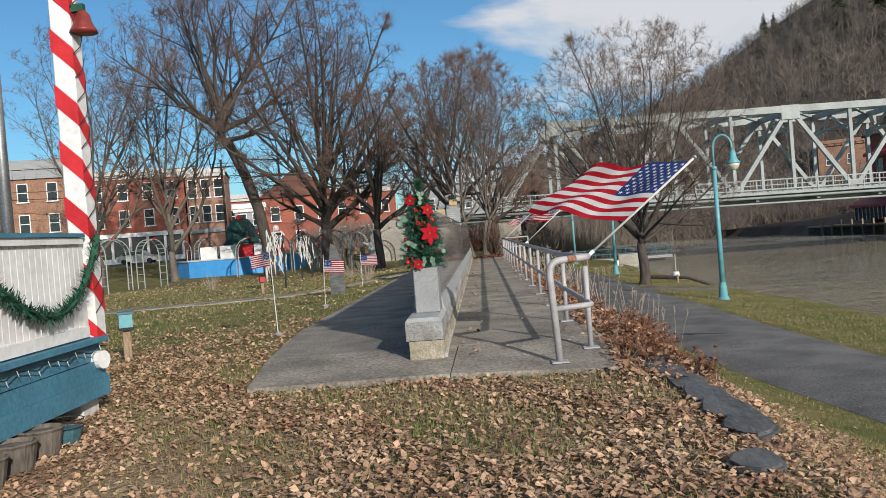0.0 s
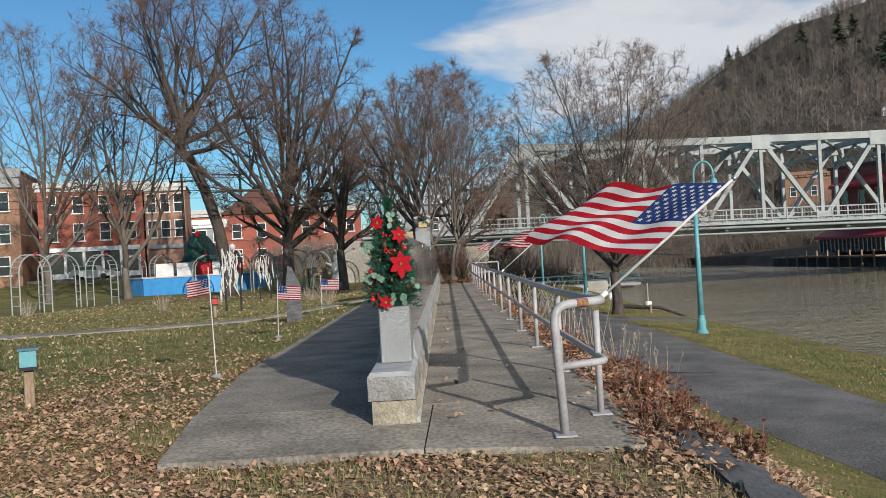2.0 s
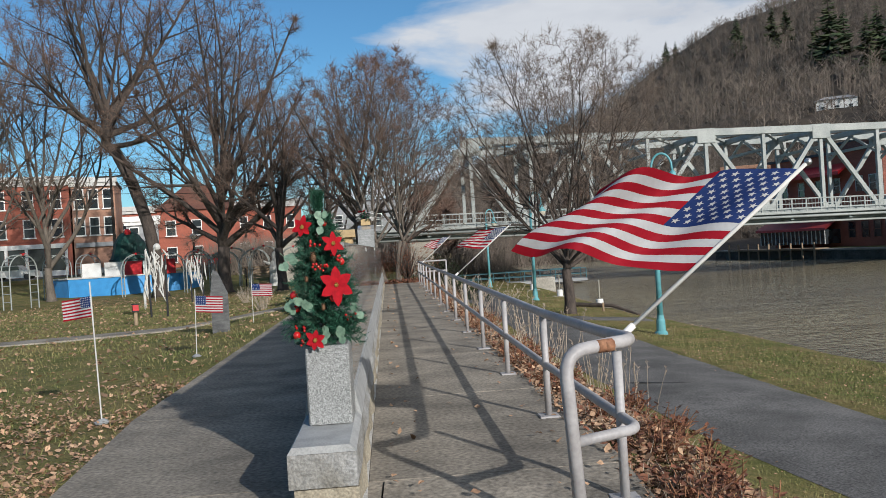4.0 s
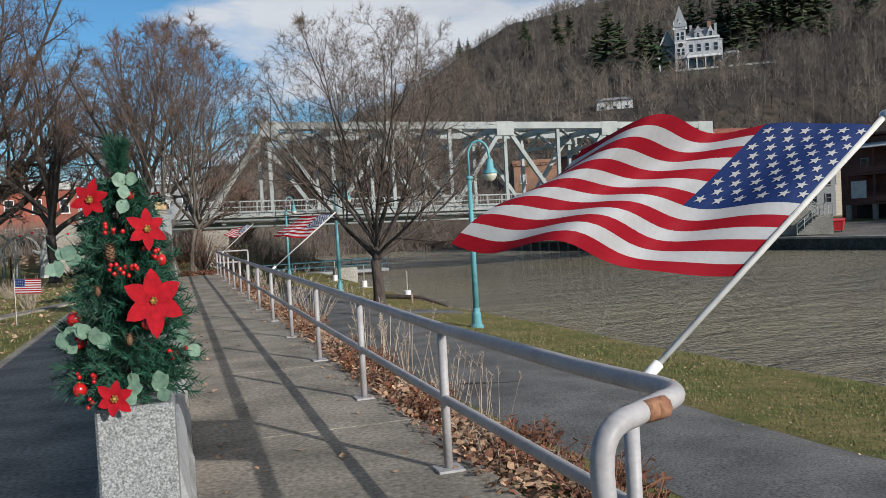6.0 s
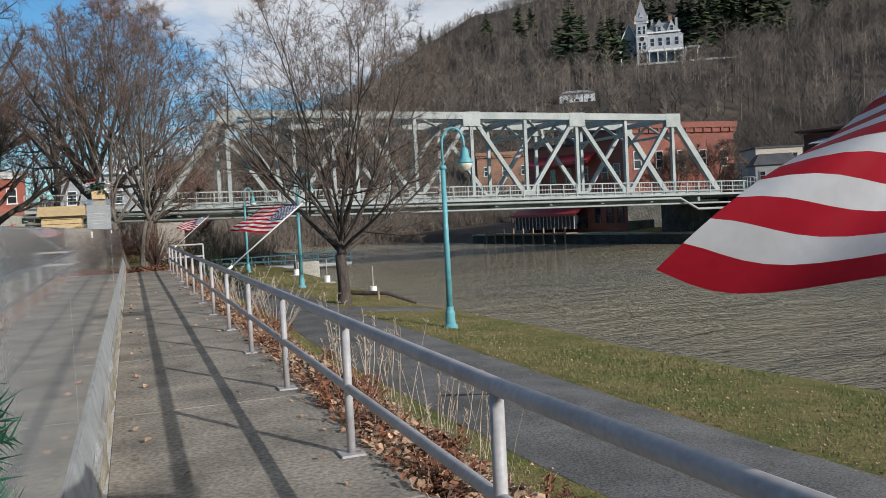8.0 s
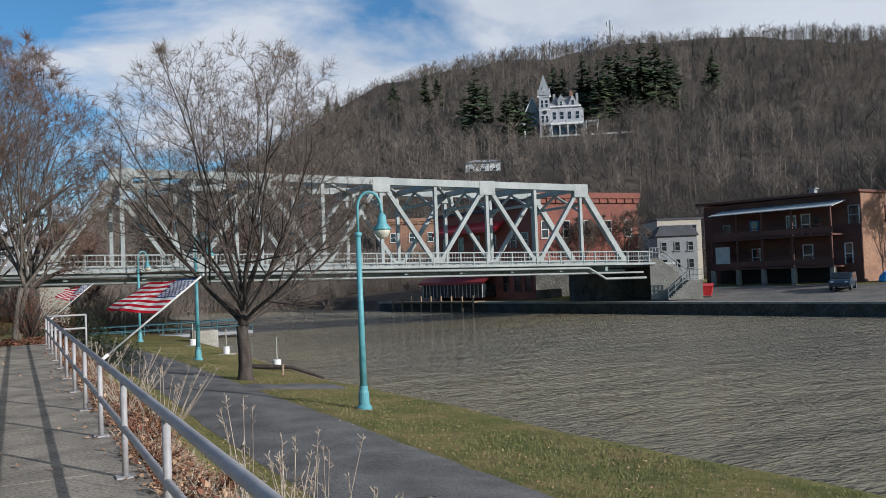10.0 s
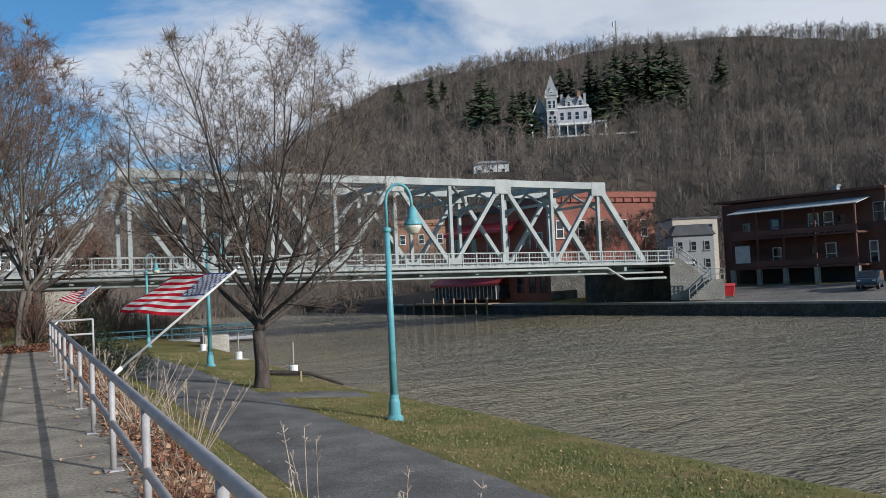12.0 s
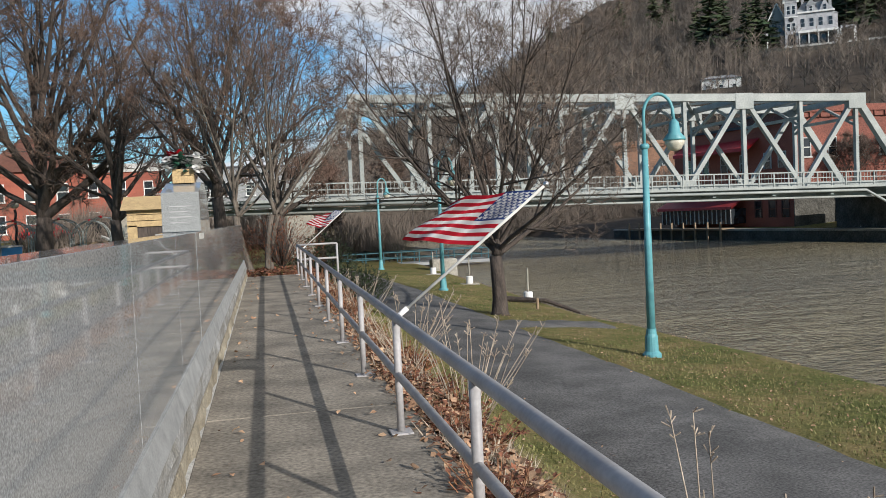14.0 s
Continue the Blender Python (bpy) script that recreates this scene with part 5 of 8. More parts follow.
def litter_density(x, y):
    d = np.interp(y, [-10, -4, 0, 2.5, 6, 14], [1.0, 1.0, 1.0, 0.7, 0.22, 0.05])
    d *= np.interp(x, [-9, -3, 2.6, 3.6, 5.2], [0.8, 1, 1, 0.6, 0.12])
    patch = np.sin(x * 1.7 + 2 * np.sin(y * 0.8)) * np.sin(y * 1.3 + 1.1 * x)
    d *= np.where(patch > 0.25, 0.35, 1.0)
    return np.where(on_pad(x, y), 0, d)


scatter_leaves("leaf_litter", "thick tan dry fallen leaves on the grass", 170000, (-8, 4.6, -8, 8), 0.052, "leaf_dry", 1, dens=litter_density)
scatter_leaves("leaf_litter", "tan dry fallen leaves beside the ramp", 34000, (1.5, 3.4, -0.6, 33), 0.065, "leaf_dry", 2, tall=0.09, dens=lambda x, y: np.interp(x, [1.5, 2.2, 3.4], [1.0, 0.8, 0.2]))
scatter_leaves("red_leaf_litter", "reddish brown dead leaves along the ramp edge", 9000, (1.52, 2.6, 0.2, 33), 0.065, "leaf_red", 3, tall=0.10, dens=lambda x, y: np.interp(x, [1.5, 1.9, 2.6], [1.0, 0.7, 0.2]))
scatter_leaves("ramp_leaves", "scattered dry leaves on the concrete ramp", 1500, (0.03, 1.6, 0.3, 32.5), 0.06, "leaf_dry", 4, 0.0, dens=lambda x, y: np.interp(x, [0, 0.12, 0.3, 1.1, 1.6], [0.8, 0.4, 0.03, 0.05, 0.85]))
scatter_leaves("ramp_end_leaves", "rusty fallen leaves heaped at ramp end", 2500, (-1.5, 3.0, 32.6, 37.5), 0.10, "leaf_red", 5, tall=0.12)
scatter_leaves("lawn_leaves", "scattered dry leaves over the park lawn", 7000, (-22, -2.6, 6, 60), 0.10, "leaf_dry", 6)
scatter_leaves("path_leaves", "few dry leaves blown on the asphalt path", 900, (2.6, 9.0, 0, 30), 0.055, "leaf_dry", 8)
scatter_leaves("bank_leaves", "scattered dry leaves on the riverside grass", 4000, (8.6, 13.0, 5, 60), 0.05, "leaf_dry", 7)


def grass(name, label, n, area, h, seed, mat="grass_blade", dens=None):
    rng = np.random.default_rng(seed)
    x, y = rng.uniform(area[0], area[1], n), rng.uniform(area[2], area[3], n)
    if dens is not None:
        k = rng.uniform(0, 1, n) < dens(x, y)
        x, y = x[k], y[k]
    n = len(x)
    z = ground_z(x, y)
    a = rng.uniform(0, 6.283, n)
    hh = h * rng.uniform(0.5, 1.4, n)
    w = 0.0045 + 0.0022 * np.hypot(x, y + 4) / 6
    lean_ = rng.normal(0, 0.45, (n, 2)) * hh[:, None]
    V = np.zeros((n, 3, 3))
    V[:, 0] = np.stack([x - w * np.cos(a), y - w * np.sin(a), z - 0.01], 1)
    V[:, 1] = np.stack([x + w * np.cos(a), y + w * np.sin(a), z - 0.01], 1)
    V[:, 2] = np.stack([x + lean_[:, 0], y + lean_[:, 1], z + hh], 1)
    F = np.arange(n * 3).reshape(-1, 3)
    tagged(new(name, raw_mesh(name, V.reshape(-1, 3), F, mat)), label, "grass", kind="stuff")


def bank_density(x, y):
    spur = (x > 7.2) & (x < 11.4) & (y > 32.1) & (y < 34.6)
    return np.where(spur, 0, np.where((x > path_right(y) + 0.05) & (x < bank_x(y) - 1.6), np.interp(y, [0, 14, 30, 60], [1, 1, 0.5, 0.15]), np.where((x < path_left(y) - 0.05) & (x > 2.3), 0.8, 0)))


grass("grass_tufts", "short olive green riverside grass", 110000, (2.4, 14, -6, 60), 0.045, 11, dens=bank_density)
grass("lawn_grass", "short worn park lawn grass", 60000, (-22, -2.4, 3, 45), 0.055, 12, dens=lambda x, y: np.interp(y, [3, 8, 20, 45], [0.5, 1, 0.6, 0.25]))
grass("front_grass", "thin green grass among fallen leaves", 75000, (-7, 5, -9, 3), 0.055, 13, dens=lambda x, y: np.where(on_pad(x, y), 0, 0.4 + 0.5 * (np.sin(x * 1.7 + 2 * np.sin(y * 0.8)) * np.sin(y * 1.3 + 1.1 * x) > 0.2)))
grass("straw_tufts", "dead straw-coloured grass on the bank", 12000, (1.6, 2.9, 0, 33), 0.16, 14, "straw", dens=lambda x, y: np.where(np.sin(y * 2.1) > 0.1, 0.6, 0.12))


def dry_shrub(x, y, seed, height, n, spread, mat, label, leafy=0, heads=False):
    rng = random.Random(seed)
    ob = thing("dry_shrub", label, "shrub", "shrubs beside the ramp", at=pose(x, y, float(ground_z(x, y)) - 0.03))
    g, lv = Geo(), Geo()
    for _ in range(n):
        a, tl = rng.uniform(0, 6.28), rng.uniform(0.1, spread)
        r0 = rng.uniform(0, 0.18)
        p0 = Vector((math.cos(a) * r0, math.sin(a) * r0, 0))
        h = height * rng.uniform(0.55, 1.1)
        d = Vector((math.cos(a) * math.sin(tl), math.sin(a) * math.sin(tl), math.cos(tl)))
        p1 = p0 + d * h * 0.5 + Vector((rng.uniform(-.03, .03), rng.uniform(-.03, .03), 0))
        p2 = p0 + d * h
        g.tube([p0, p1, p2], [0.006, 0.0048, 0.003], 5)
        if heads:
            for _k in range(7):
                q = p2 - d * rng.uniform(0, 0.16)
                e = q + Vector((rng.uniform(-0.04, 0.04), rng.uniform(-0.04, 0.04), rng.uniform(0.01, 0.06)))
                g.tube([q, e], [0.003, 0.0045], 4)
        for _k in range(leafy):
            q = p0.lerp(p2, rng.uniform(0.25, 1.0))
            aa = rng.uniform(0, 6.28)
            leaf_fan(lv, q, (math.cos(aa), math.sin(aa), rng.uniform(-0.5, 0.6)), rng.uniform(0.04, 0.08), 0.035, 0.2, 0.1, 2)
    tagged(part("stalkwork", g, mat, ob), kind="stuff")
    if leafy:
        tagged(part("foliage", lv, "leaf_red", ob), kind="stuff")


rg = random.Random(12)
for i in range(44):
    dry_shrub(rg.uniform(1.72, 2.5), 0.5 + i * 0.72 + rg.uniform(-0.4, 0.4), 200 + i, rg.uniform(0.2, 0.36), 50, 1.25, "dead_stalk", "low reddish brown dead shrub with withered leaves", 5)
for i, (x, y, h, n) in enumerate(((2.3, 14.6, 1.25, 26), (2.0, 16.2, 1.0, 16), (2.35, 18.5, 1.1, 16), (2.1, 22, 0.9, 14), (2.2, 25.5, 0.9, 14))):
    dry_shrub(x, y, 300 + i, h, n, 0.75, "straw", "bundle of pale dead hydrangea stalks", 0, True)
for i, (x, y, h, n) in enumerate(((2.25, 8.75, 1.0, 9), (2.75, 9.0, 1.15, 9), (3.0, 8.2, 1.05, 7), (2.4, 10.1, 1.1, 7), (2.0, 7.7, 0.85, 6), (3.3, 9.5, 1.2, 7), (3.7, 9.2, 1.25, 6), (3.5, 9.9, 1.2, 6), (4.1, 9.5, 1.2, 6), (2.8, 9.9, 1.15, 7))):
    dry_shrub(x, y, 320 + i, h, n, 0.28, "straw", "pale upright dead flower stalks", 0, True)
for i, (x, y) in enumerate(((2.3, 0.2), (2.0, 1.2), (2.45, 2.6), (2.2, 3.9), (2.6, 5.4))):
    dry_shrub(x, y, 340 + i, 0.3, 36, 1.1, "dead_stalk", "bushy brown dead shrub beside the ramp", 10)


def bush(x, y, seed, r, h, mat, label, n=2600):
    rng = random.Random(seed)
    ob = thing("bush", label, "bush", at=pose(x, y, float(ground_z(x, y))))
    g, lv = Geo(), Geo()
    for _ in range(90):
        a, t = rng.uniform(0, 6.28), rng.uniform(0, 1) ** 0.6
        g.tube([(0, 0, 0), (math.cos(a) * r * t * 0.5, math.sin(a) * r * t * 0.5, h * 0.45), (math.cos(a) * r * t, math.sin(a) * r * t, h * rng.uniform(0.6, 1.05) * (1 - 0.3 * t))], [0.014, 0.008, 0.003], 4, False)
    for _ in range(n):
        a, t = rng.uniform(0, 6.28), math.sqrt(rng.random())
        z = h * rng.uniform(0.15, 1.0) * (1 - 0.45 * t * t)
        d = (math.cos(a) + rng.uniform(-.7, .7), math.sin(a) + rng.uniform(-.7, .7), rng.uniform(-0.2, 1.0))
        leaf_fan(lv, (math.cos(a) * r * t, math.sin(a) * r * t, z), d, rng.uniform(0.08, 0.2), 0.03 if mat != "evergreen_bush" else 0.07, 0.1, 0.1, 2)
    tagged(part("stalkwork", g, "bark", ob), kind="stuff")
    tagged(part("foliage", lv, mat, ob), kind="stuff")


bush(1.0, 36.6, 1, 1.5, 2.1, "leaf_red", "rusty brown bush at ramp end")
bush(-0.9, 38.0, 2, 1.2, 1.5, "leaf_red", "rusty brown bush behind the wall")
bush(3.6, 38.5, 3, 1.5, 1.5, "evergreen_bush", "dark evergreen bush beside the path")
bush(2.6, 40.5, 4, 1.4, 1.9, "evergreen_bush", "dark evergreen bush beside the path")


# ---------------------------------------------------------------- buildings
def window_unit(parent, w, h, at, frame_mat="white", arched=False, mullions=1, sill=True):
    """A sash window set in a wall; local x across, y out of the wall towards -y."""
    wn_ = part("window", Geo().box(-w / 2, w / 2, -0.02, 0.06, 0, h), "window", parent, at=at)
    g = Geo()
    t = 0.1
    g.box(-w / 2 - t, -w / 2, -0.09, 0.02, -0.02, h + t)
    g.box(w / 2, w / 2 + t, -0.09, 0.02, -0.02, h + t)
    g.box(-w / 2, w / 2, -0.09, 0.02, h, h + t)
    g.box(-w / 2, w / 2, -0.06, -0.02, h * 0.48, h * 0.53)
    for i in range(1, mullions):
        x = -w / 2 + w * i / mullions
        g.box(x - 0.035, x + 0.035, -0.06, -0.02, 0, h)
    part("frame", g, frame_mat, wn_)
    if sill:
        part("sill", Geo().box(-w / 2 - 0.2, w / 2 + 0.2, -0.18, 0.02, -0.16, -0.02), frame_mat, wn_)
    return wn_


def block_building(name, label, corner, turn, width, depth, base, height, mat, rows=(), cornice="offwhite", frame_mat="white", cornice_h=0.7, side_rows=()):
    """A flat-roofed block: its front runs from corner along the turned x axis, its depth along y.
    rows: (height over base, count, window width, window height)."""
    ob = thing(name, label, "building", "town buildings", at=pose(corner[0], corner[1], base, 0, 0, turn))
    wl = part("wall", Geo().box(0, width, 0, depth, -1.5, height), mat, ob)
    part("roof", Geo().box(-0.15, width + 0.15, -0.15, depth + 0.15, height, height + 0.25, 0.05), "roof", ob)
    if cornice:
        c = Geo().box(-0.35, width + 0.35, -0.45, 0, height - cornice_h * 0.4, height + 0.35, 0.08)
        c.box(-0.2, width + 0.2, -0.25, 0, height - cornice_h, height - cornice_h * 0.4)
        part("cornice", c, cornice, ob)
        n = int(width / 1.2)
        for i in range(n):
            part("bracket", Geo().box((i + 0.5) * width / n - 0.1, (i + 0.5) * width / n + 0.1, -0.4, -0.2, height - cornice_h, height - cornice_h * 0.35), cornice, ob)
    for z, n, w, h in rows:
        for i in range(n):
            window_unit(ob, w, h, pose((i + 0.5) * width / n, 0, z), frame_mat)
    for side, z, n, w, h in side_rows:
        for i in range(n):
            yy = (i + 0.5) * depth / n
            window_unit(ob, w, h, pose(width if side > 0 else 0, yy, z, 0, 0, 90 if side > 0 else -90), frame_mat)
    return ob


# street across the park
tagged(part("road", Geo().beam((-160, 84, 0.62), (6, 100, 0.75), 9.0, 0.3), "asphalt"), "grey asphalt street beyond the park", "road", kind="structure")
b1 = block_building("brick_building", "three-storey red brick commercial building with white storefront", (-46.2, 90.5), 18.3, 11.4, 14, 0.9, 10.8, "redbrick", ((4.4, 4, 1.0, 1.9), (7.6, 4, 1.0, 1.9)), "offwhite")
sf = part("storefront", Geo().box(0.5, 10.9, -0.35, 0.05, 3.1, 3.6).box(0.5, 10.9, -0.2, 0.02, 0, 0.6), "white", b1, "white wooden storefront")
for i in range(6):
    part("pilaster", Geo().box(0.5 + i * 2.02, 0.8 + i * 2.02, -0.25, 0.02, 0, 3.1), "white", sf)
    if i < 5:
        part("pane", Geo().box(0.85 + i * 2.02, 2.47 + i * 2.02, -0.06, 0.0, 0.62, 3.08), "window", sf)
b2 = block_building("corner_building", "brown brick corner building with arched upper windows", (-35.2, 94.2), 14, 4.6, 14, 0.9, 10.6, "tanbrick", ((4.4, 3, 0.9, 1.9), (7.4, 3, 0.9, 2.1)), "offwhite")
part("storefront_fascia", Geo().box(0.2, 4.4, -0.3, 0.02, 3.0, 3.5), "grey_siding", b2)
part("storefront_base", Geo().box(0.2, 4.4, -0.15, 0.02, 0, 0.6), "grey_siding", b2)
block_building("brick_building", "tan brick three-storey building with grey cornice", (-65.4, 83.0), 16, 19, 14, 0.9, 12.4, "orangebrick", ((0.8, 5, 1.3, 2.0), (4.4, 6, 1.0, 2.0), (8.0, 6, 1.0, 2.0)), "grey_siding", cornice_h=1.8)
b3 = block_building("shop_building", "low grey and white shop building across the street", (-30.5, 98), 12, 3.6, 10, 0.9, 6.0, "grey_siding", ((0.7, 2, 1.2, 1.7), (3.6, 2, 0.9, 1.4)), "white")
b4 = block_building("brick_house", "red brick house with steep gable", (-27.2, 99.5), 10, 9, 10, 0.6, 7.2, "redbrick", ((1.0, 3, 1.0, 1.7), (4.2, 3, 1.0, 1.7)), None)
part("gable_roof", Geo().add([(-0.4, -0.4, 7.2), (9.4, -0.4, 7.2), (9.4, 10.4, 7.2), (-0.4, 10.4, 7.2), (4.5, -0.4, 11.0), (4.5, 10.4, 11.0)], [(0, 1, 4), (2, 3, 5), (1, 2, 5, 4), (3, 0, 4, 5), (3, 2, 1, 0)]), "brownbrick", b4)
b5 = block_building("brick_building", "long low red brick building behind the trees", (-42, 118), 8, 30, 12, 0.9, 8.6, "redbrick", ((1.0, 9, 1.1, 1.8), (4.8, 9, 1.0, 1.8)), "offwhite")
block_building("brick_building", "pale distant town building behind trees", (-8, 118), 4, 14, 10, 0.6, 8.0, "grey_siding", ((1.0, 5, 1.1, 1.6), (4.5, 5, 1.0, 1.6)), None)
block_building("brick_building", "red brick town building at street end", (-100, 92), 20, 30, 14, 0.9, 11.0, "redbrick", ((1.0, 8, 1.1, 1.8), (4.4, 8, 1.0, 1.8), (7.8, 8, 1.0, 1.8)), "offwhite")

# far bank
apt = thing("apartment_building", "brown brick riverside building with two wooden balcony storeys", "building", at=pose(74.0, 77.8, -0.5, 0, 0, math.degrees(math.atan2(-18.9, 2.6))))
W_, D_, H_ = 19.1, 8.8, 9.3
part("wall", Geo().box(0, W_, 0, D_, -1.0, H_ - 0.2), "brownbrick", apt)
# end wall faced in lighter orange; its sunlit tone is put into the colour
part("side_wall", Geo().box(W_, W_ + 0.05, 0.05, D_, -1.0, H_ - 0.25), "orangebrick", apt, "orange stucco side wall with sunlit tone in its colour")
part("roof", Geo().add([(-0.7, -0.7, H_), (W_ + 0.3, -0.7, H_ - 0.25), (W_ + 0.3, D_ + 0.3, H_ - 0.25), (-0.7, D_ + 0.3, H_), (-0.7, -0.7, H_ + 0.25), (W_ + 0.3, -0.7, H_), (W_ + 0.3, D_ + 0.3, H_), (-0.7, D_ + 0.3, H_ + 0.25)],
                      [(4, 5, 6, 7), (0, 1, 5, 4), (1, 2, 6, 5), (2, 3, 7, 6), (3, 0, 4, 7), (3, 2, 1, 0)]), "brownbrick", apt)
part("chimney", Geo().box(11.2, 11.8, 4, 4.6, H_, H_ + 0.9).box(11.05, 11.95, 3.9, 4.7, H_ + 0.9, H_ + 1.05), "grey_siding", apt)
part("porch_roof", Geo().add([(2.6, -2.6, 7.75), (17.6, -2.6, 7.7), (17.6, 0, 8.35), (2.6, 0, 8.35), (2.6, -2.6, 7.83), (17.6, -2.6, 7.78), (17.6, 0, 8.43), (2.6, 0, 8.43)], [(4, 5, 6, 7), (0, 1, 5, 4), (1, 2, 6, 5), (3, 2, 1, 0), (3, 0, 4, 7)]), "offwhite", apt, "pale sheet metal porch roof")
for z in (1.75, 5.0):
    bl = part("balcony", Geo().box(2.6, 17.4, -2.4, 0, z - 0.18, z), "brownbrick", apt)
    part("balcony_rail", Geo().box(2.6, 17.4, -2.42, -2.36, z + 0.92, z + 1.0).box(2.6, 17.4, -2.42, -2.38, z + 0.1, z + 0.16), "brownbrick", bl)
    part("balcony_panel", Geo().box(2.6, 17.4, -2.39, -2.37, z + 0.16, z + 0.75), "brownbrick", bl)
for i, x in enumerate((2.75, 6.1, 9.3, 12.9, 17.2)):
    part("porch_post", Geo().box(x - 0.09, x + 0.09, -2.4, -2.22, 1.7, 7.8), "brownbrick", apt)
    part("pier", Geo().box(x - 0.22, x + 0.22, -2.5, -2.06, -1.0, 1.57), "abutment", apt)
# near-black sheet on the wall paints the shade below the lower balcony
part("undercroft", Geo().box(2.0, 16.0, -0.06, 0.0, -0.9, 1.5), "dark", apt)
for x, z, w, h, m in ((2.4, 5.4, 0.8, 1.3, "grey_siding"), (6.0, 5.4, 0.9, 1.5, "blue_paint"), (10.6, 5.15, 1.0, 2.0, "white"), (12.3, 5.15, 0.9, 2.05, "white"), (13.6, 5.6, 0.9, 1.2, "brownbrick"), (17.6, 5.9, 1.0, 1.8, "grey_siding"), (6.1, 2.6, 0.9, 1.8, "white"), (12.4, 2.45, 1.0, 2.1, "white"), (10.5, 3.6, 0.7, 0.8, "brownbrick"), (16.9, 2.5, 0.7, 2.0, "white")):
    window_unit(apt, w, h, pose(x + 0.8, 0, z if z > 4 else z - 0.6), m, sill=False)
part("panel", Geo().box(3.3, 5.2, -2.5, -2.45, 2.3, 4.2), "offwhite", apt)
window_unit(apt, 0.7, 1.5, pose(W_ + 0.05, 5, 6.2, 0, 0, 90), "brownbrick")
window_unit(apt, 0.7, 1.5, pose(W_ + 0.05, 8.5, 6.0, 0, 0, 90), "brownbrick")

mill = block_building("mill_building", "large red brick riverside building behind the bridge", (55.5, 86.5), -3, 15.0, 16, -1.6, 12.4, "millbrick", ((7.4, 5, 0.85, 1.9),), "millbrick", "offwhite", 0.9)
# dark slab added over the lower wall to paint the shade under the bridge
part("basement", Geo().box(-0.1, 15.1, -0.12, 0, -1.5, 4.0), "quay", mill, "dark slab standing in for bridge shade on the lower wall")
inn = thing("brick_inn", "dark brick riverside building with red awnings over windows", "building", at=pose(51.2, 104.5, -1.15, 0, 0, -76.5))
part("wall", Geo().box(0, 18.5, 0, 12, -2.5, 10.6), "redbrick", inn)
part("roof", Geo().box(-0.3, 18.8, -0.3, 12.3, 10.6, 10.9), "roof", inn)
part("awning", Geo().add([(-0.5, -2.6, 1.95), (12, -2.6, 1.95), (12, 0, 3.2), (-0.5, 0, 3.2), (-0.5, -2.6, 1.65), (12, -2.6, 1.65)], [(0, 1, 2, 3), (4, 5, 1, 0), (3, 2, 5, 4)]), "red_roof", inn, "red sloping awning")
part("glazed_front", Geo().box(0, 11.6, -2.2, 0, 0.0, 1.7), "window", inn)
for i in range(17):
    part("mullion", Geo().box(i * 0.72 - 0.05, i * 0.72 + 0.05, -2.28, -2.16, 0.0, 1.7), "offwhite", inn)
part("upper_awning", Geo().add([(2, -2.0, 8.4), (14, -2.0, 8.4), (14, 0, 9.4), (2, 0, 9.4), (2, -2.0, 8.0), (14, -2.0, 8.0)], [(0, 1, 2, 3), (4, 5, 1, 0), (3, 2, 5, 4)]), "red_paint", inn)
for x in (13.5, 15.5, 17.3):
    window_unit(inn, 0.9, 1.8, pose(x, 0, 0.6), "brownbrick", sill=False)
for x in (2.5, 5.5, 8.5, 11.5, 15, 17):
    window_unit(inn, 0.9, 1.7, pose(x, 0, 5.9), "offwhite", sill=False)
part("dock", Geo().box(-4, 12, -4.5, -2.2, -0.55, -0.4), "wood", inn)
for i in range(9):
    part("dock_post", Geo().box(i * 2 - 4, i * 2 - 3.82, -4.45, -4.27, -3.0, 0.3), "wood", inn)
block_building("ochre_building", "ochre brick building beyond the bridge", (64, 152), -20, 18, 14, 3.0, 9.6, "orangebrick", ((5.5, 5, 0.9, 1.6),), "orangebrick")

house = block_building("grey_house", "grey clapboard house with mansard dormers", (80.4, 93.5), -32, 5.4, 6.5, 1.0, 5.0, "grey_siding", ((0.6, 3, 0.6, 1.1), (3.0, 3, 0.6, 1.1)), None, "grey_siding")
part("mansard", Geo().add([(-0.3, -0.3, 5.0), (5.7, -0.3, 5.0), (5.7, 6.8, 5.0), (-0.3, 6.8, 5.0), (0.6, 0.7, 6.5), (4.8, 0.7, 6.5), (4.8, 5.7, 6.5), (0.6, 5.7, 6.5)], [(4, 5, 6, 7), (0, 1, 5, 4), (1, 2, 6, 5), (2, 3, 7, 6), (3, 0, 4, 7)]), "roof", house)
block_building("white_house", "tall cream clapboard house behind the grey one", (82.6, 95.9), -24, 6.4, 8, 1.0, 7.4, "cream", ((3.2, 3, 0.6, 1.1), (5.6, 3, 0.6, 1.0)), None, "grey_siding")
cot = block_building("hillside_cottage", "small white house on the wooded hillside", (1 + 228 * math.sin(radians(28.8)), 4 + 228 * math.cos(radians(28.8))), -30, 9.5, 7, 28.4, 3.6, "white", ((0.9, 3, 0.9, 1.2),), None)
part("hip_roof", Geo().add([(-0.4, -0.4, 3.6), (9.9, -0.4, 3.6), (9.9, 7.4, 3.6), (-0.4, 7.4, 3.6), (2, 3.5, 4.9), (7.5, 3.5, 4.9)], [(0, 1, 5, 4), (1, 2, 5), (2, 3, 4, 5), (3, 0, 4)]), "grey_siding", cot)

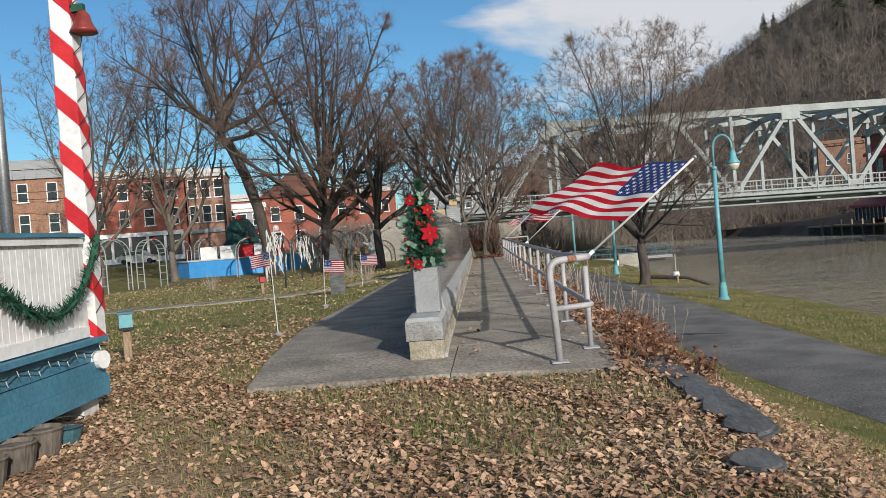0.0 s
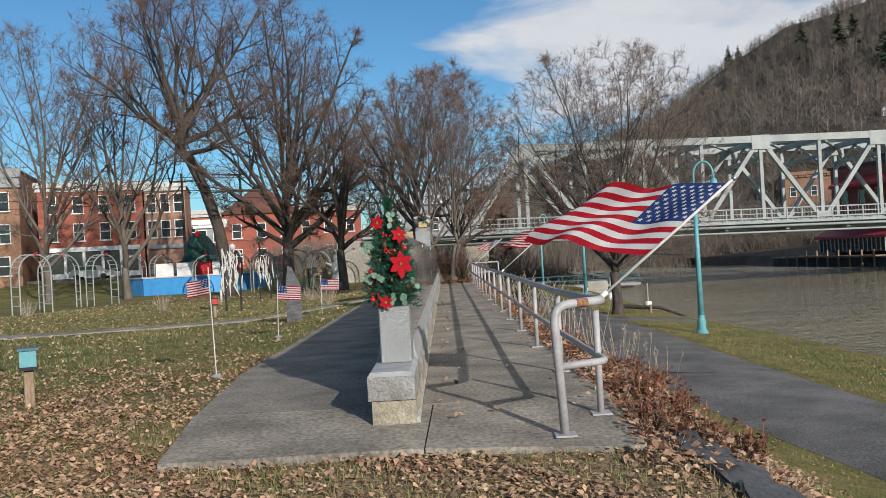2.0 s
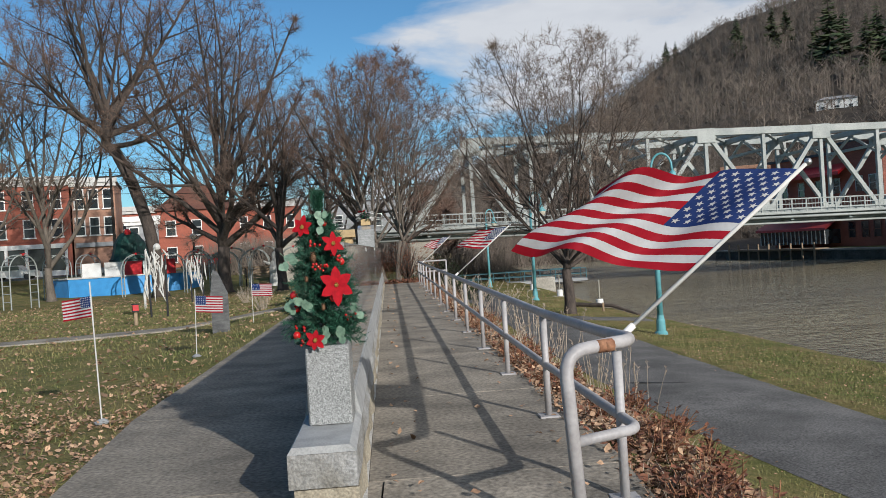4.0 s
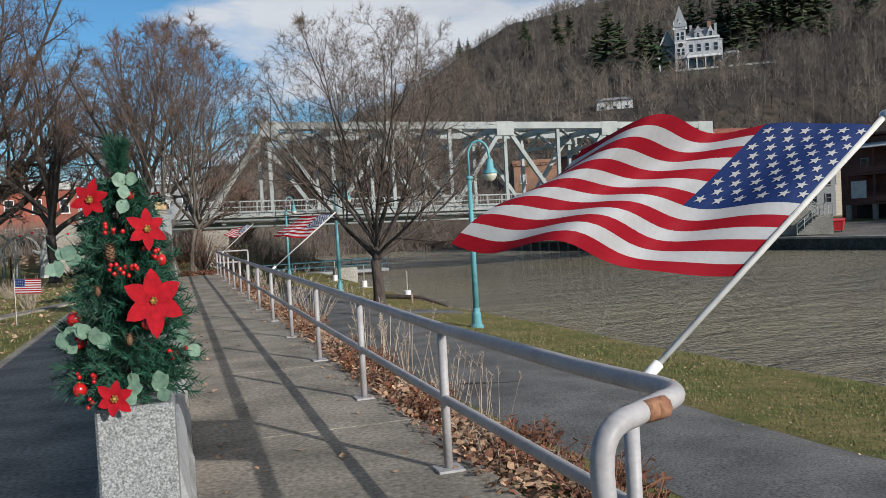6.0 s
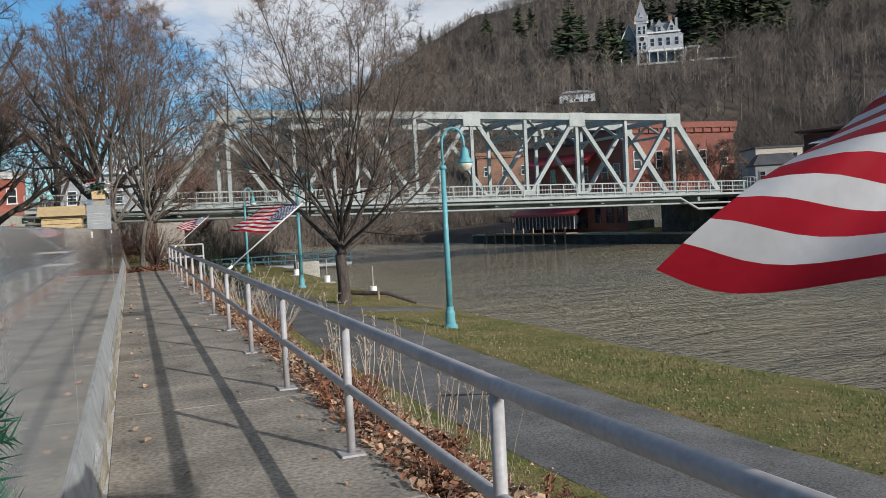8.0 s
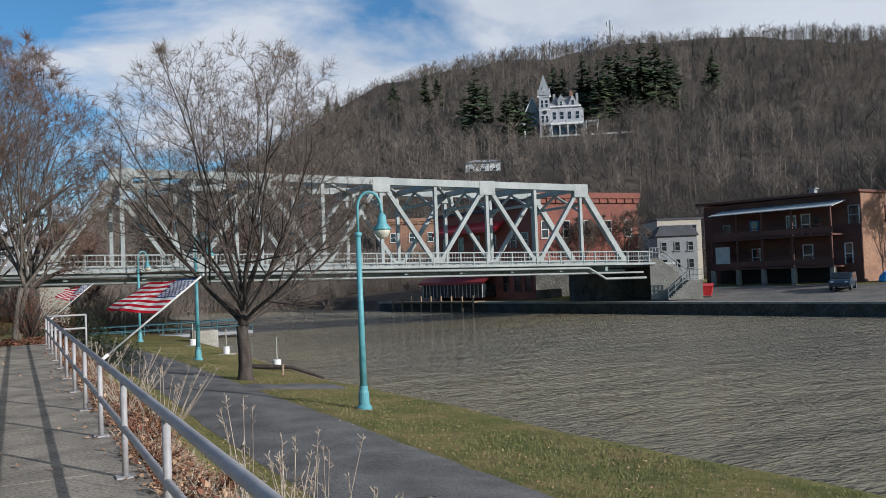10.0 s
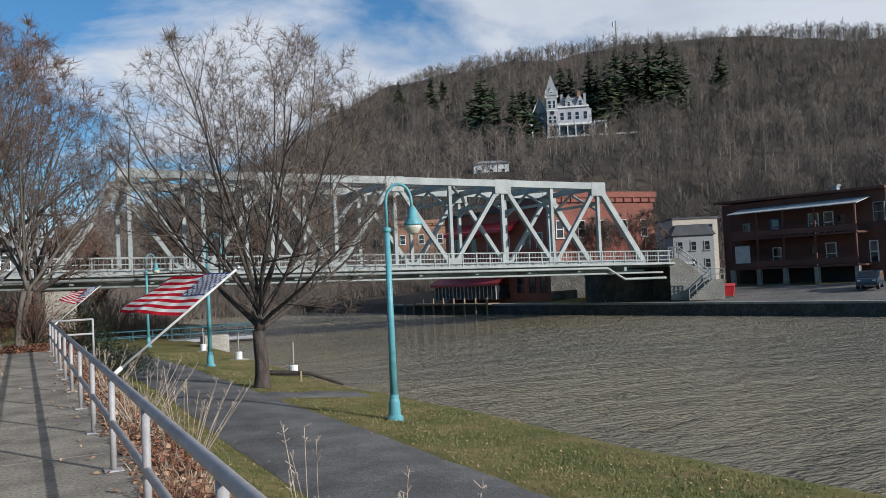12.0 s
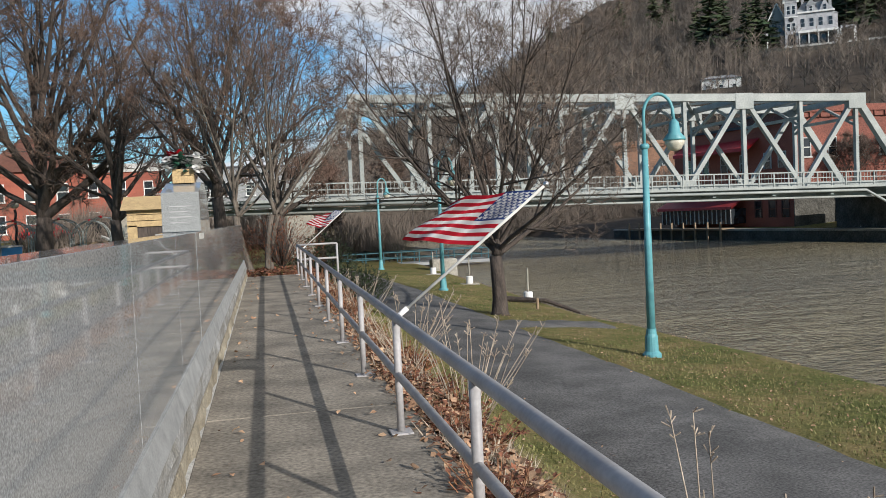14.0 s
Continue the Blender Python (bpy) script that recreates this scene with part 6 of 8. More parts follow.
# yard between quay and buildings
yu, yv = 24, 14
V = []
for i in range(yu + 1):
    yy = 46 + 34 * i / yu
    for j in range(yv + 1):
        xx = float(quay_x(yy)) + 1.6 + (14.0 + 0.8 * math.sin(i * 1.3)) * j / yv
        V.append((xx, yy, float(ground_z(xx, yy)) + 0.03))
g = Geo().add(V, [(i * (yv + 1) + j, i * (yv + 1) + j + 1, (i + 1) * (yv + 1) + j + 1, (i + 1) * (yv + 1) + j) for i in range(yu) for j in range(yv)])
tagged(part("yard", g, "yard"), "worn grey asphalt yard behind the quay", "yard", kind="structure")

# stair tower beside the bridge
stair = thing("concrete_stairs", "weathered concrete stairs with pale green pipe rails", "stairs", at=pose(58.0, 69.2, -1.55, 0, 0, -42) @ Matrix.Diagonal((0.78, 1, 1, 1)))
part("stair_body", Geo().add([(0, 0, 0), (6.4, 0, 0), (6.4, 3, 0), (0, 3, 0), (0, 0, 4.2), (1.2, 0, 4.2), (4.6, 0, 1.9), (6.4, 0, 1.9), (0, 3, 4.2), (1.2, 3, 4.2), (4.6, 3, 1.9), (6.4, 3, 1.9)],
                              [(0, 1, 7, 6, 5, 4), (3, 8, 9, 10, 11, 2), (4, 5, 9, 8), (5, 6, 10, 9), (6, 7, 11, 10), (1, 2, 11, 7), (0, 4, 8, 3)]), "abutment", stair)
part("lower_flight", Geo().add([(2.2, -1.5, 0), (6.4, -1.5, 0), (6.4, 0, 0), (2.2, 0, 0), (4.9, -1.5, 1.9), (6.4, -1.5, 1.9), (6.4, 0, 1.9), (4.9, 0, 1.9)], [(0, 1, 5, 4), (1, 2, 6, 5), (4, 5, 6, 7), (0, 4, 7, 3), (3, 7, 6, 2)]), "abutment", stair)
for i in range(10):
    part("step", Geo().box(2.2 + i * 0.27, 2.5 + i * 0.27, -1.48, -0.02, i * 0.19, i * 0.19 + 0.19), "abutment", stair)
for yy, a, b in ((-1.5, (2.2, 0), (4.9, 1.9)), (-0.05, (2.2, 0), (4.9, 1.9)), (0.02, (1.2, 4.2), (4.6, 1.9)), (2.9, (1.2, 4.2), (4.6, 1.9)), (-1.5, (4.9, 1.9), (6.4, 1.9)), (0.02, (0, 4.2), (1.2, 4.2))):
    for h in (0.55, 1.05):
        part("hand_rail", Geo().tube([(a[0], yy, a[1] + h), (b[0], yy, b[1] + h)], 0.05, 6), "bridge", stair)
    for t in (0, 0.33, 0.66, 1):
        part("rail_post", Geo().tube([(a[0] + (b[0] - a[0]) * t, yy, a[1] + (b[1] - a[1]) * t), (a[0] + (b[0] - a[0]) * t, yy, a[1] + (b[1] - a[1]) * t + 1.05)], 0.05, 6), "bridge", stair)

dump = thing("dumpster", "small red metal waste container on the quay", "dumpster", at=pose(62.1, 65.9, float(ground_z(62.1, 65.9)) + 0.03, 0, 0, -50))
part("body", Geo().add([(-0.6, -0.5, 0.15), (0.6, -0.5, 0.15), (0.6, 0.5, 0.15), (-0.6, 0.5, 0.15), (-0.75, -0.6, 1.05), (0.75, -0.6, 1.05), (0.75, 0.6, 1.25), (-0.75, 0.6, 1.25)], [(3, 2, 1, 0), (4, 5, 6, 7), (0, 1, 5, 4), (1, 2, 6, 5), (2, 3, 7, 6), (3, 0, 4, 7)]), "red_paint", dump)
part("lid", Geo().add([(-0.8, -0.65, 1.06), (0.8, -0.65, 1.06), (0.8, 0.65, 1.28), (-0.8, 0.65, 1.28), (-0.8, -0.65, 1.13), (0.8, -0.65, 1.13), (0.8, 0.65, 1.35), (-0.8, 0.65, 1.35)], [(4, 5, 6, 7), (0, 1, 5, 4), (1, 2, 6, 5), (2, 3, 7, 6), (3, 0, 4, 7)]), "red_paint", dump)
for x in (-0.5, 0.5):
    part("wheel", Geo().tube([(x - 0.04, -0.4, 0.08), (x + 0.04, -0.4, 0.08)], 0.08, 10), "black_rubber", dump)
for x, y, a, l in ((57.0, 77.2, 58, 1.4), (59.0, 76.6, 58, 2.7)):
    jb = part("concrete_barrier", Geo().add([(-l / 2, -0.3, 0), (l / 2, -0.3, 0), (l / 2, 0.3, 0), (-l / 2, 0.3, 0), (-l / 2, -0.26, 0.35), (l / 2, -0.26, 0.35), (l / 2, 0.26, 0.35), (-l / 2, 0.26, 0.35), (-l / 2, -0.18, 0.72), (l / 2, -0.18, 0.72), (l / 2, 0.18, 0.72), (-l / 2, 0.18, 0.72)],
              [(0, 1, 5, 4), (1, 2, 6, 5), (2, 3, 7, 6), (3, 0, 4, 7), (4, 5, 9, 8), (5, 6, 10, 9), (6, 7, 11, 10), (7, 4, 8, 11), (8, 9, 10, 11)]), "offwhite", at=pose(x, y, float(ground_z(x, y)), 0, 0, -a))
    tagged(jb, "pale concrete barrier block on the quay", "barrier", "quay barriers")

car = thing("car", "dark blue parked sport utility car facing the river", "car", at=pose(69.6, 55.9, float(ground_z(69.6, 55.9)) + 0.03, 0, 0, 209))
body = Geo()
prof = [(-2.2, 0.35), (2.2, 0.35), (2.25, 0.7), (2.1, 0.95), (1.1, 1.05), (0.5, 1.62), (-1.7, 1.66), (-2.15, 1.1), (-2.25, 0.7)]
kk = len(prof)
body.add([(x, -0.88, z) for x, z in prof] + [(x, 0.88, z) for x, z in prof], [tuple(range(kk - 1, -1, -1)), tuple(range(kk, 2 * kk))] + [(i, (i + 1) % kk, (i + 1) % kk + kk, i + kk) for i in range(kk)])
part("body", body, "car_paint", car)
part("windscreen", Geo().add([(1.06, -0.75, 1.1), (1.06, 0.75, 1.1), (0.56, 0.68, 1.58), (0.56, -0.68, 1.58)], [(0, 1, 2, 3)]).moved(Matrix.Translation((0.03, 0, 0.02))), "window", car)
for s in (-1, 1):
    part("side_window", Geo().box(-1.6, 0.45, s * 0.885 - 0.01, s * 0.885 + 0.01, 1.1, 1.55), "window", car)
    part("headlight", Geo().box(2.13, 2.22, s * 0.62 - 0.14, s * 0.62 + 0.14, 0.72, 0.88), "offwhite", car)
    for x in (-1.4, 1.4):
        wh = part("wheel", Geo().tube([(x, s * 0.7, 0.34), (x, s * 0.92, 0.34)], 0.34, 16), "black_rubber", car)
        part("rim", Geo().tube([(x, s * 0.9, 0.34), (x, s * 0.93, 0.34)], 0.2, 12), "steel", wh)
tp = Geo()
rr = random.Random(3)
tp.lathe([(1.6, 0), (1.45, 0.5), (1.0, 0.95), (0.35, 1.15), (0.01, 1.18)], 11)
tp.v = [(x * 0.75 + rr.uniform(-.12, .12), y * 0.6 + rr.uniform(-.12, .12), z * 0.85 + rr.uniform(-.1, .1) * (z > 0)) for x, y, z in tp.v]
tagged(part("tarpaulin", tp, "blue_paint", at=pose(77.6, 56.8, float(ground_z(77.6, 56.8)))), "crumpled bright blue tarpaulin over a heap", "tarp")
bare_tree("small_tree", "small twiggy bare tree beside the brick building", 76.2, 53.4, 131, 6.5, 0.14, 1.2, 7, 62, (6, 5, 3), 0.46, 8, 0.6, "bark_grey", "straw", width=0.012, group="far bank trees")
bare_tree("small_tree", "tall bare tree at the end of the far bank", 84.0, 52.0, 141, 12.0, 0.2, 3, 6, 40, (6, 5, 3), 0.46, 7, 0.9, "bark", "twig_brown", width=0.022, group="far bank trees")
bare_tree("small_tree", "thin bare tree before the brick building", 66.5, 83.5, 151, 9.5, 0.14, 3, 6, 36, (6, 4, 3), 0.42, 7, 0.7, "bark", "twig_brown", width=0.02, group="far bank trees")
bare_tree("small_tree", "thin bare tree before the brick building", 61.0, 84.5, 161, 9.0, 0.14, 3, 6, 36, (6, 4, 3), 0.42, 7, 0.7, "bark", "twig_brown", width=0.02, group="far bank trees")


# ---------------------------------------------------------------- mansion on the hill
def mansion():
    x, y = CASTLE
    z = 51.5
    ob = thing("hill_mansion", "grey stone gothic mansion with pointed tower on the hill", "mansion", at=pose(x, y, z, 0, 0, -32) @ Matrix.Diagonal((1.12, 1, 1, 1)))
    s = "greystone"
    part("main_wall", Geo().box(-1.5, 8.5, -1, 8, -3, 9.5), s, ob)
    part("main_roof", Geo().add([(-1.8, -1.4, 9.5), (8.8, -1.4, 9.5), (8.8, 8.3, 9.5), (-1.8, 8.3, 9.5), (0.5, 1.5, 13), (6.5, 1.5, 13), (6.5, 5.5, 13), (0.5, 5.5, 13)], [(4, 5, 6, 7), (0, 1, 5, 4), (1, 2, 6, 5), (2, 3, 7, 6), (3, 0, 4, 7)]), "grey_siding", ob)
    tw = part("tower", Geo().box(-4.6, -1.2, -2.4, 1.0, -3, 13.6), s, ob)
    part("spire", Geo().add([(-5.1, -2.9, 13.6), (-0.7, -2.9, 13.6), (-0.7, 1.5, 13.6), (-5.1, 1.5, 13.6), (-2.9, -0.7, 21.5)], [(0, 1, 4), (1, 2, 4), (2, 3, 4), (3, 0, 4)]), "grey_siding", tw)
    part("gable", Geo().add([(-4.7, -2.6, 12.8), (-1.1, -2.6, 12.8), (-2.9, -2.6, 16.8), (-4.7, -1.9, 12.8), (-1.1, -1.9, 12.8), (-2.9, -0.7, 16.8)], [(0, 1, 2), (0, 2, 5, 3), (1, 4, 5, 2)]), s, tw)
    wing = part("wing", Geo().box(-8.8, -4.6, 0.5, 8, -3, 8), "grey_siding", ob)
    part("wing_roof", Geo().add([(-9.1, 0.1, 8), (-4.5, 0.1, 8), (-4.5, 8.3, 8), (-9.1, 8.3, 8), (-6.7, 0.1, 13.5), (-6.7, 8.3, 13.5)], [(0, 1, 4), (2, 3, 5), (1, 2, 5, 4), (3, 0, 4, 5)]), "grey_siding", wing)
    fg = part("front_gable", Geo().add([(4.6, -1.3, 9.5), (7.8, -1.3, 9.5), (6.2, -1.3, 13.6), (4.6, 2.5, 9.5), (7.8, 2.5, 9.5), (6.2, 2.5, 13.6)], [(0, 1, 2), (1, 4, 5, 2), (3, 0, 2, 5)]), s, ob)
    window_unit(fg, 0.8, 1.6, pose(6.2, -1.3, 9.9), s, sill=False)
    part("roof_cresting", Geo().box(0.6, 6.4, 1.45, 1.55, 13.0, 13.5), "roof", ob)
    for cx in (0.6, 8.0):
        part("chimney", Geo().box(cx - 0.4, cx + 0.4, 4, 4.8, 9.5, 15.2), "grey_siding", ob)
    dm = part("dormer", Geo().box(1.4, 3.6, -1.5, 2, 9.4, 11.6), s, ob)
    part("dormer_roof", Geo().add([(1.1, -1.7, 11.5), (3.9, -1.7, 11.5), (2.5, -1.7, 13.8), (1.1, 2.5, 11.5), (3.9, 2.5, 11.5), (2.5, 2.5, 13.8)], [(0, 1, 2), (1, 4, 5, 2), (3, 0, 2, 5)]), "grey_siding", dm)
    part("chimney", Geo().box(5.6, 6.6, 3, 4, 10, 15.8), "orangebrick", ob)
    bay = part("bay", Geo().box(7.2, 9.6, 0, 5, -3, 8.5), s, ob)
    part("bay_roof", Geo().add([(7.0, -0.2, 8.5), (9.9, -0.2, 8.5), (9.9, 5.2, 8.5), (7.0, 5.2, 8.5), (8.4, 2.5, 10.0)], [(0, 1, 4), (1, 2, 4), (2, 3, 4), (3, 0, 4)]), "grey_siding", bay)
    porch = part("porch_roof", Geo().box(-1.2, 9.5, -3.4, -1.0, 2.6, 3.3), "white", ob)
    for i in range(5):
        part("porch_column", Geo().box(-1.0 + i * 2.55, -0.7 + i * 2.55, -3.3, -3.0, -1.5, 2.6), "white", porch)
    for x0, x1 in ((-13.0, -9.2), (10.0, 14.2)):
        arb = part("porte_cochere", Geo().box(x0, x1, -2.5, 1.5, 3.2, 3.8), s, ob)
        for xx in (x0 + 0.2, x1 - 0.2):
            for yy in (-2.4, 1.4):
                part("pillar", Geo().box(xx - 0.2, xx + 0.2, yy - 0.2, yy + 0.2, -2, 3.2), "white", arb)
    for px, pz, w, h in ((-3.6, 9.6, 0.85, 2.6), (-2.2, 9.6, 0.85, 2.6), (-3.6, 4.2, 0.85, 2.4), (-2.2, 4.2, 0.85, 2.4), (-2.9, 14.2, 0.5, 1.2)):
        window_unit(ob, w, h, pose(px, -2.4 if pz < 14 else -2.62, pz - 0.4), "white", sill=False)
    # dark sheet before the wall paints the shade beneath the porch roof
    part("porch_recess", Geo().box(-1.1, 8.4, -1.10, -1.03, -1.4, 2.4), "dark", ob)
    barge = Geo().beam((-9.2, 0.02, 7.9), (-6.7, 0.02, 13.7), 0.3, 0.5, (0, 1, 0)).beam((-4.2, 0.02, 7.9), (-6.7, 0.02, 13.7), 0.3, 0.5, (0, 1, 0))
    part("bargeboard", barge, "white", wing, "white painted gable boards")
    for k in range(2):
        window_unit(ob, 0.9, 2.6, pose(-7.6 + 1.8 * k, 0.48, 0.4), s, sill=False)
        window_unit(ob, 0.9, 2.6, pose(-7.6 + 1.8 * k, 0.48, 4.4), s, sill=False)
    for sx in (-4.75, -1.05):
        part("tower_pinnacle", Geo().add([(sx - 0.35, -2.75, 12.8), (sx + 0.35, -2.75, 12.8), (sx + 0.35, -2.05, 12.8), (sx - 0.35, -2.05, 12.8), (sx, -2.4, 16.2)], [(0, 1, 4), (1, 2, 4), (2, 3, 4), (3, 0, 4)]), "white", tw)
    for z0, z1 in ((8.1, 8.45), (12.9, 13.5)):
        part("string_course", Geo().box(-4.75, -1.05, -2.55, -2.4, z0, z1), "white", tw)
    part("wall_clock", Geo().tube([(-2.9, -2.4, 7.4), (-2.9, -2.5, 7.4)], 0.75, 12), "dark", tw)
    part("eaves", Geo().box(-1.4, 8.8, -1.6, -1.0, 9.2, 9.7), "white", ob)
    part("doorway", Geo().box(-3.8, -2.0, -2.5, -2.4, -1.5, 2.6), "dark", ob)
    for px, pz in ((0.2, 4.9), (2.6, 4.9), (5.0, 4.9), (7.6, 4.9)):
        window_unit(ob, 1.1, 2.6, pose(px, -1, pz), s, sill=False)
    for px in (0.3, 3.0, 5.6):
        part("arch_opening", Geo().box(px - 0.8, px + 0.8, -1.14, -1.1, -1.2, 2.2), "window", ob)
    window_unit(ob, 0.8, 1.4, pose(2.5, -1.5, 9.8), "white", sill=False)
    window_unit(ob, 0.8, 1.6, pose(-6.7, 0.5, 8.4), "white", sill=False)
    part("terrace", Geo().box(-14, 18, -5.5, 0, -6.5, -1.7), "quay", ob)
    part("terrace_wall", Geo().box(-5, 24, -5.7, -5.4, -2.1, -1.5), "offwhite", ob)


mansion()


def conifer(az, r, h, seed, width=0.27):
    rng = random.Random(seed)
    x, y = 1 + r * math.sin(radians(az)), 4 + r * math.cos(radians(az))
    ob = thing("conifer", "dark green spruce tree on the hillside", "conifer", "hillside conifers", at=pose(x, y, float(ground_z(x, y)) - 0.6))
    part("trunk", Geo().tube([(0, 0, 0), (0, 0, h * 0.95)], [h * 0.016, h * 0.004], 6), "bark", ob)
    g = Geo()
    for _ in range(150):
        t = rng.uniform(0.10, 0.98)
        a = rng.uniform(0, 6.28)
        ln = h * width * (1 - t) ** 0.75 * rng.uniform(0.55, 1.15) + 0.25
        droop = rng.uniform(-0.45, 0.15)
        leaf_fan(g, (0, 0, h * t), (math.cos(a), math.sin(a), droop), ln, ln * 0.42, rng.uniform(-0.2, 0.1), -0.35, 3)
    part("crown", g, "conifer", ob)


for i, (az, r, h) in enumerate(((24.0, 430, 17), (26.2, 400, 18), (27.0, 415, 15), (29.6, 325, 25), (30.4, 330, 18), (31.7, 300, 19), (32.3, 303, 21), (33.0, 306, 17), (34.9, 340, 21), (35.6, 338, 19), (36.9, 335, 24), (38.0, 326, 22), (38.6, 330, 25), (39.3, 340, 23), (39.9, 335, 24), (40.8, 338, 27), (41.7, 342, 26), (42.5, 345, 22), (45.3, 360, 20), (19.5, 520, 15), (20.1, 520, 12), (37.4, 330, 20), (28.8, 335, 16), (43.0, 350, 18))):
    conifer(az, r, h * 1.15, 500 + i, 0.3)
mast = thing("radio_mast", "thin lattice radio mast on the ridge", "mast", at=pose(1 + 560 * math.sin(radians(38.86)), 4 + 560 * math.cos(radians(38.86)), 139))
part("pole", Geo().tube([(0, 0, 0), (0, 0, 26)], 0.5, 6), "grey_siding", mast)
part("antenna", Geo().box(-2.5, -1.8, -0.4, 0.4, 22, 25).box(1.8, 2.5, -0.4, 0.4, 20, 23).box(-2.5, 2.5, -0.15, 0.15, 22, 22.4), "offwhite", mast)


# brush on the far banks under and beyond the bridge
def brush(name, label, n, pick, h, mat, seed, width=0.02):
    rng = np.random.default_rng(seed)
    x, y = pick(rng, n)
    z = ground_z(x, y)
    per = 9
    P = np.repeat(np.stack([x, y, z], 1), per, 0) + np.concatenate([rng.normal(0, 0.5, (n * per, 2)), np.zeros((n * per, 1))], 1)
    L_ = h * rng.uniform(0.4, 1.2, (n * per, 1))
    D = np.concatenate([rng.normal(0, 0.55, (n * per, 2)), np.ones((n * per, 1))], 1)
    D /= np.linalg.norm(D, axis=1)[:, None]
    T = P + D * L_
    V = np.stack([P + (width, 0, 0), P + (-width / 2, width * .87, 0), P + (-width / 2, -width * .87, 0), T], 1).reshape(-1, 3)
    b = np.arange(n * per)[:, None] * 4
    F = np.stack([b + np.array([0, 1, 3]), b + np.array([1, 2, 3]), b + np.array([2, 0, 3])], 1).reshape(-1, 3)
    tagged(new(name, raw_mesh(name, V, F, mat)), label, "brush", kind="stuff")


brush("river_brush", "dense brown bare brush on the far river bank", 2600, lambda r, n: (r.uniform(-25, 60, n), r.uniform(136, 165, n)), 5.0, "hillwood", 21, 0.05)
brush("river_brush", "dense brown bare brush on the near bank upstream", 900, lambda r, n: (r.uniform(-20, 13, n), r.uniform(80, 112, n)), 4.0, "hillwood", 22, 0.04)
brush("river_brush", "bare brush behind the riverside buildings", 2200, lambda r, n: (r.uniform(60, 150, n), r.uniform(100, 150, n)), 4.5, "hillwood", 23, 0.05)
brush("river_brush", "bare brown brush at the foot of the hill", 2600, lambda r, n: (r.uniform(92, 190, n), r.uniform(30, 130, n)), 4.5, "twig_grey", 24, 0.05)
bare_tree("upstream_tree", "bare tree on the far bank beyond the bridge", 22, 150, 171, 12.0, 0.3, 2, 7, 50, (6, 5, 3), 0.46, 7, 1.2, "bark", "twig_brown", width=0.04, group="far bank trees")
bare_tree("upstream_tree", "bare tree on the far bank beyond the bridge", 36, 146, 181, 11.0, 0.3, 2, 7, 50, (6, 5, 3), 0.46, 7, 1.2, "bark", "twig_brown", width=0.04, group="far bank trees")
bare_tree("upstream_tree", "bare tree on the near bank beyond the bridge", 6, 96, 191, 10.0, 0.3, 2, 7, 50, (6, 5, 3), 0.46, 7, 1.2, "bark", "twig_red", width=0.03, group="far bank trees")


# ---------------------------------------------------------------- writing and ornament on the wall
def lettering(body, size, at, parent, mat):
    cu = bpy.data.curves.new("inscription", "FONT")
    cu.body, cu.size, cu.extrude = body, size, 0.001
    tmp = bpy.data.objects.new("inscription", cu)
    scene.collection.objects.link(tmp)
    dg = bpy.context.evaluated_depsgraph_get()
    me = bpy.data.meshes.new_from_object(tmp.evaluated_get(dg))
    bpy.data.objects.remove(tmp)
    me.materials.clear()
    me.materials.append(MAT[mat])
    return part("inscription", me, mat, parent, at=at)


lettering("D WAR", 0.078, pose(-0.178, 7.83, 1.495, 90, 0, 90), wall, "offwhite")

crate = thing("wooden_crate", "small pale wooden crate on top of the pier", "crate", at=pose(-0.36, 16.3, 2.105))
part("front_board", Geo().box(-0.11, 0.11, -0.10, -0.085, 0, 0.075).box(-0.11, 0.11, -0.10, -0.085, 0.08, 0.15), "wood_pale", crate)
part("back_board", Geo().box(-0.11, 0.11, 0.085, 0.10, 0, 0.15), "wood_pale", crate)
part("side_board", Geo().box(-0.11, -0.095, -0.085, 0.085, 0, 0.15), "wood_pale", crate)
part("side_board", Geo().box(0.095, 0.11, -0.085, 0.085, 0, 0.15), "wood_pale", crate)
part("bottom_board", Geo().box(-0.095, 0.095, -0.085, 0.085, 0.0, 0.012), "wood_pale", crate)
bq = thing("floral_arrangement", "white feathers, evergreen and red flowers in the crate", "flower arrangement", at=pose(-0.36, 16.3, 2.12))
rf = random.Random(31)
for nm, mt, n, ln, wd, sx in (("feather", "white", 130, 0.11, 0.07, 0.11), ("white_bloom", "white", 110, 0.08, 0.08, -0.11), ("evergreen_sprig", "needle", 90, 0.13, 0.05, 0.0), ("dark_leaf", "dark", 50, 0.11, 0.08, -0.01), ("red_bloom", "petal", 30, 0.07, 0.06, -0.08)):
    g = Geo()
    for _ in range(n):
        a = rf.uniform(0, 6.28)
        top_ = 0.30 if nm == "red_bloom" else rf.uniform(0.12, 0.27)
        leaf_fan(g, (sx + rf.uniform(-0.07, 0.07), rf.uniform(-0.1, 0.06), top_), (math.cos(a), math.sin(a), rf.uniform(-0.8, 0.7)), ln * rf.uniform(0.6, 1.2), wd, 0.1, 0.1, 3)
    tagged(part(nm, g, mt, bq), kind="stuff")

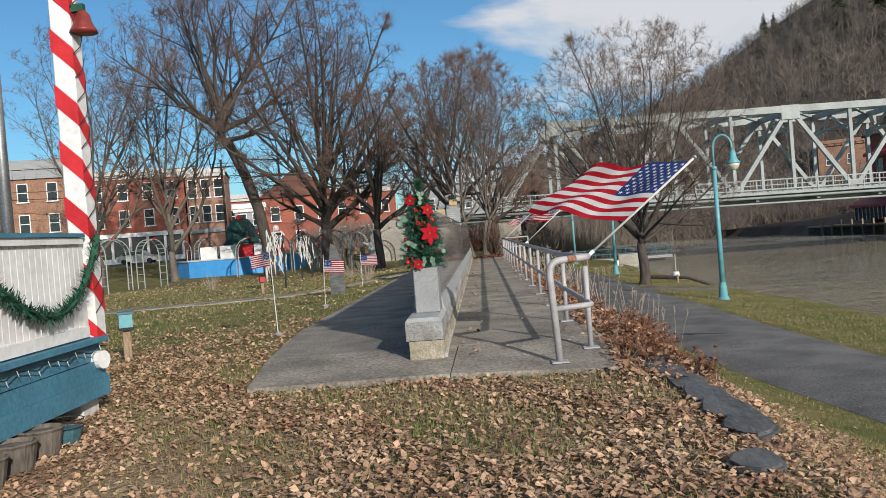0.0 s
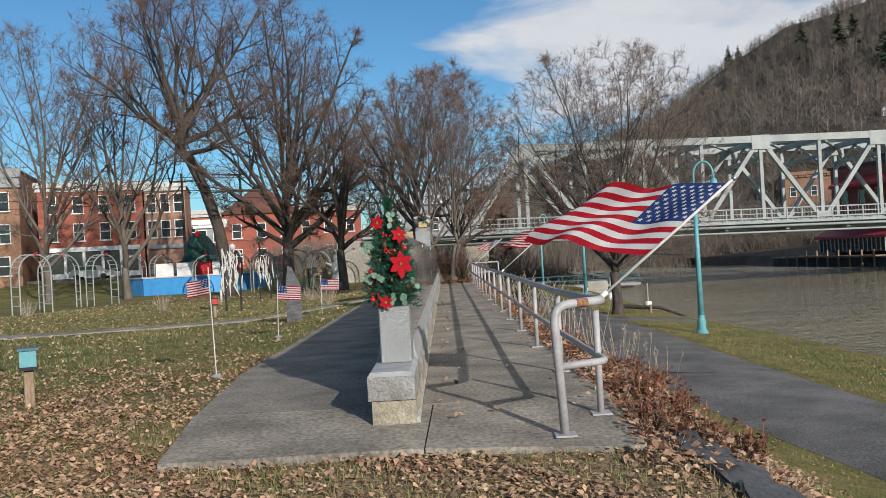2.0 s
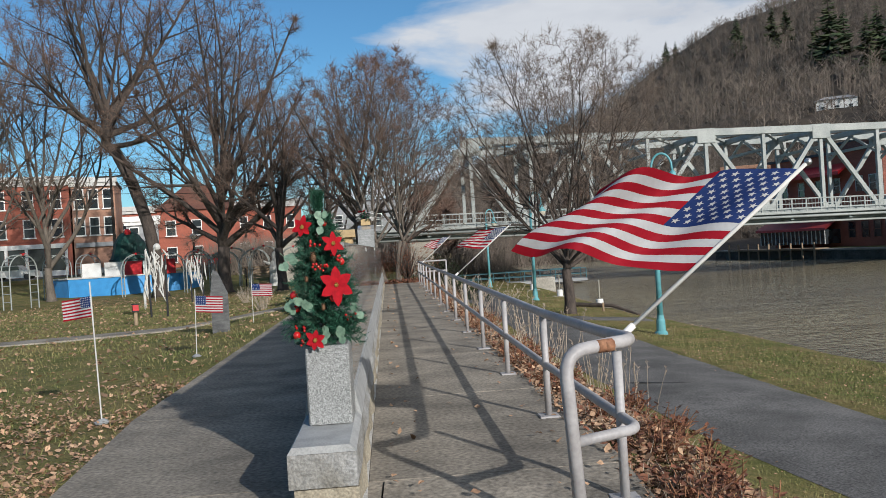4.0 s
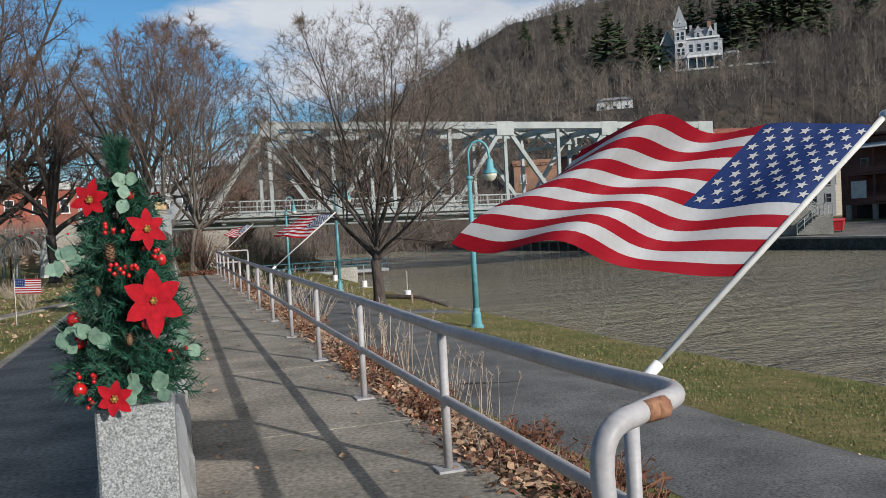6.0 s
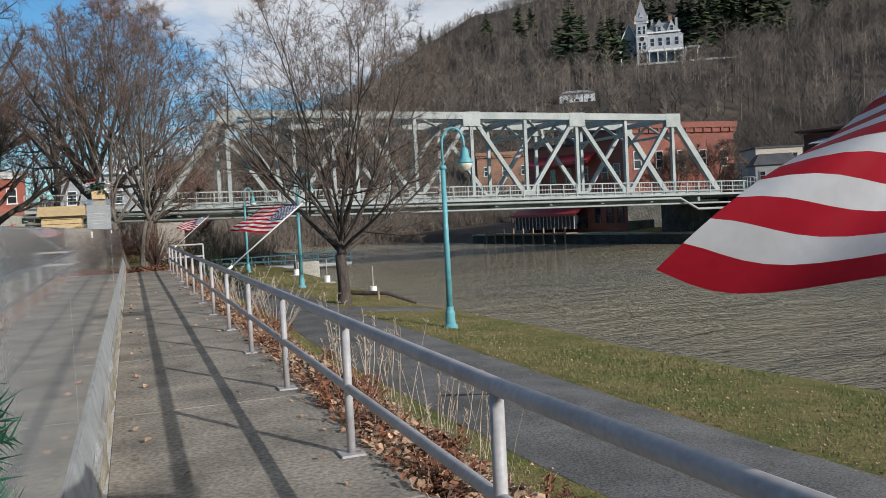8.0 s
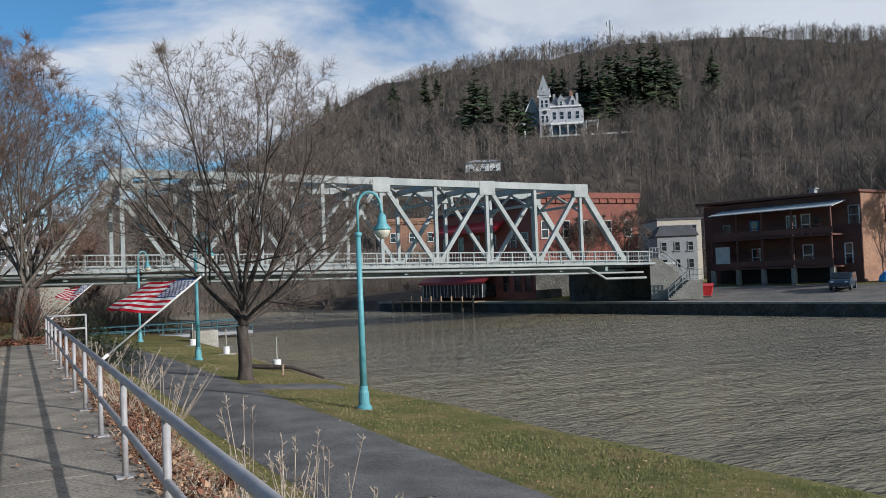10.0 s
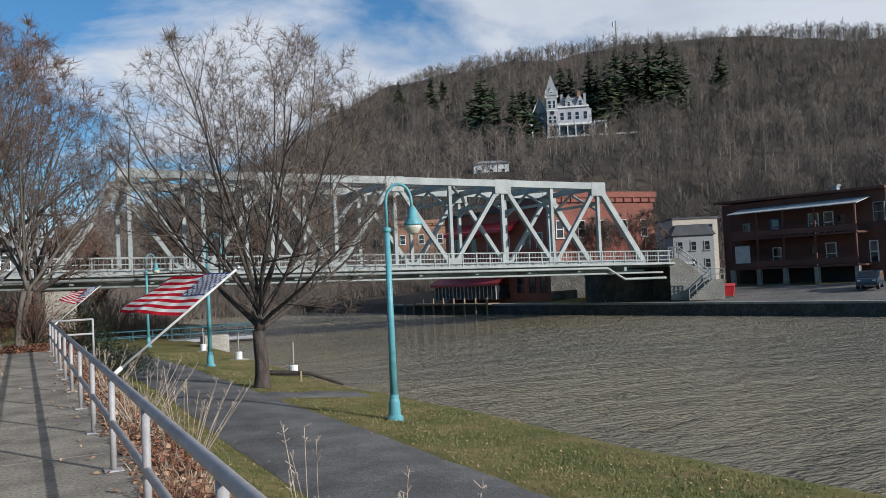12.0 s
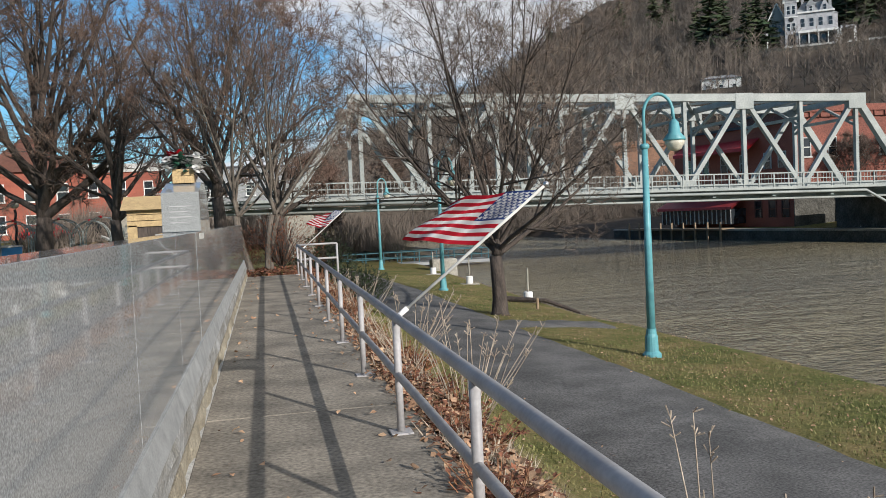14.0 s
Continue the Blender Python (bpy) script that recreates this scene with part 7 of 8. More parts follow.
hut = thing("wooden_hut", "small yellow wood slatted hut with dark opening", "hut", at=pose(-1.35, 22.0, 0.0) @ Matrix.Diagonal((0.68, 0.68, 0.8, 1)))
for i in range(12):
    z = 0.9 + i * 0.13
    part("slat", Geo().box(0.6, 0.63, -0.55, 0.55, z, z + 0.115), "wood_pale", hut)
    part("slat", Geo().box(-0.6, 0.6, 0.52, 0.55, z, z + 0.115), "wood_pale", hut)
    part("slat", Geo().box(-0.63, -0.6, -0.55, 0.55, z, z + 0.115), "wood_pale", hut)
    if i > 8:
        part("slat", Geo().box(-0.6, 0.6, -0.55, -0.52, z, z + 0.115), "wood_pale", hut)
for x in (-0.58, 0.58):
    for y in (-0.5, 0.5):
        part("leg", Geo().box(x - 0.04, x + 0.04, y - 0.04, y + 0.04, 0.0, 2.45), "wood", hut)
part("jamb", Geo().box(-0.6, -0.4, -0.55, -0.52, 0.9, 2.1), "wood_pale", hut)
part("jamb", Geo().box(0.4, 0.6, -0.55, -0.52, 0.9, 2.1), "wood_pale", hut)
part("floor_board", Geo().box(-0.6, 0.6, -0.52, 0.52, 0.85, 0.9), "wood", hut)
# dark panel just behind the front slats fills the opening
part("inner_wall", Geo().box(-0.55, 0.55, -0.50, -0.46, 0.9, 2.4), "bark", hut)
part("roof", Geo().add([(-0.75, -0.75, 2.42), (0.75, -0.75, 2.42), (0.75, 0.7, 2.42), (-0.75, 0.7, 2.42), (-0.75, -0.02, 2.72), (0.75, -0.02, 2.72)], [(0, 1, 5, 4), (2, 3, 4, 5), (1, 2, 5), (3, 0, 4), (3, 2, 1, 0)]), "wood_pale", hut)

# ---------------------------------------------------------------- gazebo corner
gz = thing("gazebo", "white and blue park bandstand with candy-striped post", "bandstand", at=pose(0, 0, -0.08))
C0, RG = Vector((-6.52, -1.50, 0)), 3.42
OCT = [C0 + Vector((math.cos(radians(24.0 + 45 * k)), math.sin(radians(24.0 + 45 * k)), 0)) * RG for k in range(8)]
part("floor", Geo().prism([(p.x, p.y) for p in OCT], 0.56, 0.64), "gazebo_blue", gz)
for k in range(8):
    a, b = OCT[k], OCT[(k + 1) % 8]
    out = ((a + b) / 2 - C0).normalized()
    ap, bp_ = a + out * 0.03, b + out * 0.03
    part("floor_edge", Geo().beam(ap + Vector((0, 0, 0.63)) + out * 0.03, bp_ + Vector((0, 0, 0.63)) + out * 0.03, 0.14, 0.05), "gazebo_blue", gz)
    for j, (z, o) in enumerate(((0.52, 0.0), (0.345, 0.035), (0.19, 0.07))):
        part("skirt_board", Geo().beam(ap + out * o + Vector((0, 0, z)), bp_ + out * o + Vector((0, 0, z)), 0.03, 0.17), "gazebo_blue", gz)
    if k in (0, 7, 6):
        ap, bp_ = ap.lerp(bp_, 0.085), ap.lerp(bp_, 0.915)
        pan = part("balustrade", Geo().beam(ap + Vector((0, 0, 0.72)), bp_ + Vector((0, 0, 0.72)), 0.07, 0.10), "white", gz)
        part("top_rail", Geo().beam(ap + Vector((0, 0, 1.56)), bp_ + Vector((0, 0, 1.56)), 0.09, 0.06), "white", pan)
        part("cap_rail", Geo().beam(ap + Vector((0, 0, 1.61)), bp_ + Vector((0, 0, 1.61)), 0.13, 0.035), "gazebo_blue", pan)
        n = 22
        for i in range(n):
            p = ap.lerp(bp_, (i + 0.5) / n)
            q = ap.lerp(bp_, (i + 0.5) / n + 0.041)
            part("picket", Geo().beam(p + Vector((0, 0, 1.15)), q + Vector((0, 0, 1.15)), 0.022, 0.78), "white", pan)
    part("pier_block", Geo().box(a.x - 0.34, a.x + 0.0, a.y - 0.34, a.y + 0.0, -0.6, 0.2, 0.02), "offwhite", gz)
# near-black block added beneath the floor to paint the shade behind the skirt
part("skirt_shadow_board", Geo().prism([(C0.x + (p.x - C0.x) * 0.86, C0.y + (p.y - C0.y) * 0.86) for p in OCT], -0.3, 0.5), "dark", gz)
pa = OCT[0] + Vector((0.0, -0.04, 0))
for k, p in ((0, pa), (7, OCT[7] + Vector((-0.08, 0.05, 0)))):
    post = part("post", Geo().box(p.x - 0.1, p.x + 0.1, p.y - 0.1, p.y + 0.1, 0.64, 5.2, 0.012), "white", gz)
    for i in range(9):
        z = 0.55 + i * 0.52
        w = 0.104
        g = Geo()
        c4 = [(-w, -w), (w, -w), (w, w), (-w, w)]
        rise = [0.20, 0.0, -0.20, 0.0]
        lo = [(p.x + x, p.y + y, max(z + r, 0.64)) for (x, y), r in zip(c4, rise)]
        hi = [(p.x + x, p.y + y, max(z + r + 0.21, 0.645)) for (x, y), r in zip(c4, rise)]
        g.add(lo + hi, [(0, 1, 5, 4), (1, 2, 6, 5)])
        part("red_stripe", g, "red_paint", post)
gl = Geo()
gn = Geo()
rg2 = random.Random(8)
for s in range(2):
    a = pa + Vector((0.14, -0.06, 1.72)) if s == 0 else OCT[0].lerp(OCT[7], 0.85) + Vector((0.1, 0, 1.6))
    b = OCT[0].lerp(OCT[7], 0.85) + Vector((0.1, 0, 1.6)) if s == 0 else OCT[7] + Vector((0.1, 0, 1.75))
    pts = [a.lerp(b, t / 12) - Vector((0, 0, 0.62 * math.sin(math.pi * (t / 12) ** (0.8 if s == 0 else 1.2)))) for t in range(13)]
    gl.tube(pts, 0.03, 6)
    for i in range(12):
        for _ in range(90):
            q = pts[i].lerp(pts[i + 1], rg2.random())
            d = Vector((rg2.gauss(0, 1), rg2.gauss(0, 1), rg2.gauss(0, 1))).normalized()
            leaf_fan(gn, q, d, rg2.uniform(0.07, 0.13), 0.018, 0, 0, 2)
gar = thing("garland", "dark green evergreen garland swagged on the balustrade", "garland", at=pose(0.02, 0, -0.2))
part("cord", gl, "needle", gar)
tagged(part("needles", gn, "needle", gar), kind="stuff")
fp = thing("flagpole", "brushed steel flagpole behind the bandstand", "flagpole", at=pose(-5.89, 2.96, float(ground_z(-5.89, 2.96))))
part("shaft", Geo().tube([(0, 0, -0.1), (0, 0, 3.4), (0, 0, 7.5)], [0.085, 0.075, 0.06], 14), "steel", fp, smooth=True)
part("base_plate", Geo().box(-0.16, 0.16, -0.16, 0.16, -0.05, 0.03), "steel", fp)
bell = thing("bell_ornament", "red plastic bell ornament hanging from the post", "bell", at=pose(pa.x + 0.2, pa.y - 0.05, 3.42))
part("bell", Geo().lathe([(0.13, 0), (0.12, 0.03), (0.08, 0.1), (0.065, 0.17), (0.03, 0.21)], 14), "bell_red", bell, smooth=True)
part("bow", Geo().box(-0.16, 0.02, -0.03, 0.03, 0.2, 0.27), "needle", bell)
knob = thing("junction_box", "round white junction box on the bandstand corner", "junction box", at=pose(OCT[0].x + 0.02, OCT[0].y - 0.12, 0.36))
part("cover", Geo().tube([(0.02, 0, 0), (0.13, -0.03, 0)], 0.085, 14), "white", knob)
wire = thing("light_string", "thin dark string of lights along the bandstand", "string lights", at=pose(0, 0, 0))
part("cord", Geo().tube([OCT[0].lerp(OCT[7], t / 16) + Vector((0.11, 0, 0.47 + 0.03 * math.sin(t * 2.1))) for t in range(17)], 0.006, 5), "dark", wire)
for t in range(1, 16):
    p = OCT[0].lerp(OCT[7], t / 16) + Vector((0.115, 0, 0.47 + 0.03 * math.sin(t * 2.1)))
    part("bulb", Geo().tube([p, p + Vector((0.01, 0.01, -0.05))], [0.004, 0.002], 5), "offwhite", wire)
for t in range(14):
    z = 0.8 + t * 0.22
    part("cord", Geo().tube([(pa.x + 0.11, pa.y - 0.11, z), (pa.x + 0.125, pa.y + 0.02, z + 0.1), (pa.x + 0.11, pa.y + 0.1, z + 0.22)], 0.005, 4), "dark", wire)
for i in range(4):
    y = -1.66 - i * 0.42
    pot = part("edging_pot", Geo().lathe([(0.13, -0.12), (0.17, 0.1), (0.185, 0.12), (0.17, 0.13), (0.15, 0.1)], 12), "bark_grey", at=pose(-3.15 + 0.02 * i, y, float(ground_z(-3.15, y)) + 0.1))
    tagged(pot, "brown clay edging pot beside the bandstand", "pot", "edging pots")
bk = thing("wire_basket", "dark teal wire basket on the leaves", "basket", at=pose(-3.12, -1.34, float(ground_z(-3.12, -1.34)) + 0.02))
part("tub", Geo().lathe([(0.10, 0), (0.15, 0.12)], 10), "teal_dark", bk)
for r, z in ((0.15, 0.13), (0.155, 0.19)):
    part("hoop", Geo().tube([(r * math.cos(t * 0.5236), r * math.sin(t * 0.5236), z) for t in range(13)], 0.005, 5), "dark", bk)


# ---------------------------------------------------------------- park lawn things
def on(x, y):
    return float(ground_z(x, y))


def lantern(x, y, mat, label):
    ob = thing("lantern", label, "lantern", "lawn lanterns", at=pose(x, y, on(x, y), 0, 0, 25))
    part("stake", Geo().box(-0.055, 0.055, -0.04, 0.04, -0.05, 0.42, 0.01), "wood", ob)
    part("body", Geo().box(-0.09, 0.09, -0.09, 0.09, 0.47, 0.66), mat, ob)
    part("base", Geo().box(-0.1, 0.1, -0.1, 0.1, 0.43, 0.47), "dark", ob)
    part("cap", Geo().box(-0.11, 0.11, -0.11, 0.11, 0.66, 0.69), "teal_dark" if mat == "teal" else "dark", ob)


lantern(-4.78, 3.8, "teal", "teal box lantern on a wooden stake")
lantern(-8.1, 23.9, "red_paint", "red box lantern on a wooden stake")


def hand_flag(x, y, h, w, seed, turn=0, foot=True):
    ob = thing("stick_flag", "small red and white striped flag on thin stick", "flag", "small lawn flags", at=pose(x, y, on(x, y), 0, 2 * math.sin(seed), turn))
    part("stick", Geo().tube([(0, 0, -0.02), (0, 0, h)], 0.008, 6), "offwhite", ob)
    if foot:
        part("foot", Geo().lathe([(0.07, 0), (0.08, 0.02), (0.03, 0.05)], 10), "grey_siding", ob)
    hh = w * 0.62
    top_ = h * 0.9

    def at(u, v):
        return (u * w, 0.035 * math.sin(u * 6 + seed) * u, top_ - v * hh - 0.03 * u)

    for s in range(13):
        g = Geo()
        u0 = 0.4 if s < 7 else 0
        V = [at(u0 + (1 - u0) * i / 6, (s + j) / 13) for i in range(7) for j in (0, 1)]
        g.add(V, [(2 * i, 2 * i + 2, 2 * i + 3, 2 * i + 1) for i in range(6)])
        part("red_stripe" if s % 2 == 0 else "white_stripe", g, "flag_red" if s % 2 == 0 else "flag_white", ob)
    g = Geo()
    V = [at(0.4 * i / 4, 7 / 13 * j) for i in range(5) for j in (0, 1)]
    g.add(V, [(2 * i, 2 * i + 2, 2 * i + 3, 2 * i + 1) for i in range(4)])
    cn_ = part("canton", g, "flag_blue", ob)
    g = Geo()
    for r in range(5):
        for c in range(6):
            for s_ in (-0.003, 0.003):
                x_, y_, z_ = at(0.4 * (c + 0.5) / 6, 7 / 13 * (r + 0.5) / 5)
                g.add([(x_ - 0.006, y_ + s_, z_), (x_, y_ + s_, z_ - 0.008), (x_ + 0.006, y_ + s_, z_), (x_, y_ + s_, z_ + 0.008)], [(0, 1, 2, 3)])
    tagged(part("stars", g, "flag_white", cn_), kind="stuff")


hand_flag(-2.88, 4.9, 1.45, 0.34, 1.0, 160)
hand_flag(-3.2, 10.6, 1.15, 0.45, 2.0, 5)
hand_flag(-3.35, 17.6, 1.1, 0.5, 3.0, 10, False)
sl = tagged(part("slate_slab", Geo().prism([(-0.2, -0.1), (0.2, -0.1), (0.16, 0.1), (-0.2, 0.1)], -0.1, 0.9).add([(-0.2, -0.1, 0.9), (0.2, -0.1, 0.9), (0.16, 0.1, 0.9), (-0.2, 0.1, 0.9), (-0.13, -0.06, 1.45), (-0.04, 0.05, 1.4)], [(0, 1, 4), (1, 2, 5, 4), (2, 3, 5), (3, 0, 4, 5)]), "slate", at=pose(-3.8, 15.9, on(-3.8, 15.9))), "upright dark slate slab with broken top on lawn", "stone slab")
for i, (x, y) in enumerate(((-8.6, 28.4), (-10.2, 42.0))):
    sk = thing("hanging_decoration", "pale ragged cloth decoration on two black poles", "decoration", "pole decorations", at=pose(x, y, on(x, y)))
    for dx in (-0.25, 0.35):
        part("pole", Geo().tube([(dx, 0, 0), (dx * 1.1, 0, 2.3)], 0.04, 8), "black_rubber", sk)
    g = Geo()
    rr = random.Random(40 + i)
    for k in range(26):
        x0 = rr.uniform(-0.4, 0.5)
        z0 = rr.uniform(1.4, 2.6)
        l = rr.uniform(0.4, 1.2)
        g = Geo()
        g.tube([(x0, rr.uniform(-0.1, 0.1), z0), (x0 + rr.uniform(-.15, .15), rr.uniform(-0.1, 0.1), z0 - l * 0.5), (x0 + rr.uniform(-.1, .1), 0, max(z0 - l, 0.3))], [0.02, 0.045, 0.01], 5)
        part("cloth_strip", g, "offwhite", sk)
    if i == 0:
        part("head", Geo().ball((0.1, 0, 2.62), 0.14, 8, 6), "offwhite", sk)

LP = [(-26, 21.0), (-20, 19.0), (-15, 18.2), (-11.5, 18.4), (-8.5, 19.2), (-5.5, 20.6), (-4.0, 22.0), (-2.5, 23.6)]
V = []
for i in range(49):
    x = -26 + 23.5 * i / 48
    y = float(lerp(x, [q[0] for q in LP], [q[1] for q in LP]))
    for dy, up_by in ((-0.8, -0.06), (-0.75, 0.04), (0.0, 0.05), (0.75, 0.04), (0.8, -0.06)):
        V.append((x, y + dy, on(x, y + dy) + up_by))
g = Geo().add(V, [(i * 5 + j, (i + 1) * 5 + j, (i + 1) * 5 + j + 1, i * 5 + j + 1) for i in range(48) for j in range(4)])
tagged(part("lawn_path", g, "concrete"), "narrow pale concrete path across the lawn", "path", kind="structure")


def arch(x, y, h, w, turn):
    ob = thing("garden_arch", "pale metal ladder arch with red bow", "garden arch", "park arches", at=pose(x, y, on(x, y), 0, 0, turn))
    hoops = []
    for dy in (-0.35, 0.35):
        pts = [(-w / 2, dy, 0), (-w / 2, dy, h - w / 2)] + [(-w / 2 * math.cos(a), dy, h - w / 2 + w / 2 * math.sin(a)) for a in [math.pi * j / 10 for j in range(1, 10)]] + [(w / 2, dy, h - w / 2), (w / 2, dy, 0)]
        hoops.append(pts)
        part("hoop", Geo().tube(pts, 0.04, 6), "bridge", ob)
    for p, q in list(zip(*hoops))[1:-1]:
        part("rung", Geo().tube([p, q], 0.028, 5), "bridge", ob)
    for sx in (-1, 1):
        for z in (0.5, 1.0, 1.5):
            part("rung", Geo().tube([(sx * w / 2, -0.35, z), (sx * w / 2, 0.35, z)], 0.028, 5), "bridge", ob)
    bow = part("bow", Geo().ball((0, -0.4, h + 0.02), 0.09, 6, 4), "red_paint", ob, "red bow")
    for s in (-1, 1):
        gg = Geo()
        leaf_fan(gg, (0, -0.42, h + 0.02), (s, 0, 0.25), 0.34, 0.26, 0, 0.1, 3)
        part("bow_loop", gg, "red_paint", bow)
    return ob


for x, y, h, w, tn in ((-22.0, 39.0, 3.2, 1.9, 62), (-24.4, 47.5, 3.5, 2.3, 45), (-22.9, 50.5, 3.4, 2.0, 62), (-26.5, 66.0, 3.5, 2.0, 50), (-25.6, 70.5, 3.4, 2.0, 55), (-14.6, 62.5, 3.2, 2.0, 30), (-12.0, 63.5, 3.2, 2.4, -5), (-28.5, 44.0, 3.2, 2.2, 40), (-9.6, 64.0, 3.2, 2.4, -5), (-17.8, 66.5, 3.2, 2.4, 5), (-18.8, 61.5, 3.2, 2.4, 0), (-13.4, 67.0, 3.0, 2.4, 0), (-11.0, 67.5, 3.0, 2.4, 0), (-7.6, 66.5, 3.0, 2.4, 0), (-15.6, 67.5, 3.0, 2.4, 0)):
    arch(x, y, h, w, tn)

ft = thing("fountain_pool", "bright blue painted octagonal pool wall with panels", "pool", at=pose(-22.3, 70.0, on(-22.3, 70)))
for k in range(8):
    a0, a1 = 6.2832 * k / 8 + 0.2, 6.2832 * (k + 1) / 8 + 0.2
    p, q = Vector((math.cos(a0) * 6, math.sin(a0) * 4.6, 0)), Vector((math.cos(a1) * 6, math.sin(a1) * 4.6, 0))
    part("pool_wall", Geo().beam(p + Vector((0, 0, 0.65)), q + Vector((0, 0, 0.65)), 0.3, 1.5), "blue_paint", ft)
    part("coping", Geo().beam(p + Vector((0, 0, 1.44)), q + Vector((0, 0, 1.44)), 0.45, 0.1), "offwhite", ft)
for i, (x, m) in enumerate(((-1.8, "white"), (0.0, "white"), (1.6, "red_paint"), (3.0, "white"), (4.2, "red_paint"))):
    sg = part("sign_board", Geo().box(x - 0.75, x + 0.75, -3.2, -3.1, 1.4, 2.6), m, at=ft.matrix_basis.copy())
    tagged(sg, "white painted board on the pool" if m == "white" else "red painted board on the pool", "sign board", "pool boards")
cov = Geo().lathe([(2.3, 1.3), (2.2, 2.0), (1.8, 2.6), (1.5, 3.3), (1.3, 4.2), (0.8, 4.9), (0.1, 5.2)], 14)
rr = random.Random(6)
cov.v = [(x * (1 + rr.uniform(-.09, .09)), y * (1 + rr.uniform(-.09, .09)), z + rr.uniform(-.1, .1)) for x, y, z in cov.v]
cv = thing("covered_fountain", "dark green tarpaulin wrapped around the fountain", "covered fountain", at=pose(-22.0, 70.5, on(-22.3, 70)))
part("pedestal", Geo().lathe([(1.6, -0.1), (1.6, 1.4)], 12), "abutment", cv)
part("tarp", cov, "tarp_green", cv)
part("cord", Geo().tube([(1.75 * math.cos(t * 0.449), 1.75 * math.sin(t * 0.449), 2.75) for t in range(15)], 0.05, 5), "dark", cv)
part("bow", Geo().ball((0, -0.5, 5.1), 0.3, 6, 5), "red_paint", cv)

bn = thing("park_bench", "weathered grey wooden slatted park bench", "bench", at=pose(-10.2, 66.5, on(-10.2, 66.5), 0, 0, 8))
for i in range(4):
    part("slat", Geo().box(-1.6, 1.6, 0.05 + i * 0.02, 0.11 + i * 0.02, 0.75 + i * 0.22, 0.92 + i * 0.22), "wood", bn)
for i in range(3):
    part("slat", Geo().box(-1.6, 1.6, -0.55 + i * 0.2, -0.38 + i * 0.2, 0.62, 0.68), "wood", bn)
for x in (-1.4, 1.4):
    part("leg", Geo().box(x - 0.05, x + 0.05, -0.5, -0.4, 0, 0.62).box(x - 0.05, x + 0.05, 0.0, 0.1, 0, 1.5), "dark", bn)
stt = Geo().lathe([(0.5, 0), (0.42, 0.9), (0.46, 1.4), (0.3, 1.9), (0.16, 2.1), (0.22, 2.35), (0.18, 2.6), (0.03, 2.72)], 10)
stt.tube([(-0.4, 0, 1.75), (-0.85, -0.05, 2.0)], [0.13, 0.08], 6)
stt.tube([(0.4, 0, 1.75), (0.85, -0.05, 2.0)], [0.13, 0.08], 6)
tagged(part("figure_statue", stt, "offwhite", at=pose(-8.9, 64.0, on(-8.9, 64.0))), "pale robed statue with spread arms", "statue")
for x, y in ((-20.6, 35.6), (-13.2, 33.5), (-4.2, 24.8), (-6.6, 36.0)):
    dry_shrub(x, y, int(400 + x), 0.9, 50, 0.7, "straw", "clump of dead straw-coloured ornamental grass", 0)

# ---------------------------------------------------------------- riverside bits
for i, (x, y) in enumerate(((11.55, 41.83), (11.5, 52.4), (11.2, 61.2))):
    bo = thing("mooring_post", "white bucket-shaped mooring block with thin rod", "mooring post", "mooring posts", at=pose(x, y, on(x, y)))
    part("block", Geo().lathe([(0.2, -0.1), (0.2, 0.42), (0.17, 0.45)], 14), "white", bo)
    part("rod", Geo().tube([(0, 0, 0.4), (0, 0, 1.5)], 0.04, 8), "abutment", bo)
    part("footing", Geo().box(-0.5, 0.5, -0.35, 0.35, -0.3, 0.04, 0.03), "abutment", bo)
lg = tagged(part("drift_log", Geo().tube([(10.2, 42.2, on(10.2, 42.2) + 0.12), (12.0, 40.8, on(12, 40.8) + 0.16), (13.2, 39.9, on(13.2, 39.9) + 0.2)], [0.12, 0.1, 0.06], 8), "bark"), "dark driftwood log lying along the bank", "log")
tagged(part("marker_stub", Geo().tube([(10.9, 38.6, on(10.9, 38.6) - 0.1), (10.9, 38.6, on(10.9, 38.6) + 0.45)], 0.06, 8), "wood"), "short wooden marker post in grass", "post")
dk = thing("river_dock", "grey floating dock with blue pipe rails", "dock", at=pose(9.5, 77.0, WATER_Z))
part("deck", Geo().box(-4, 9.5, -1.2, 1.2, 0.25, 0.5, 0.03), "grey_siding", dk)
for y in (-1.15, 1.15):
    for z in (0.95, 1.45):
        part("rail", Geo().tube([(-4, y, z), (9.4, y, z)], 0.045, 6), "teal_dark", dk)
    for i in range(10):
        part("rail_post", Geo().tube([(-4 + i * 1.49, y, 0.5), (-4 + i * 1.49, y, 1.45)], 0.045, 6), "teal_dark", dk)
tagged(part("dock_block", Geo().box(-0.9, 0.9, -0.7, 0.7, -0.5, 1.0, 0.08), "abutment", at=pose(13.0, 66.5, on(13.0, 66.5))), "weathered concrete block at the water's edge", "concrete block")
tagged(part("path_crack", Geo().prism([(-0.7, -0.03), (-0.2, 0.03), (0.4, -0.05), (0.75, 0.02), (0.3, 0.1), (-0.3, 0.1)], 0, 0.004), "dark", at=pose(6.3, 15.6, float(path_z(15.6)) + 0.066, 0, 0, 155)), "dark tar patch on the asphalt path", "tar patch")

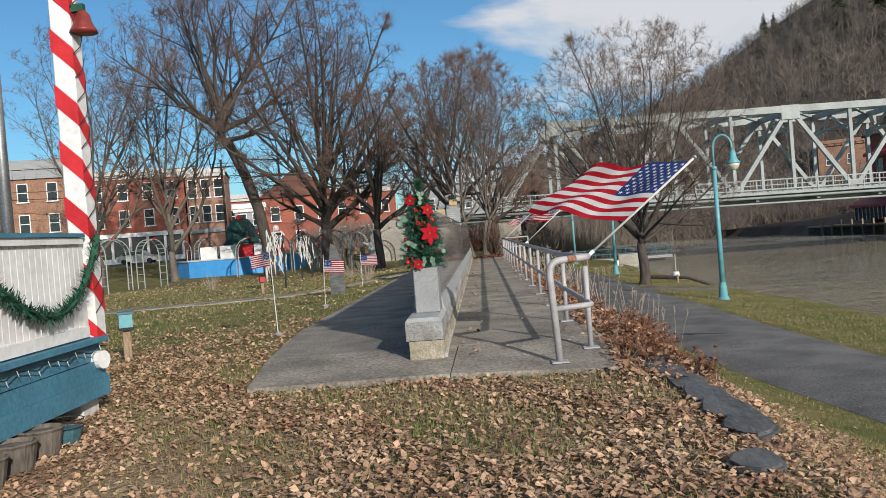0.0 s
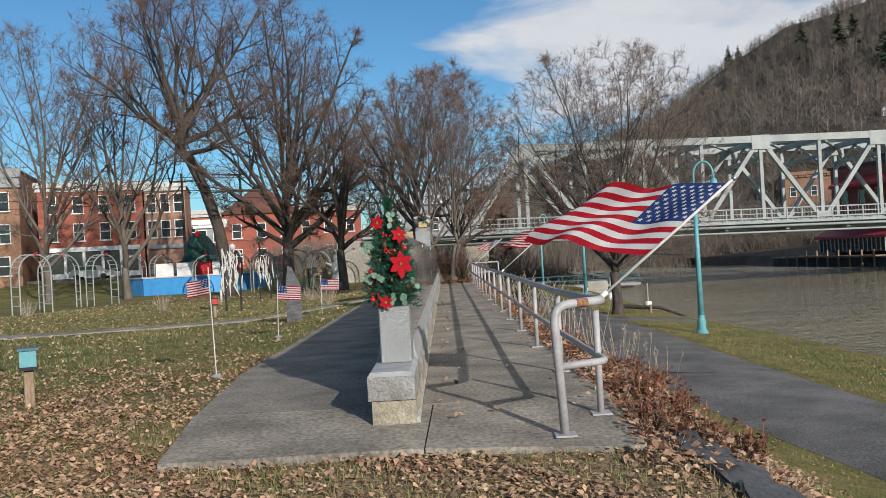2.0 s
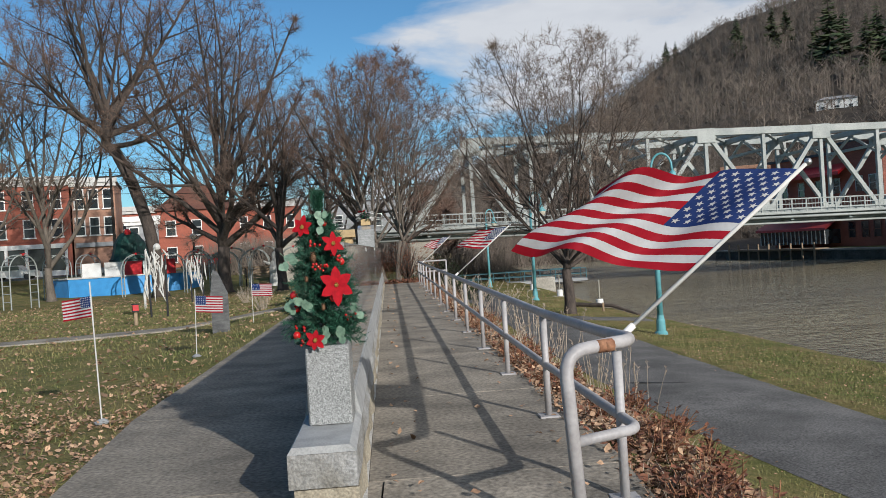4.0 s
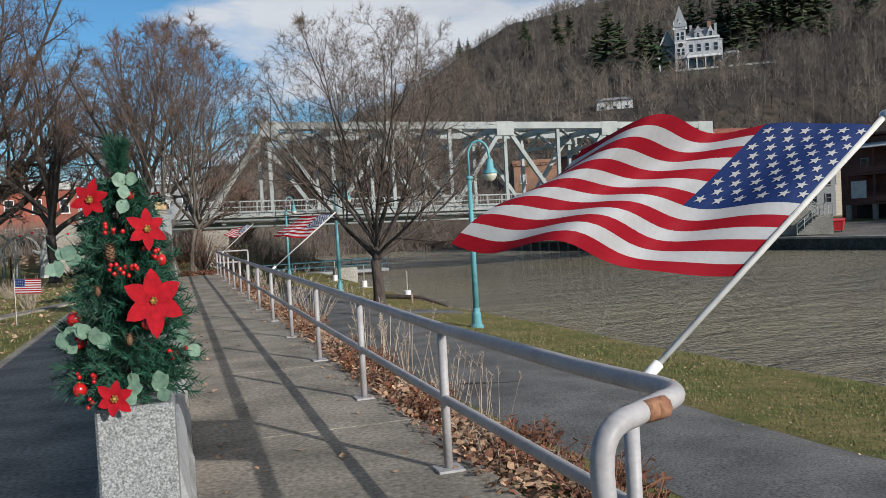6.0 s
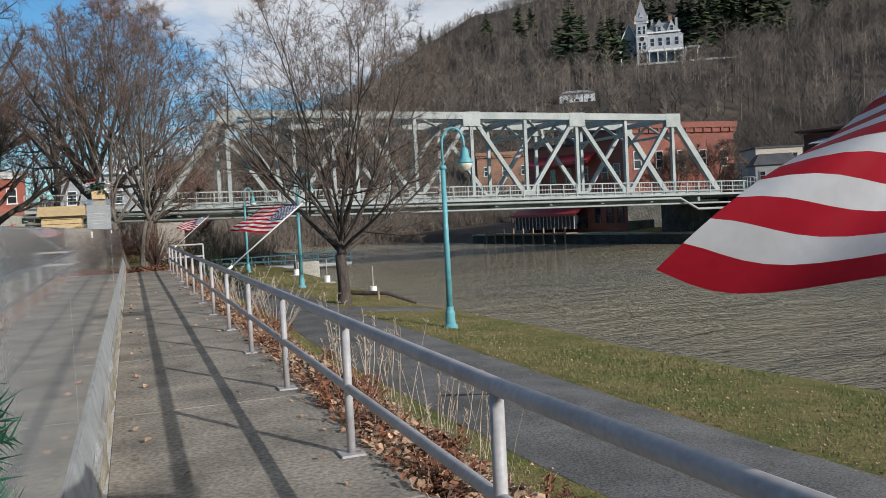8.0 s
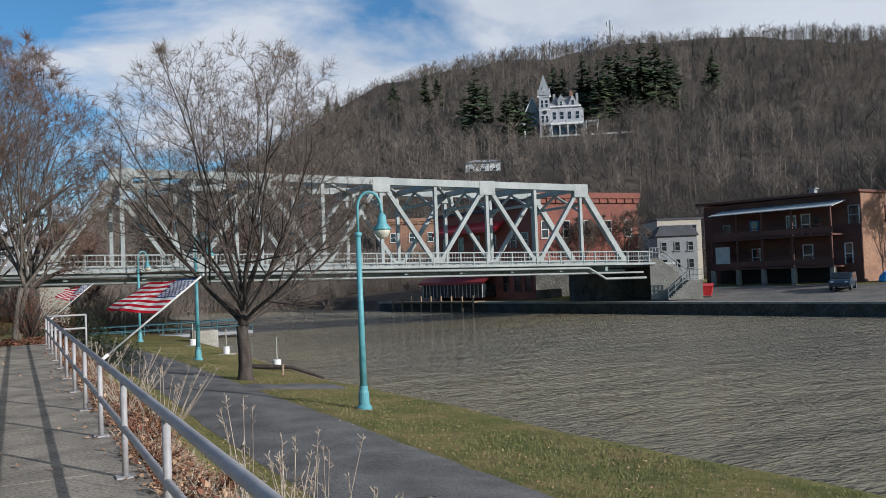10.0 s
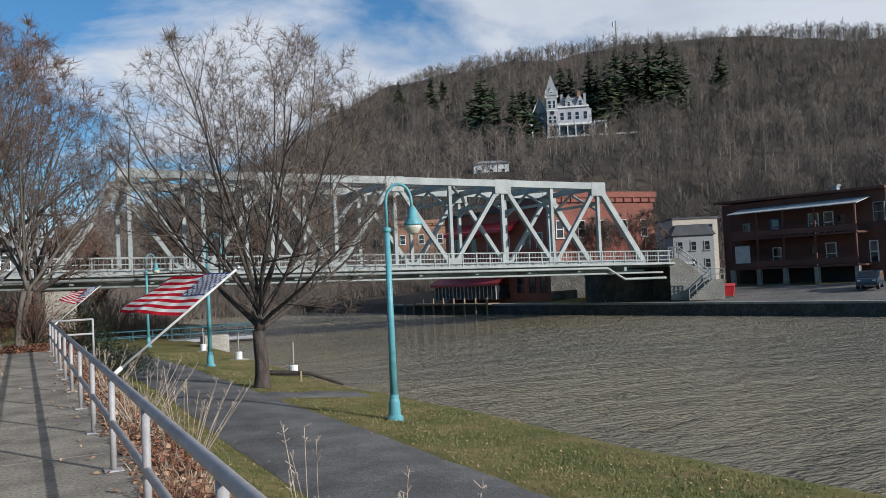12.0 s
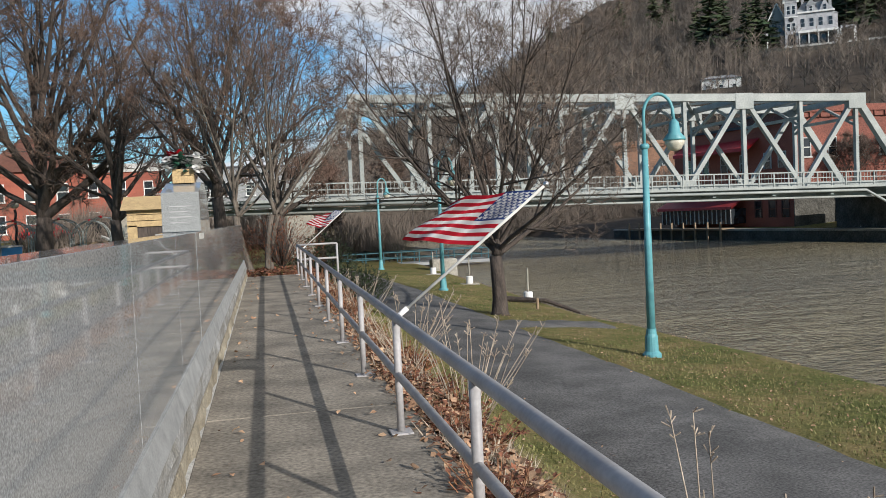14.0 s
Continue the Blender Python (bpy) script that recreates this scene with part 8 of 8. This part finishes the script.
# ---------------------------------------------------------------- street things in the distance
for i, (x, y, m) in enumerate(((-14.0, 88.5, "dark"), (-10.5, 89.0, "offwhite"), (-7.0, 89.5, "dark"), (-18.5, 88.0, "red_paint"), (-38.0, 85.0, "offwhite"))):
    cr_ = thing("parked_car", "car parked along the street beyond the park", "car", "street cars", at=pose(x, y, 0.78, 0, 0, 6))
    body = Geo()
    prof = [(-2.2, 0.3), (2.2, 0.3), (2.2, 0.8), (1.2, 0.95), (0.6, 1.45), (-1.2, 1.45), (-1.9, 0.95), (-2.2, 0.85)]
    kk = len(prof)
    body.add([(a, -0.85, z) for a, z in prof] + [(a, 0.85, z) for a, z in prof], [tuple(range(kk - 1, -1, -1)), tuple(range(kk, 2 * kk))] + [(j, (j + 1) % kk, (j + 1) % kk + kk, j + kk) for j in range(kk)])
    part("body", body, m, cr_)
    part("side_window", Geo().box(-1.5, 0.7, -0.87, -0.85, 0.98, 1.38), "window", cr_)
    for a in (-1.4, 1.4):
        part("wheel", Geo().tube([(a, -0.88, 0.3), (a, 0.88, 0.3)], 0.3, 12), "black_rubber", cr_)
for x, y in ((-27.5, 84.0), (-52.0, 82.0), (-6.0, 86.5)):
    up_ = thing("utility_pole", "dark wooden utility pole with crossarm", "utility pole", "street poles", at=pose(x, y, 0.5))
    part("shaft", Geo().tube([(0, 0, 0), (0, 0, 11)], [0.17, 0.12], 8), "bark", up_)
    part("crossarm", Geo().box(-1.2, 1.2, -0.06, 0.06, 10.1, 10.25), "bark", up_)
w1 = thing("overhead_wires", "thin dark overhead wires along the street", "wires", at=pose(0, 0, 0))
for z in (10.6, 9.2, 8.4):
    part("wire", Geo().tube([(-52, 82, z + 0.5), (-40, 83, z), (-27.5, 84, z + 0.5), (-16, 85.2, z), (-6, 86.5, z + 0.5)], 0.03, 4), "dark", w1)
sgn = thing("stop_sign", "red octagonal street sign on a post", "sign", at=pose(-24.5, 84.5, 0.6))
part("post", Geo().tube([(0, 0, 0), (0, 0, 2.6)], 0.04, 6), "steel", sgn)
plate = part("plate", Geo().tube([(0, -0.06, 2.7), (0, -0.04, 2.7)], 0.42, 8), "red_paint", sgn)
ps = thing("park_lamp", "dark twisted park lamp post with globe", "street lamp", at=pose(-17.4, 74.0, on(-17.4, 74)))
part("pole", Geo().tube([(0.05 * math.cos(t * 1.5), 0.05 * math.sin(t * 1.5), t * 0.28) for t in range(15)], 0.09, 8), "dark", ps)
part("globe", Geo().ball((0, 0, 4.3), 0.32, 12, 8), "glass_milky", ps, smooth=True)
